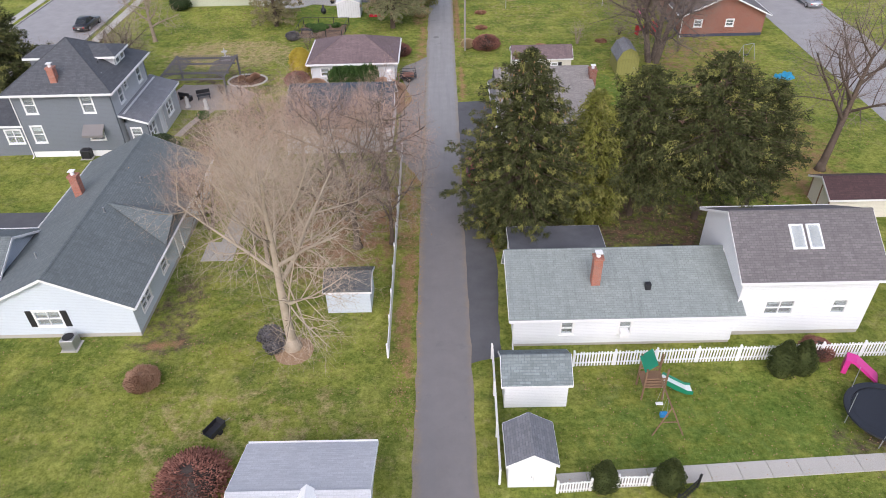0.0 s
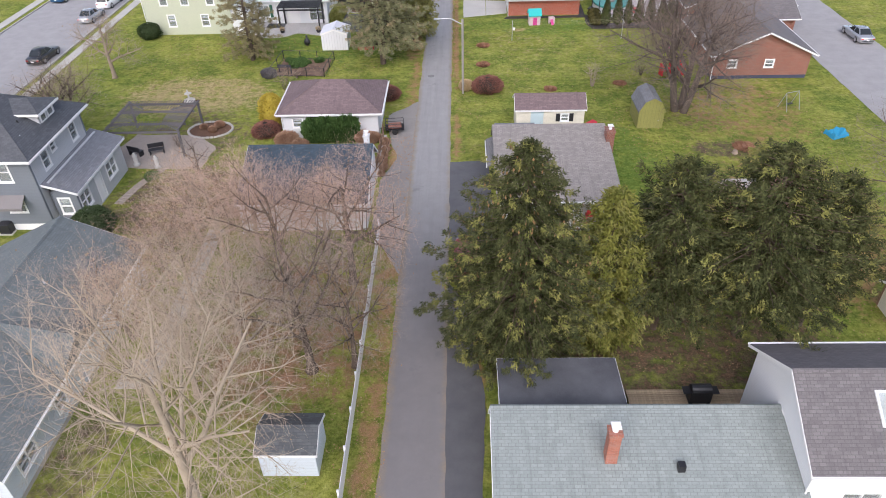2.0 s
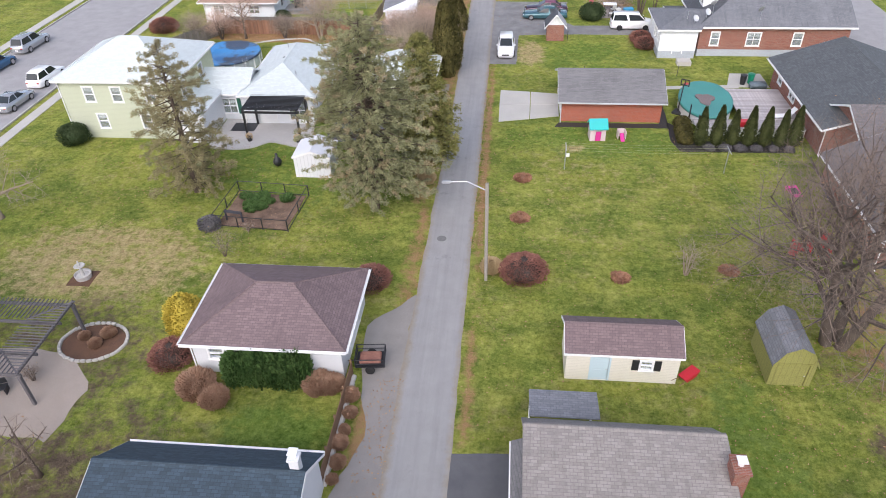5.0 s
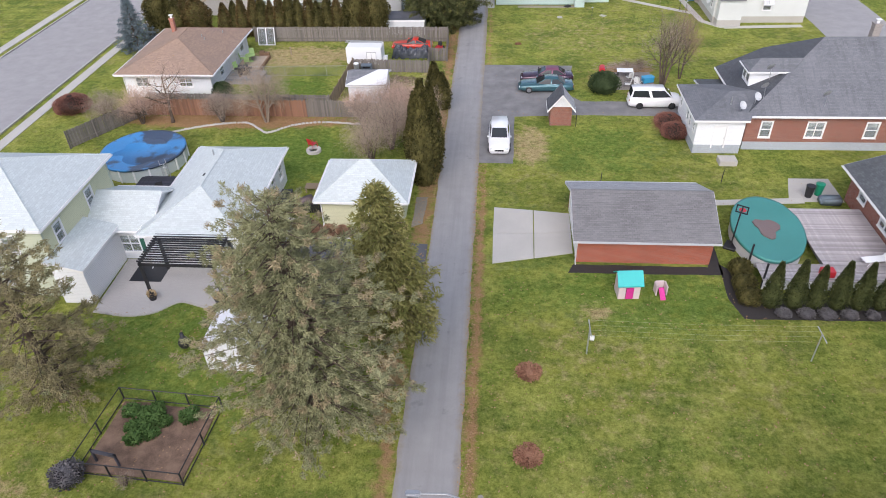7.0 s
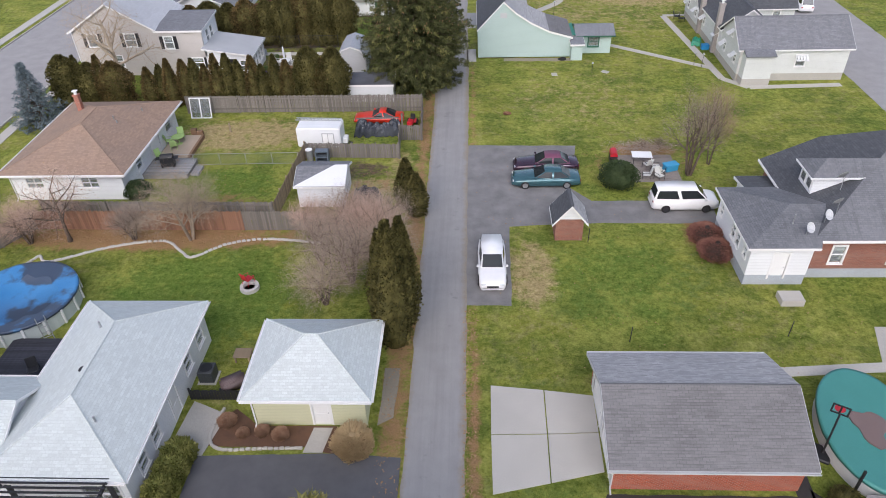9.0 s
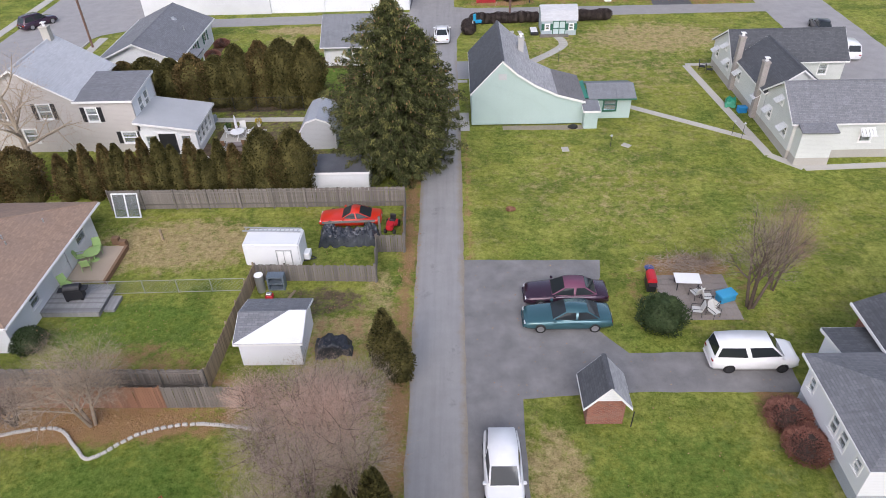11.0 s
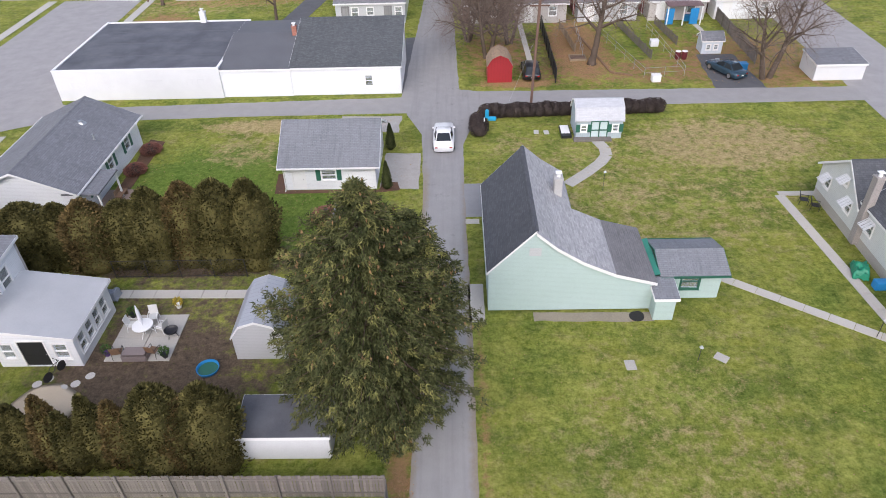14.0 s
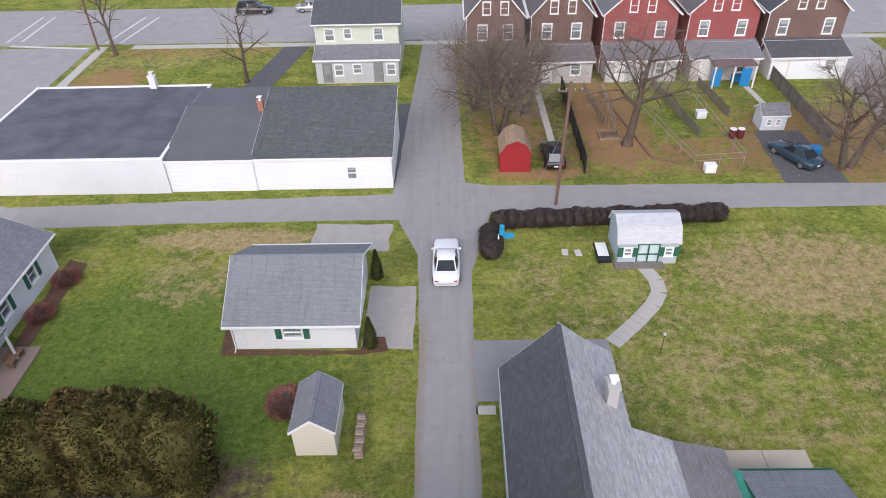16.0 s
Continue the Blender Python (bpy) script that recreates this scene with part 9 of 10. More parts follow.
part("fan_guard", lathe([(0.03, 0), (0.26, 0.01), (0.27, 0.03), (0.22, 0.03)], 16), METAL, o, "", pose(-0.1, -0.2, 0.38, 90))


def chair(x, y, z, rot, frame_m, seat_m, label, group=""):
    o = thing("garden_chair", x, y, z, label, "chair", rot, group)
    part("seat", soft_box(-0.27, 0.27, -0.27, 0.27, 0.38, 0.43, 0.02, 1), seat_m, o)
    b = part("backrest", soft_box(-0.27, 0.27, -0.025, 0.025, 0, 0.62, 0.02, 1), seat_m, o, "", pose(0, 0.27, 0.4, -14))
    for sx in (-0.27, 0.27):
        part("arm", frame_bm([((sx, -0.28, 0.6), (sx, 0.3, 0.62)), ((sx, -0.28, 0), (sx, -0.28, 0.6))], 0.018), frame_m, o)
        part("leg", frame_bm([((sx, 0.27, 0.4), (sx, 0.34, 0))], 0.018), frame_m, o)
    return o


chair(-23.0, 104.0, 0.46, 30, BLACK, BLACK, "black garden chair on the deck")
o = thing("pool_ladder", -24.2, 107.5, 0, "grey pool ladder leaning at the pool wall", "ladder", 40)
for s in (-0.25, 0.25):
    part("rail", frame_bm([((s, -0.5, 0.0), (s, 0.0, 1.6))], 0.03), METAL, o)
for k in range(4):
    part("rung", frame_bm([((-0.25, -0.4 + k * 0.1, 0.3 + k * 0.32), (0.25, -0.4 + k * 0.1, 0.3 + k * 0.32))], 0.025), METAL, o)
o = thing("fire_pit_ring", -12.9, 112.0, 0, "round stone fire ring on grass", "fire pit")
part("ring", lathe([(0.4, 0), (0.4, 0.25), (0.62, 0.25), (0.64, 0)], 20), STONE, o)
chair(-13.0, 112.3, 0.2, 150, REDP, REDP, "red folding chair at the fire ring")
o = thing("patio_table", -11.6, 105.7, 0, "low tan wooden table beside the garage", "table")
part("tabletop", soft_box(-0.5, 0.5, -0.4, 0.4, 0.45, 0.5, 0.02, 1), TANWOOD, o)
for sx in (-0.4, 0.4):
    for sy in (-0.3, 0.3):
        part("leg", boxes((sx - 0.04, sx + 0.04, sy - 0.04, sy + 0.04, 0, 0.45)), TANWOOD, o)
g = soft_box(-0.7, 0.7, -0.45, 0.45, 0, 0.7, 0.15, 2)
for v in g.verts:
    v.co += Vector((1, 1, 0.4)) * 0.08 * noise.noise(v.co * 2.2)
solid("covered_firewood", g, mat("purple_brown_tarp", (0.14, 0.1, 0.1), vary=0.3, rough=0.6), pose(-11.6, 103.6, 0, 0, 0, 30), "purple-brown tarp over a low pile", "tarp", smooth=True)
board_fence((-13.7, 102.6), (-10.2, 102.6), 0.8, BLACK, "low dark fence between house and garage", 0.14, 1.7, 0.01)
# leaf piles
LEAFPILE = bush_meshes(170, 0.2, 0.62, "round", 900, 0.14, leafmat("raked_brown_leaves", (0.17, 0.08, 0.05), (0.38, 0.21, 0.13)), None, 0.2)
for i, (x, y, s) in enumerate(((4.8, 87.3, 1.0), (4.6, 81.8, 1.0), (11.0, 75.4, 0.9), (18, 76.5, 0.9), (5.0, 137.2, 0.5), (25.8, 63.2, 1.2))):
    bush(LEAFPILE, x, y, "low pile of raked brown leaves", "leaf pile", "leaf_pile", s, i * 50)
# clothes line
o = thing("clothes_line", 8.1, 88.8, 0, "steel clothes line posts with four wires", "clothes line")
for k, x in enumerate((0, 12.4)):
    part("post", frame_bm([((x, 0.1, 0), (x, 0.1, 2.05))], 0.045), METAL, o)
    part("crossbar", frame_bm([((x, -0.55, 2.05), (x, 0.75, 2.05))], 0.035), METAL, o)
for y in (-0.5, -0.1, 0.3, 0.7):
    part("wire", frame_bm([((0, y, 2.07), (6.2, y, 1.95)), ((6.2, y, 1.95), (12.4, y, 2.07))], 0.006, 4), mat("line_cord", (0.4, 0.42, 0.24)) if y < -0.4 else bpy.data.materials["line_cord"], o)
part("peg_bag", soft_box(0.05, 0.3, -0.05, 0.1, 1.2, 1.5, 0.03, 1), WHITE, o)
# toy house and toy slide
o = thing("playhouse", 11.1, 94.3, 0, "plastic toy house with bright teal roof", "playhouse", 4)
o.scale = (1.1, 1.1, 1.3)
part("wall", wall_bm("x", -0.6, 0.6, -0.5, -0.44, 0, 0.95, [(-0.2, 0.25, 0.0, 0.7)], (0, 0)), PINKPALE, o)
part("wall", boxes((-0.6, 0.6, 0.44, 0.5, 0, 0.95)), PINKPALE, o)
for s in (-1, 1):
    part("wall", boxes((min(s * 0.54, s * 0.6), max(s * 0.54, s * 0.6), -0.44, 0.44, 0, 0.95)), PINKPALE, o)
    g = bmesh.new()
    slab(g, [(-0.72, s * 0.68, 0.92), (0.72, s * 0.68, 0.92), (0.72, 0, 1.42), (-0.72, 0, 1.42)], 0.06)
    part("roof", g, TEALP, o, "bright teal roof")
part("door", boxes((-0.18, 0.23, -0.53, -0.5, 0.02, 0.68)), PINKP, o)
o = thing("toy_slide", 13.2, 94.4, 0, "grey and pink toddler slide", "toy slide", -85)
o.scale = (0.8, 0.8, 0.85)
for s in (-1, 1):
    part("side", soft_box(-0.45, 0.35, s * 0.4 - 0.05, s * 0.4 + 0.05, 0, 0.85, 0.04, 1), PINKPALE, o)
part("back", soft_box(-0.5, -0.42, -0.35, 0.35, 0, 0.85, 0.03, 1), PINKPALE, o)
g = bmesh.new()
prism(g, [(0.0, 0.55), (0.1, 0.55), (0.9, 0.1), (0.9, 0.03), (0.0, 0.45)], "y", -0.2, 0.2)
part("chute", g, PINKP, o)
# oval pool and deck
PALEDECK = mat("bleached_deck_boards", (0.56, 0.51, 0.5), "plank", vary=0.12, stain=0.3, step=0.14)
o = thing("swimming_pool", 21.3, 100.4, 0, "oval above-ground pool with teal winter cover", "pool", -8)
part("wall", lathe([(1, 0), (1, 0.95), (0.985, 0.95), (0.985, 0.02)], 40, 2.3, 3.75), STUCCO, o)
g = lathe([(0.03, 0.9), (0.4, 0.92), (0.75, 0.95), (0.98, 1.02), (1.03, 1.03), (1.035, 0.82)], 44, 2.3, 3.75)
for v in g.verts:
    v.co.z += 0.05 * noise.noise(v.co * 1.1)
part("cover", g, TEALCOVER, o, "teal tarpaulin with a leafy puddle", None, True)
g = bmesh.new()
rim = [(1.0 + 0.22 * math.sin(3 * k * 0.3) + 0.1 * math.sin(5 * k * 0.3 + 1)) for k in range(21)]
top = g.faces.new([g.verts.new((0.75 * r * math.cos(k * 0.2992), 1.1 * r * math.sin(k * 0.2992), 0.985)) for k, r in enumerate(rim)])
for v in bmesh.ops.extrude_face_region(g, geom=[top])["geom"]:
    if isinstance(v, bmesh.types.BMVert):
        v.co.z = 0.88
part("puddle", g, mat("leafy_puddle", (0.2, 0.14, 0.125), vary=0.5, grain=8, rough=0.4), o, "brown leaves in shallow water")
o = thing("timber_deck", 23.8, 95.0, 0, "pale grey timber deck beside the pool", "deck")
for i in range(56):
    y = i * 0.146
    x0 = (-4.3 if y < 1.7 else 0.15 - 0.3 * math.sin(y * 0.4) + (0.0 if y < 6 else -0.7))
    part("plank", boxes((x0, 4.7, y, y + 0.13, 0.72, 0.76)), PALEDECK, o)
part("skirt", boxes((-4.25, 4.65, 0.02, 0.06, 0, 0.72)), SIDING, o)
part("joist", boxes((0.3, 4.6, 0.1, 8.1, 0.0, 0.72)), GREYDECK, o)
for x, y in ((19.6, 95.2), (19.3, 97.2)):
    solid("fence_post", boxes((-0.05, 0.05, -0.05, 0.05, 0, 1.9)), BLACK, pose(x, y, 0), "black metal post beside the pool", "post")
o = thing("lounge_chair", 27.0, 97.0, 0.76, "folded white deck lounge chair", "lounge chair", 10)
part("seat", soft_box(-0.9, 0.6, -0.3, 0.3, 0.3, 0.36, 0.02, 1), WHITE, o)
part("backrest", soft_box(0.0, 0.8, -0.3, 0.3, 0, 0.05, 0.02, 1), WHITE, o, "", pose(0.6, 0, 0.34, 0, -50))
for s in (-0.28, 0.28):
    part("leg", frame_bm([((-0.7, s, 0), (-0.5, s, 0.32)), ((0.6, s, 0), (0.4, s, 0.32))], 0.02), WHITE, o)
solid("storage_bin", soft_box(-0.4, 0.4, -0.3, 0.3, 0, 0.5, 0.04, 1), REDP, pose(23.5, 95.6, 0.76), "small red bin on the deck", "bin")
for x, y, m in ((26.1, 105.9, BLACK), (26.9, 106.2, GREENP)):
    o = thing("trash_can", x, y, 0.03, "wheeled plastic trash can beside the house", "trash can")
    part("body", lathe([(0.24, 0), (0.32, 0.9), (0.05, 0.9)], 12), m, o)
    part("lid", lathe([(0.34, 0.9), (0.34, 0.95), (0.05, 1.0)], 12), m, o)
g = soft_box(-0.8, 0.8, -0.4, 0.4, 0, 0.6, 0.12, 2)
for v in g.verts:
    v.co += Vector((1, 1, 0.5)) * 0.1 * noise.noise(v.co * 2)
solid("covered_furniture", g, mat("blue_grey_tarp", (0.13, 0.17, 0.2), vary=0.3, rough=0.5), pose(27.3, 105.0, 0.03), "blue-grey tarp over stored garden furniture", "tarp", smooth=True)
o = thing("basketball_hoop", 18.9, 99.6, 0, "black portable basketball hoop by the pool", "basketball hoop", 60)
part("base", soft_box(-0.7, 0.3, -0.4, 0.4, 0, 0.2, 0.05, 1), BLACK, o)
part("pole", frame_bm([((-0.2, 0, 0.2), (0.2, 0, 2.7))], 0.05), BLACK, o)
part("backboard", wall_bm("y", -0.4, 0.4, 0.5, 0.54, 2.35, 2.95, [(-0.32, -0.04, 2.43, 2.87), (0.04, 0.32, 2.43, 2.87)], (0, 0)), BLACK, o)
part("rim", lathe([(0.22, -0.01), (0.25, -0.01), (0.25, 0.01), (0.22, 0.01)], 16), REDP, o, "", pose(0.8, 0, 2.45))
for x, y in ((10.9, 107.2), (20.2, 107.7), (9.8, 117.0)):
    solid("metal_post", frame_bm([((0, 0, 0), (0.02, 0, 1.2))], 0.03), BLACK, pose(x, y, 0), "thin dark metal post on grass", "post")
solid("door_step", soft_box(-0.7, 0.7, -0.5, 0.5, -0.05, 0.45, 0.02, 1), CONCRETE, pose(21.4, 110.8, 0), "worn concrete door step", "step")
# satellite dishes and pipe on the bungalow roof
for x, y, z in ((24.2, 114.0, 4.7), (24.9, 115.6, 5.6), (28.9, 113.4, 4.3)):
    o = thing("satellite_dish", x, y, z, "grey satellite dish mounted on a roof", "satellite dish", 200)
    part("dish", lathe([(0.02, 0.0), (0.2, 0.02), (0.34, 0.09), (0.35, 0.09), (0.2, 0.0)], 16), METAL, o, "", pose(0, -0.1, 0.5, 60))
    part("arm", frame_bm([((0, 0, -0.5), (0, -0.05, 0.5))], 0.025), METAL, o)
# paved patio
o = thing("garden_patio", 13.7, 124.9, 0, "square patio of grey-brown pavers", "paving", 0, "", "structure")
pm = [finish(soft_box(0.006, 0.454, 0.006, 0.454, -0.05, 0.03 + dz, 0.008, 1), "paver", PAVER) for dz in (0, 0.004, 0.008)]
for i in range(10):
    for j in range(9):
        part("paver", pm[(i * 7 + j * 3) % 3], None, o, "", pose(i * 0.46, j * 0.48, 0))
o = thing("patio_table", 15.6, 128.0, 0.04, "white patio table with glass top", "table", -4)
part("rim", wall_bm("x", -0.8, 0.8, -0.5, 0.5, 0.68, 0.72, [], (0, 0)), WHITE, o)
for sx in (-0.65, 0.65):
    for sy in (-0.4, 0.4):
        part("leg", boxes((sx - 0.025, sx + 0.025, sy - 0.025, sy + 0.025, 0, 0.68)), BLACK, o)
SLING = mat("pale_sling", (0.6, 0.6, 0.57), vary=0.06, rough=0.6)
for i, (x, y, r) in enumerate(((15.9, 127.0, 200), (16.5, 126.6, 90), (16.7, 125.9, 140), (16.5, 125.2, 30), (15.5, 125.4, 260))):
    chair(x, y, 0.04, r, BLACK, SLING, "pale sling patio chair with dark frame", "patio chairs")
o = thing("storage_box", 17.7, 126.7, 0.04, "bright blue plastic storage box with lid", "storage box", 20)
part("body", soft_box(-0.55, 0.55, -0.32, 0.32, 0, 0.5, 0.04, 1), mat("light_blue_plastic", (0.04, 0.3, 0.52), vary=0.1, rough=0.45), o)
part("lid", soft_box(-0.6, 0.6, -0.37, 0.37, 0.5, 0.6, 0.04, 1), bpy.data.materials["light_blue_plastic"], o)
o = thing("flower_pot", 13.6, 129.6, 0, "blue glazed flower pot with soil", "flower pot")
part("pot", lathe([(0.18, 0), (0.3, 0.35), (0.32, 0.35), (0.27, 0.3), (0.05, 0.28)], 14), mat("blue_glaze", (0.06, 0.09, 0.25), rough=0.3), o)
BRUSH = Wood()
random.seed(31)
for i in range(420):
    p = Vector((random.gauss(0, 1.1), random.gauss(0, 0.4), random.uniform(0.02, 0.5)))
    d = Vector((random.uniform(-1, 1), random.uniform(-0.6, 0.6), random.uniform(-0.15, 0.25))).normalized()
    BRUSH.limb([p, p + d * random.uniform(0.4, 1.3)], [0.015, 0.005], 3)
o = thing("brush_pile", 16.2, 130.0, 0, "heap of cut grey-brown branches by the patio", "brush pile")
tagged(raw("brush", BRUSH.v, BRUSH.f, GREYTWIG, o), kind="stuff")
# yard behind the lane: trailer, tarps, tools
o = thing("cargo_trailer", -11.4, 131.2, 0, "white enclosed cargo trailer with ladder on top", "trailer", -2)
part("body", soft_box(-1.9, 1.9, -0.95, 0.95, 0.4, 2.2, 0.08, 2), mat("white_trailer_skin", (0.74, 0.75, 0.76), vary=0.04, rough=0.4), o)
part("door", boxes((0.35, 1.3, -0.975, -0.951, 0.5, 1.7)), WHITE, o)
part("door_frame", wall_bm("x", 0.3, 1.35, -0.985, -0.952, 0.45, 1.76, [(0.36, 0.8, 0.51, 1.7), (0.84, 1.3, 0.51, 1.7)], (0, 0)), METAL, o)
part("tongue", frame_bm([((1.9, -0.4, 0.45), (2.7, 0, 0.4)), ((1.9, 0.4, 0.45), (2.7, 0, 0.4))], 0.04), BLACK, o)
part("tool_box", soft_box(1.95, 2.35, -0.35, 0.35, 0.5, 1.0, 0.03, 1), WHITE, o)
for s in (-0.97, 0.97):
    part("wheel", lathe([(0.06, -0.08), (0.27, -0.08), (0.3, 0), (0.27, 0.08), (0.06, 0.08)], 14), RUBBER, o, "", pose(-0.2, s * 0.9, 0.3, 90))
o = thing("ladder", -11.6, 131.9, 2.22, "aluminium ladder lying on the trailer roof", "ladder", -3)
for s in (-0.2, 0.2):
    part("rail", boxes((-2.0, 2.0, s - 0.03, s + 0.03, 0, 0.08)), METAL, o)
for k in range(13):
    part("rung", boxes((-1.85 + k * 0.3, -1.8 + k * 0.3, -0.17, 0.17, 0.02, 0.06)), METAL, o)


def draped(name, x, y, L, W, H, material, label, category, rot=0, seed=0, crumple=0.0):
    """A tarp sagging over what it covers."""
    bm = bmesh.new()
    bmesh.ops.create_grid(bm, x_segments=44, y_segments=26, size=1)
    for v in bm.verts:
        u, w = v.co.x, v.co.y
        edge = max(abs(u), abs(w))
        z = H * (1 - max(0, (edge - 0.72) / 0.28) ** 2) * (0.8 + 0.2 * math.cos(u * 2.6 + seed))
        v.co = Vector((u * L / 2, w * W / 2, max(0.03, z)))
        v.co += Vector((0.08, 0.08, 0.24)) * noise.noise(v.co * 2.6 + Vector((seed, 0, 0))) + Vector((0, 0, 0.08)) * noise.noise(v.co * 7 + Vector((0, seed, 0)))
        v.co.z += crumple * (0.5 - abs(noise.noise(v.co * 2.2 + Vector((4, seed, 1)))) - abs(noise.noise(v.co * 5.1)) * 0.6) if v.co.z > 0.2 else 0
    return solid(name, bm, material, pose(x, y, 0.02, 0, 0, rot), label, category, smooth=crumple == 0)


draped("covered_car", -6.75, 133.6, 4.3, 1.7, 1.0, mat("dark_grey_tarp", (0.03, 0.035, 0.045), vary=0.5, rough=0.22, stain=0.4, c2=(0.16, 0.17, 0.19), grain=5), "old car under a crumpled dark grey tarp", "covered car", 2, 3, 0.5)
solid("plank", boxes((-1.9, 1.9, -0.1, 0.1, 0, 0.06)), OLDWOOD, pose(-6.8, 134.25, 1.12, 3, 0, 2), "weathered plank lying on the tarp", "plank")
draped("covered_mower", -6.4, 122.7, 2.2, 1.3, 0.9, TARPK, "black tarp over a garden machine", "tarp", 10, 7)
o = thing("lawn_tractor", -3.8, 135.0, 0, "red lawn tractor with black seat", "lawn tractor", -100)
part("hood", soft_box(0.1, 0.85, -0.25, 0.25, 0.35, 0.75, 0.06, 2), REDP, o)
part("body", soft_box(-0.6, 0.15, -0.4, 0.4, 0.3, 0.5, 0.05, 1), REDP, o)
part("seat", soft_box(-0.5, -0.1, -0.22, 0.22, 0.5, 0.65, 0.05, 1), BLACK, o)
part("seat_back", soft_box(-0.58, -0.48, -0.22, 0.22, 0.6, 0.95, 0.04, 1), BLACK, o)
part("steering_wheel", lathe([(0.14, 0), (0.17, 0), (0.17, 0.02), (0.14, 0.02)], 12), BLACK, o, "", pose(0.1, 0, 0.85, 0, -30))
for x, y, r in ((-0.4, -0.4, 0.26), (-0.4, 0.4, 0.26), (0.65, -0.33, 0.18), (0.65, 0.33, 0.18)):
    part("wheel", lathe([(0.04, -0.08), (r * 0.9, -0.08), (r, 0), (r * 0.9, 0.08), (0.04, 0.08)], 14), RUBBER, o, "", pose(x, y, r, 90))
o = thing("sliding_door_frame", -24.0, 136.9, 0, "discarded white sliding door leaning on the fence", "door frame", 0)
part("frame", wall_bm("x", -1.0, 1.0, -0.05, 0.05, 0, 1.95, [(-0.92, -0.05, 0.08, 1.87), (0.05, 0.92, 0.08, 1.87)], (0, 0)), WHITE, o, "", pose(0, 0, 0, -14))
for a, b in ((-0.92, -0.05), (0.05, 0.92)):
    part("pane", boxes((a, b, -0.01, 0.01, 0.08, 1.87)), GLASS, o, "", pose(0, 0, 0, -14))
h = house("garden_shed", -11.5, -8.0, 121.6, 125.0, 1.9, 2.5, "x", TARPW, GREYROOF, "old shed draped with a white tarp", "shed", over=0.2, gutters=False)
g = bmesh.new()
slab(g, [(-1.9, -1.96, 2.02), (1.98, -1.96, 2.02), (1.98, 0.02, 2.72), (1.0, 0.02, 2.72)], 0.03)
part("tarp", g, TARPW, h, "white tarp over the roof edge")
o = thing("water_heater", -11.9, 128.2, 0, "old grey water heater tank with white top", "water heater")
part("tank", lathe([(0.28, 0), (0.29, 1.3), (0.05, 1.32)], 16), METAL, o)
part("top", lathe([(0.29, 1.3), (0.29, 1.36), (0.06, 1.38)], 16), WHITE, o)
o = thing("metal_cabinet", -10.9, 128.5, 0, "old blue-grey metal cabinet by the fence", "cabinet")
part("case", wall_bm("x", -0.55, 0.55, -0.3, 0.3, 0, 1.1, [(-0.45, 0.45, 0.1, 0.5), (-0.45, 0.45, 0.6, 1.0)], (0, 0)), mat("blue_grey_metal", (0.16, 0.2, 0.24), rough=0.5, metal=0.3), o)
part("back", boxes((-0.54, 0.54, 0.24, 0.28, 0.02, 1.08)), BLACK, o)
o = thing("engine_part", -11.2, 127.4, 0, "red and black discarded engine part on soil", "engine")
part("block", soft_box(-0.25, 0.25, -0.2, 0.2, 0, 0.35, 0.05, 1), REDP, o)
part("cover", soft_box(-0.18, 0.18, -0.15, 0.15, 0.35, 0.5, 0.04, 1), METAL, o)
solid("plank", soft_box(-0.9, 0.9, -0.1, 0.1, 0, 0.06, 0.01, 1), TANWOOD, pose(-10.0, 127.3, 0, 0, 0, 70), "pale loose plank on bare soil", "plank")
solid("fence_post", boxes((-0.07, 0.07, -0.07, 0.07, 0, 0.9)), TANWOOD, pose(-20.4, 134.0, 0), "short weathered post on grass", "post")
solid("fence_post", boxes((-0.08, 0.08, -0.08, 0.08, 0, 1.6)), OLDWOOD, pose(-4.6, 134.2, 0), "pale upright board beside the cars", "post")
# terrace and deck of the brown-roofed house
o = thing("terrace", -24.2, 131.2, 0, "tan raised terrace with timber edge", "terrace")
part("floor", soft_box(-1.1, 1.5, -2.0, 1.8, -0.05, 0.28, 0.02, 1), mat("tan_terrace", (0.42, 0.34, 0.26), vary=0.12, stain=0.4), o)
part("edge", boxes((1.5, 1.7, -2.1, 1.8, -0.05, 0.34)), WOOD, o)
o = thing("patio_table", -24.2, 131.4, 0.28, "round lime green patio table", "table")
part("tabletop", lathe([(0.05, 0.68), (0.55, 0.68), (0.56, 0.72), (0.05, 0.72)], 20), LIMEP, o)
part("stand", lathe([(0.3, 0), (0.05, 0.06), (0.04, 0.68)], 10), LIMEP, o)
for r, x, y in ((20, -24.3, 132.3), (200, -24.3, 130.4), (110, -25.0, 131.3)):
    chair(x, y, 0.28, r, LIMEP, LIMEP, "lime green plastic garden chair", "lime chairs")
for x, y in ((-23.6, 133.6), (-22.9, 133.2)):
    solid("planter_box", soft_box(-0.25, 0.25, -0.2, 0.2, 0, 0.6, 0.02, 1), WOOD, pose(x, y, 0), "dark wooden planter box", "planter")
o = thing("timber_deck", -23.6, 127.2, 0, "pale grey deck with steps", "deck")
for i in range(19):
    part("plank", boxes((-2.4, 2.0, -1.35 + i * 0.145, -1.35 + i * 0.145 + 0.132, 0.38, 0.42)), GREYDECK, o)
part("joist", boxes((-2.3, 1.9, -1.3, 1.3, 0, 0.38)), GREYDECK, o)
part("step", soft_box(2.0, 2.7, -0.9, 0.5, -0.05, 0.2, 0.02, 1), GREYDECK, o)
chair(-24.6, 128.2, 0.42, 60, LIMEP, LIMEP, "lime green plastic garden chair", "lime chairs")
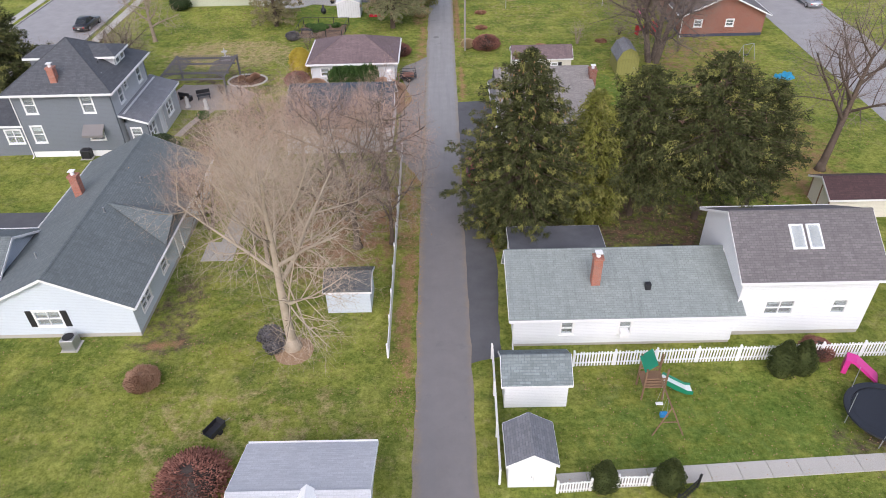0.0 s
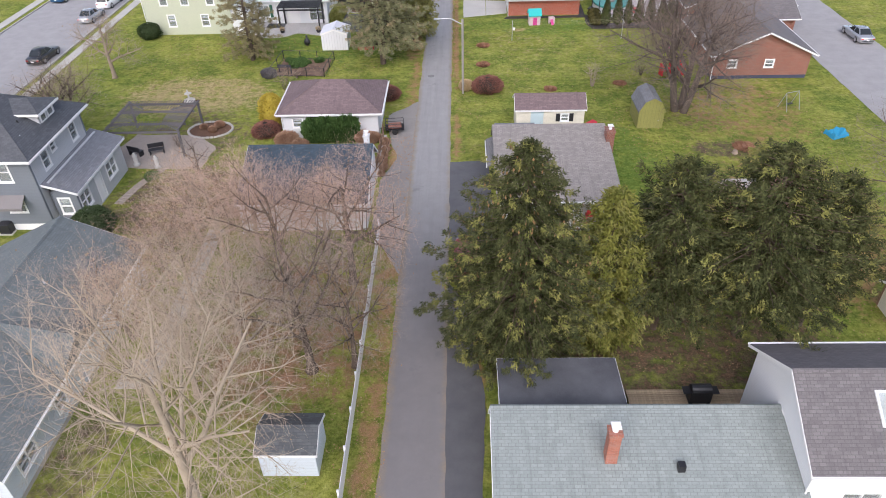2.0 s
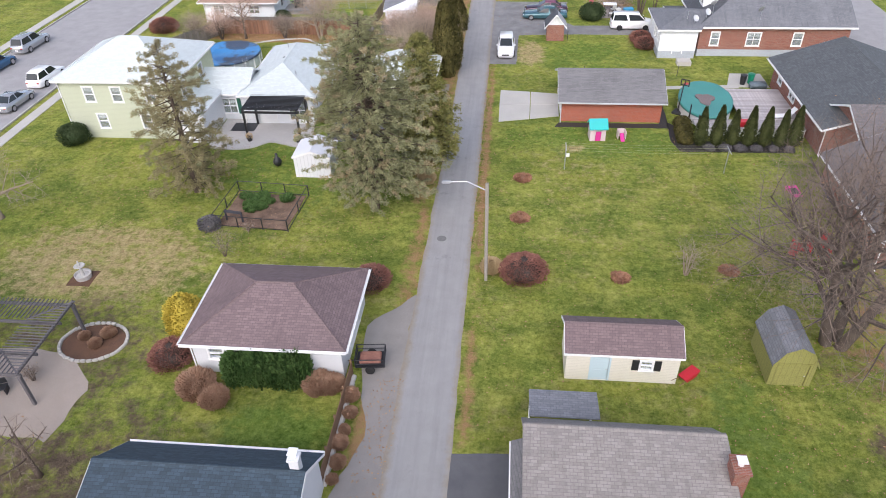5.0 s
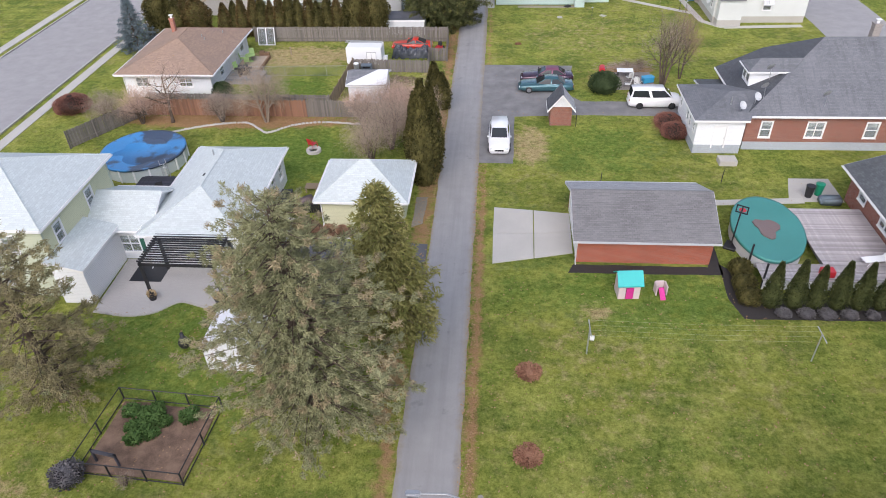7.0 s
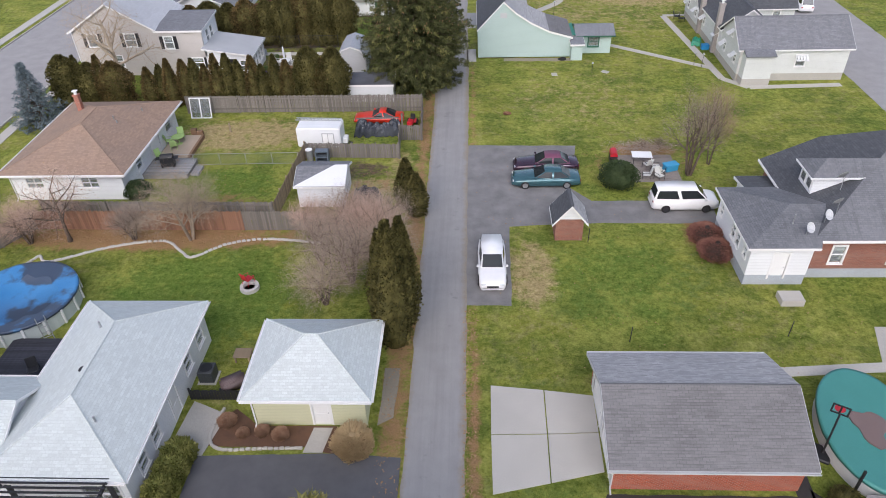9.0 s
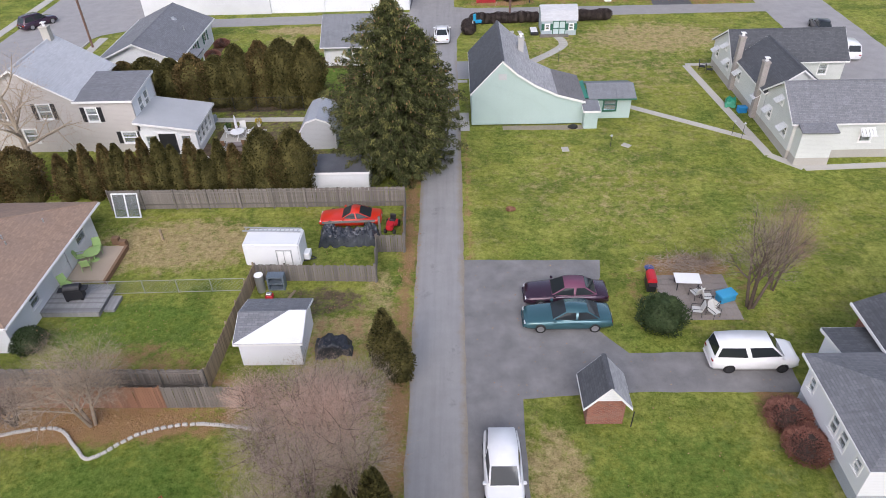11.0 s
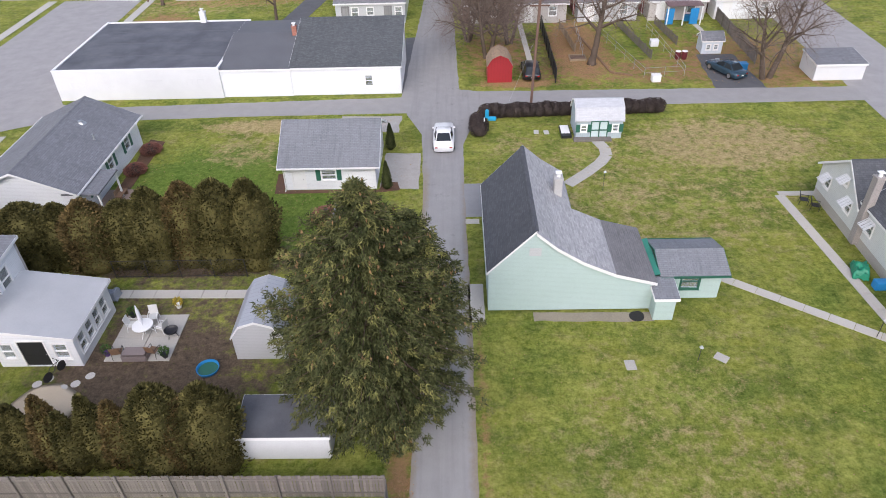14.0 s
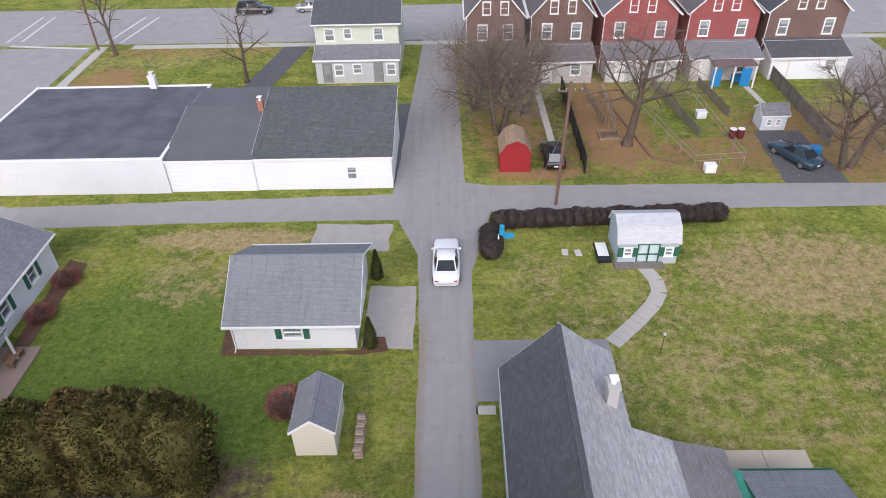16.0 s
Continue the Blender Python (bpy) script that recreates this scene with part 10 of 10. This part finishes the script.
# patio of the grey house
o = thing("patio_table", -18.6, 149.2, 0.05, "glass patio table with folded white umbrella", "table")
part("tabletop", lathe([(0.04, 0.68), (0.6, 0.68), (0.6, 0.7), (0.04, 0.7)], 20), GLASS, o)
part("rim", lathe([(0.58, 0.66), (0.62, 0.66), (0.62, 0.72), (0.58, 0.72)], 20), WHITE, o)
part("umbrella", lathe([(0.03, 0.0), (0.03, 1.0), (0.13, 1.1), (0.1, 1.9), (0.02, 2.3)], 10), TARPW, o, "folded white umbrella")
for a in (0.5, 2.6, 4.7):
    part("leg", frame_bm([((0.1, 0, 0.66), (0.55 * math.cos(a), 0.55 * math.sin(a), 0))], 0.02), WHITE, o)
for x, y, r, m, f in ((-19.4, 149.6, 90, SLING, WHITE), (-17.6, 149.4, 250, SLING, WHITE), (-18.4, 150.3, 10, SLING, WHITE), (-19.5, 147.3, 190, WOOD, BLACK), (-17.4, 147.4, 170, WOOD, BLACK)):
    chair(x, y, 0.05, r, f, m, "patio chair with pale frame" if f is WHITE else "brown patio chair with dark frame", "grey house patio chairs")
o = thing("ottoman_box", -18.4, 147.2, 0.05, "grey-brown cushioned storage ottoman", "ottoman")
part("body", soft_box(-0.75, 0.75, -0.4, 0.4, 0, 0.42, 0.05, 2), mat("grey_brown_cushion", (0.22, 0.18, 0.17), vary=0.1), o)
part("cushion", soft_box(-0.72, 0.72, -0.38, 0.38, 0.42, 0.52, 0.05, 2), bpy.data.materials["grey_brown_cushion"], o)
o = thing("fire_bowl", -16.8, 148.9, 0.05, "black round metal fire bowl", "fire bowl")
part("bowl", lathe([(0.1, 0.3), (0.35, 0.45), (0.42, 0.6), (0.4, 0.6), (0.3, 0.48), (0.05, 0.4)], 18), BLACK, o)
for a in (0, 2.1, 4.2):
    part("leg", frame_bm([((0.2 * math.cos(a), 0.2 * math.sin(a), 0.4), (0.35 * math.cos(a), 0.35 * math.sin(a), 0))], 0.02), BLACK, o)
for x, y, m in ((-19.9, 150.7, BLACK), (-16.7, 147.2, BLACK), (-17.3, 151.6, WHITE), (-20.2, 147.4, mat("purple_pot", (0.08, 0.04, 0.14)))):
    o = thing("flower_pot", x, y, 0.05 if y < 151 else 0, "small potted plant beside the patio", "flower pot")
    part("pot", lathe([(0.14, 0), (0.22, 0.28), (0.24, 0.28), (0.05, 0.24)], 12), m, o)
    part("plant", bush_meshes(180, 0.5, 0.22, "round", 140, 0.16, GOLD if m is WHITE else IVY)[1], None, o, "", pose(0, 0, 0.2))
o = thing("wading_pool", -13.9, 146.2, 0, "small round blue plastic wading pool", "wading pool")
part("basin", lathe([(0.55, 0), (0.62, 0.2), (0.66, 0.2), (0.66, 0.16), (0.6, 0.0)], 24), BLUEP, o)
part("floor", lathe([(0.04, 0.02), (0.56, 0.03), (0.57, 0.05)], 20), GREENTRIM, o)
g = lathe([(0.05, 0.16), (0.8, 0.12), (1.5, 0.05), (1.9, 0.005)], 26)
for v in g.verts:
    v.co *= 1 + 0.12 * noise.noise(Vector((v.co.x, v.co.y, 2)))
solid("sand_patch", g, SAND, pose(-22.3, 143.4, 0.0), "low spread pile of pale sand", "sand", smooth=True)
for i, (x, y) in enumerate(((-20.6, 145.8), (-21.2, 145.2), (-21.8, 144.9), (-22.9, 145.6), (-23.4, 145.2))):
    solid("stepping_stone", lathe([(0.2, -0.02), (0.28, 0.03), (0.05, 0.04)], 9), STONE, pose(x, y, 0, 0, 0, i * 50), "flat pale stepping stone", "stepping stone", "stepping stones")
o = thing("bicycle", -22.6, 145.9, 0, "black and white bicycle by the sunroom", "bicycle", 70)
for x in (-0.5, 0.5):
    part("wheel", lathe([(0.29, -0.02), (0.32, 0), (0.29, 0.02)], 18), RUBBER, o, "", pose(x, 0, 0.32, 90))
part("frame", frame_bm([((-0.5, 0, 0.32), (-0.05, 0, 0.35)), ((-0.05, 0, 0.35), (0.35, 0, 0.75)), ((0.35, 0, 0.75), (-0.2, 0, 0.75)), ((-0.2, 0, 0.75), (-0.5, 0, 0.32)), ((0.5, 0, 0.32), (0.35, 0, 0.95)), ((0.35, -0.25, 0.95), (0.35, 0.25, 0.95))], 0.02), BLACK, o)
draped("covered_grill", -22.2, 152.6, 1.4, 0.8, 0.9, mat("silver_tarp", (0.3, 0.33, 0.37), vary=0.2, rough=0.4), "grey tarp over stored items", "tarp", 0, 2)
# porch of the far ranch house
o = thing("porch_roof", -27.0, 163.2, 0, "dark flat porch roof on white posts", "porch")
part("roof", boxes((-1.6, 1.2, -1.8, 1.8, 2.35, 2.47)), GREYROOF, o)
for y in (-1.6, 1.6):
    part("post", boxes((1.0, 1.12, y - 0.06, y + 0.06, 0, 2.35)), WHITE, o)
part("floor", soft_box(-0.5, 2.0, -1.8, 2.6, -0.05, 0.12, 0.02, 1), mat("brown_patio", (0.3, 0.22, 0.18), vary=0.2), o)
bench(-25.9, 164.6, 90, "brown picnic bench on the porch", WOOD, 0.12)
# garage side details and wood pile
o = thing("wood_pile", -4.9, 157.7, 0, "stacked split firewood on the lawn", "wood pile")
lg = [finish(cyl((-0.22, 0, 0), (0.22, 0, 0), r, r * 0.92, 7), "log", mat("split_wood_%s" % n, c, vary=0.3)) for n, r, c in (("pale", 0.09, (0.36, 0.27, 0.2)), ("brown", 0.08, (0.2, 0.14, 0.1)), ("grey", 0.1, (0.26, 0.22, 0.19)))]
random.seed(5)
for i in range(15):
    for j in range(4):
        part("log", lg[(i * 5 + j * 3) % 3], None, o, "", pose(random.uniform(-0.05, 0.05), i * 0.165 + (j % 2) * 0.08, 0.09 + j * 0.155, 0, 0, random.uniform(-6, 6)))
o = thing("shed_ramp", 10.4, 173.6, 0, "white board and frame leaning beside the shed", "ramp", 0)
part("board", boxes((-0.45, 0.3, 0.2, 1.7, 0.25, 0.29)), WHITE, o)
part("frame", boxes((-0.5, 0.4, -0.3, 1.8, 0.0, 0.24)), BLACK, o)
solid("shed_step", soft_box(-2.1, 1.2, -0.35, 0.35, -0.02, 0.18, 0.02, 1), OLDWOOD, pose(13.0, 172.95, 0), "weathered timber step along the shed", "step")
for x, y in ((7.8, 174.6), (8.7, 174.5)):
    solid("stepping_stone", soft_box(-0.35, 0.35, -0.22, 0.22, -0.02, 0.05, 0.02, 1), STONE, pose(x, y, 0, 0, 0, x * 11), "flat pale stone slab on grass", "stepping stone")
o = thing("mailbox", 3.5, 175.0, 0, "bright blue mailbox on a dark post", "mailbox")
part("post", frame_bm([((0, 0, 0), (0, 0, 1.1))], 0.04), BLACK, o)
CYAN = mat("cyan_paint", (0.02, 0.32, 0.55), vary=0.06, rough=0.35)
part("box", soft_box(-0.05, 0.7, -0.16, 0.16, 1.05, 1.4, 0.06, 2), CYAN, o)
part("tube", soft_box(-0.3, 0.02, -0.16, 0.16, 1.3, 2.1, 0.06, 2), CYAN, o)
part("flag", boxes((-0.4, -0.32, -0.2, 0.1, 1.0, 1.3)), WHITE, o)
# mint house odds
o = thing("garden_hose", 11.5, 150.2, 0.03, "coiled dark garden hose by the wall", "garden hose")
for k in range(4):
    part("coil", lathe([(0.42 - k * 0.05, 0.0), (0.46 - k * 0.05, 0.02), (0.42 - k * 0.05, 0.04)], 20), RUBBER, o, "", pose(0.04 * k, 0.02 * k, 0.035 * k))
for x, y in ((10.3, 146.2), (15.6, 146.7)):
    solid("manhole_cover", soft_box(-0.38, 0.38, -0.3, 0.3, -0.02, 0.04, 0.02, 1), CONCRETE, pose(x, y, 0, 0, 0, x * 9), "square concrete utility cover in grass", "utility cover")
solid("manhole_cover", lathe([(0.33, 0.0), (0.33, 0.012), (0.05, 0.014)], 18), mat("worn_iron", (0.16, 0.155, 0.15), rough=0.6, vary=0.3), pose(-0.85, 79.0, 0.03), "round iron cover set in the lane", "manhole cover")
for x, y, h in ((14.2, 146.5, 1.0), (12.0, 164.7, 1.6), (25.1, 148.2, 1.3), (25.7, 147.5, 1.4)):
    o = thing("garden_lamp", x, y, 0, "slim dark garden lamp post", "lamp post")
    part("post", frame_bm([((0, 0, 0), (0, 0, h))], 0.025), BLACK, o)
    part("shade", lathe([(0.05, h), (0.13, h + 0.05), (0.03, h + 0.18)], 10), METAL, o)
draped("covered_bench", 26.9, 154.2, 1.8, 1.0, 0.7, GREENP, "green tarp beside the white house", "tarp", 70, 1)
for x, y in ((26.6, 162.4), (27.1, 161.6)):
    chair(x, y, 0, 70, BLACK, BLACK, "black garden chair beside the white house", "black chairs")
solid("storage_bin", soft_box(-0.4, 0.4, -0.3, 0.3, 0, 0.6, 0.05, 1), BLUEP, pose(27.4, 152.6, 0), "blue plastic storage bin beside the wall", "bin")


# ---- poles ----
def pole(x, y, h, label, arm=None, lean=0.0, material=None):
    o = thing("street_lamp" if arm else "utility_pole", x, y, 0, label, "lamp post" if arm else "utility pole")
    part("pole", frame_bm([((0, 0, -0.2), (lean * h, 0, h))], 0.13 if not arm else 0.11, 9), material or POLEWOOD, o)
    if arm:
        part("arm", frame_bm([((0, 0, h - 0.5), (arm * 0.5, 0, h + 0.1)), ((arm * 0.5, 0, h + 0.1), (arm, 0, h + 0.05))], 0.035), METAL, o)
        part("lamp_head", soft_box(arm - 0.35, arm + 0.2, -0.13, 0.13, h - 0.03, h + 0.12, 0.05, 2), METAL, o)
    else:
        part("crossarm", boxes((lean * h - 0.9, lean * h + 0.9, -0.06, 0.06, h - 0.7, h - 0.58)), POLEWOOD, o)
        for k in (-0.8, -0.3, 0.3, 0.8):
            part("insulator", lathe([(0.04, 0), (0.05, 0.1), (0.02, 0.16)], 8), METAL, o, "", pose(lean * h + k, 0, h - 0.58))


POLEWOOD = mat("brown_pole_timber", (0.17, 0.1, 0.075), vary=0.25, stain=0.3)
pole(2.4, 74.7, 7.3, "grey wooden lane lamp with curved arm", -2.3, 0, mat("grey_pole_timber", (0.3, 0.27, 0.24), vary=0.2))
pole(7.9, 180.6, 10, "tall brown wooden utility pole", None, 0.03)
pole(-41.7, 172.5, 10, "tall brown wooden utility pole beside the street", None, 0.0)
pole(-41.8, 215.0, 10, "tall brown wooden utility pole beside the street", None, 0.0)
solid("guy_wire", frame_bm([((0, 0, 0), (2.2, 0.3, 6))], 0.012, 4), METAL, pose(5.6, 180.2, 0), "thin steel guy wire of a pole", "wire")

# ---- back yards of the row houses ----
for x, y, m, l in ((21.0, 185.2, WHITE, "white plastic cooler in a leafy yard"), (23.1, 194.9, TARPW, "white square bin in a leafy yard"), (30.6, 187.8, BLUEP, "blue plastic bin beside parked car"), (29.0, 203.0, BLUEP, "blue tarp bundle under a porch")):
    o = thing("storage_bin", x, y, 0, l, "bin")
    part("body", soft_box(-0.45, 0.45, -0.35, 0.35, 0, 0.65, 0.05, 1), m, o)
    part("lid", soft_box(-0.48, 0.48, -0.38, 0.38, 0.65, 0.72, 0.03, 1), m, o)
for x in (24.7, 25.4):
    o = thing("barrel", x, 190.9, 0, "dark red plastic barrel with lid", "barrel")
    part("body", lathe([(0.26, 0), (0.32, 0.4), (0.28, 0.85), (0.04, 0.86)], 14), mat("dark_red_plastic", (0.12, 0.015, 0.02)) if x < 25 else bpy.data.materials["dark_red_plastic"], o)
    part("lid", lathe([(0.3, 0.85), (0.3, 0.9), (0.04, 0.92)], 14), WHITE, o)
house("playhouse", 27.6, 29.8, 192.2, 194.0, 1.5, 2.1, "x", BLUEWHITE, GREYROOF, "small pale blue play shed", "shed", over=0.15, gutters=False, ops=[("S", 28.3, 0.5, 0.4, 0.5, "win"), ("S", 29.1, 0.5, 0.4, 0.5, "win")])
house("garden_shed", 36.6, 41.5, 184.6, 188.0, 1.6, 1.9, "x", STUCCO, GREYROOF, "long low white shed in a back yard", "shed", roof="shedS", over=0.1)
o = thing("raised_bed", 14.0, 191.5, 0, "rectangular timber raised bed with leaves", "raised bed")
for r in ((-0.9, 0.9, -0.7, -0.62), (-0.9, 0.9, 0.62, 0.7), (-0.9, -0.82, -0.62, 0.62), (0.82, 0.9, -0.62, 0.62)):
    part("board", boxes((*r, -0.02, 0.25)), TANWOOD, o)
part("soil", boxes((-0.82, 0.82, -0.62, 0.62, -0.02, 0.18)), SOIL, o)
o = thing("lean_to_porch", 28.0, 202.3, 0, "blue tarped lean-to porch", "porch")
part("roof", boxes((-2.0, 2.2, -1.1, 1.1, 2.3, 2.4)), PLUMROOF, o)
for x in (-1.9, 0.0, 2.1):
    part("post", boxes((x - 0.06, x + 0.06, -1.05, -0.93, 0, 2.3)), WHITE, o)
for x in (-1.6, 1.3):
    part("tarp", soft_box(x - 0.5, x + 0.5, -0.9, -0.8, 0.1, 2.0, 0.04, 1), BLUEP, o)
strip_walk("walkway", [(8.8, 190), (8.6, 203)], 0.6, "narrow pale concrete yard path", PALECON)
strip_walk("walkway", [(30.2, 194), (29.6, 202)], 0.6, "narrow pale concrete yard path", PALECON)
stone_line([(14.8, 201), (16.9, 187.5), (19, 186.6)], "dark timber edging of leafy beds", 0.35, WOOD)
# toys and odds on the east lawns
o = thing("garden_swing", 32.3, 70.5, 0, "small grey swing frame on the lawn", "swing", 20)
for s in (-0.7, 0.7):
    part("leg", frame_bm([((s, -0.6, 0), (s, 0, 1.6)), ((s, 0.6, 0), (s, 0, 1.6))], 0.03), METAL, o)
part("bar", frame_bm([((-0.7, 0, 1.6), (0.7, 0, 1.6))], 0.03), METAL, o)
part("seat", boxes((-0.25, 0.25, -0.12, 0.12, 0.45, 0.5)), BLACK, o)
draped("blue_tarp", 34.3, 65.2, 1.6, 1.3, 0.5, mat("cyan_tarp", (0.02, 0.25, 0.42), vary=0.2), "crumpled bright blue tarp on the lawn", "tarp", 20, 4)
o = thing("wheelbarrow", 13.6, 66.9, 0, "dark wheelbarrow with yard tools", "wheelbarrow", 40)
g = bmesh.new()
prism(g, [(-0.45, 0.35), (0.3, 0.35), (0.55, 0.65), (-0.6, 0.6)], "y", -0.28, 0.28)
part("tray", g, REDP, o)
part("wheel", lathe([(0.04, -0.04), (0.17, -0.04), (0.19, 0), (0.17, 0.04), (0.04, 0.04)], 12), RUBBER, o, "", pose(0.6, 0, 0.19, 90))
part("handle", frame_bm([((-1.1, -0.25, 0.5), (0.6, -0.12, 0.25)), ((-1.1, 0.25, 0.5), (0.6, 0.12, 0.25))], 0.02), WOOD, o)
for bx, by, br in ((23.0, 78.6, 20), (24.6, 78.9, 80)):
    o = thing("play_frame", bx, by, 0, "red plastic play frame under the maple", "play frame", br)
    part("panel", soft_box(-0.6, 0.6, -0.35, 0.35, 0.5, 0.62, 0.04, 1), REDP, o)
    for s in (-0.55, 0.55):
        part("side", soft_box(s - 0.05, s + 0.05, -0.35, 0.35, 0, 1.2, 0.03, 1), REDP, o)
o = thing("toss_game_board", 24.9, 86.1, 0, "pink tilted game board with a dark panel", "game board", 12)
part("board", soft_box(-0.45, 0.45, -0.6, 0.6, 0.0, 0.05, 0.015, 1), PINKP, o, "", pose(0, 0, 0.2, 14, 0, 0))
part("panel", boxes((-0.25, 0.3, -0.3, 0.3, 0.052, 0.062)), BLACK, o, "dark mesh panel", pose(0, 0, 0.2, 14, 0, 0))
for s in (-0.35, 0.35):
    part("leg", boxes((s - 0.03, s + 0.03, 0.48, 0.54, 0, 0.3)), PINKP, o)
STUMP = lathe([(0.26, 0), (0.2, 0.12), (0.19, 0.25), (0.03, 0.26)], 10)
solid("tree_stump", STUMP, BARK, pose(24.8, 62.3, 0), "low sawn tree stump on grass", "stump")
solid("mulch_ring", lathe([(0.05, 0.05), (0.7, 0.04), (1.15, 0.0)], 18), mat("tan_mulch", (0.34, 0.22, 0.13), vary=0.4, grain=8), pose(-9.1, 28.3, 0.0), "ring of tan mulch at the oak", "mulch")
bush(GREYROUND, -10.6, 29.2, "dry grey perennial clump by the oak", "shrub", "shrub", 1.2, 30)
bush(GREYROUND, -10.2, 28.4, "dry grey perennial clump by the oak", "shrub", "shrub", 1.0, 90)

# ---- fallen leaves ----
def scatter_leaves(name, n, areas, material, label, size=(0.05, 0.1)):
    w = Wood()
    for i in range(n):
        x0, x1, y0, y1 = areas[i % len(areas)]
        p = Vector((random.uniform(x0, x1), random.uniform(y0, y1), 0.035 + random.random() * 0.02))
        a = random.uniform(0, 6.28)
        w.leaf(p, Vector((math.cos(a), math.sin(a), random.uniform(-0.05, 0.25))).normalized(), random.uniform(*size) * 0.5, random.uniform(*size) * 1.6)
    tagged(raw(name, w.v, w.f, material), label, "leaves", "", "stuff")


random.seed(77)
scatter_leaves("fallen_leaves", 7000, [(-3.4, -1.8, 22, 66), (-3.2, -1.7, 84, 140), (-16, -3.6, 28, 50), (8, 28, 38, 50), (1.2, 2.0, 78, 110)], DRYLEAF, "scattered dry brown fallen leaves")
scatter_leaves("fallen_leaves", 9000, [(8, 33, 184, 203), (-31, -10, 117, 119.3), (16, 36, 50, 76), (1.5, 26, 62, 96), (-32, -4, 76, 92)], DRYLEAF, "scattered dry brown fallen leaves")
scatter_leaves("fallen_leaves", 7000, [(2, 27, 104, 150), (-30, -4, 120, 137), (2, 26, 163, 179), (-26, -3, 156, 178), (-30, -4, 18, 30), (3, 26, 18, 27)], DRYLEAF, "scattered dry tan fallen leaves", (0.04, 0.08))

# ---- road paint at the junction ----
for x0, y0, x1, y1, w in ((-54.5, 218.0, -54.4, 227.5, 0.3), (-52.7, 218.3, -52.8, 227.5, 0.3), (-53.4, 216.9, -43.4, 215.6, 0.45), (-41.9, 217.3, -40.3, 226.6, 0.3), (-40.1, 217.3, -38.5, 226.6, 0.3)):
    n = Vector((-(y1 - y0), x1 - x0)).normalized() * w / 2
    sheet("road_marking", [(x0 - n.x, y0 - n.y), (x0 + n.x, y0 + n.y), (x1 + n.x, y1 + n.y), (x1 - n.x, y1 - n.y)][::-1], 0.036, bpy.data.materials["road_paint"] if "road_paint" in bpy.data.materials else mat("road_paint", (0.62, 0.62, 0.6), vary=0.2, stain=0.6), "worn white line painted on the street", 0.02, 1.0, "structure", "marking")

# ---- low fences and edging between the row-house yards ----
board_fence((13.2, 201.5), (13.9, 193.5), 0.9, TANWOOD, "low tan board fence between back yards", 0.14, 2.0, 0.05)
board_fence((20.2, 202.0), (21.8, 191.0), 1.0, OLDWOOD, "low weathered fence between back yards", 0.12, 2.0, 0.08)
board_fence((24.8, 202.0), (25.6, 195.0), 1.0, OLDWOOD, "low weathered fence between back yards", 0.12, 2.0, 0.08)
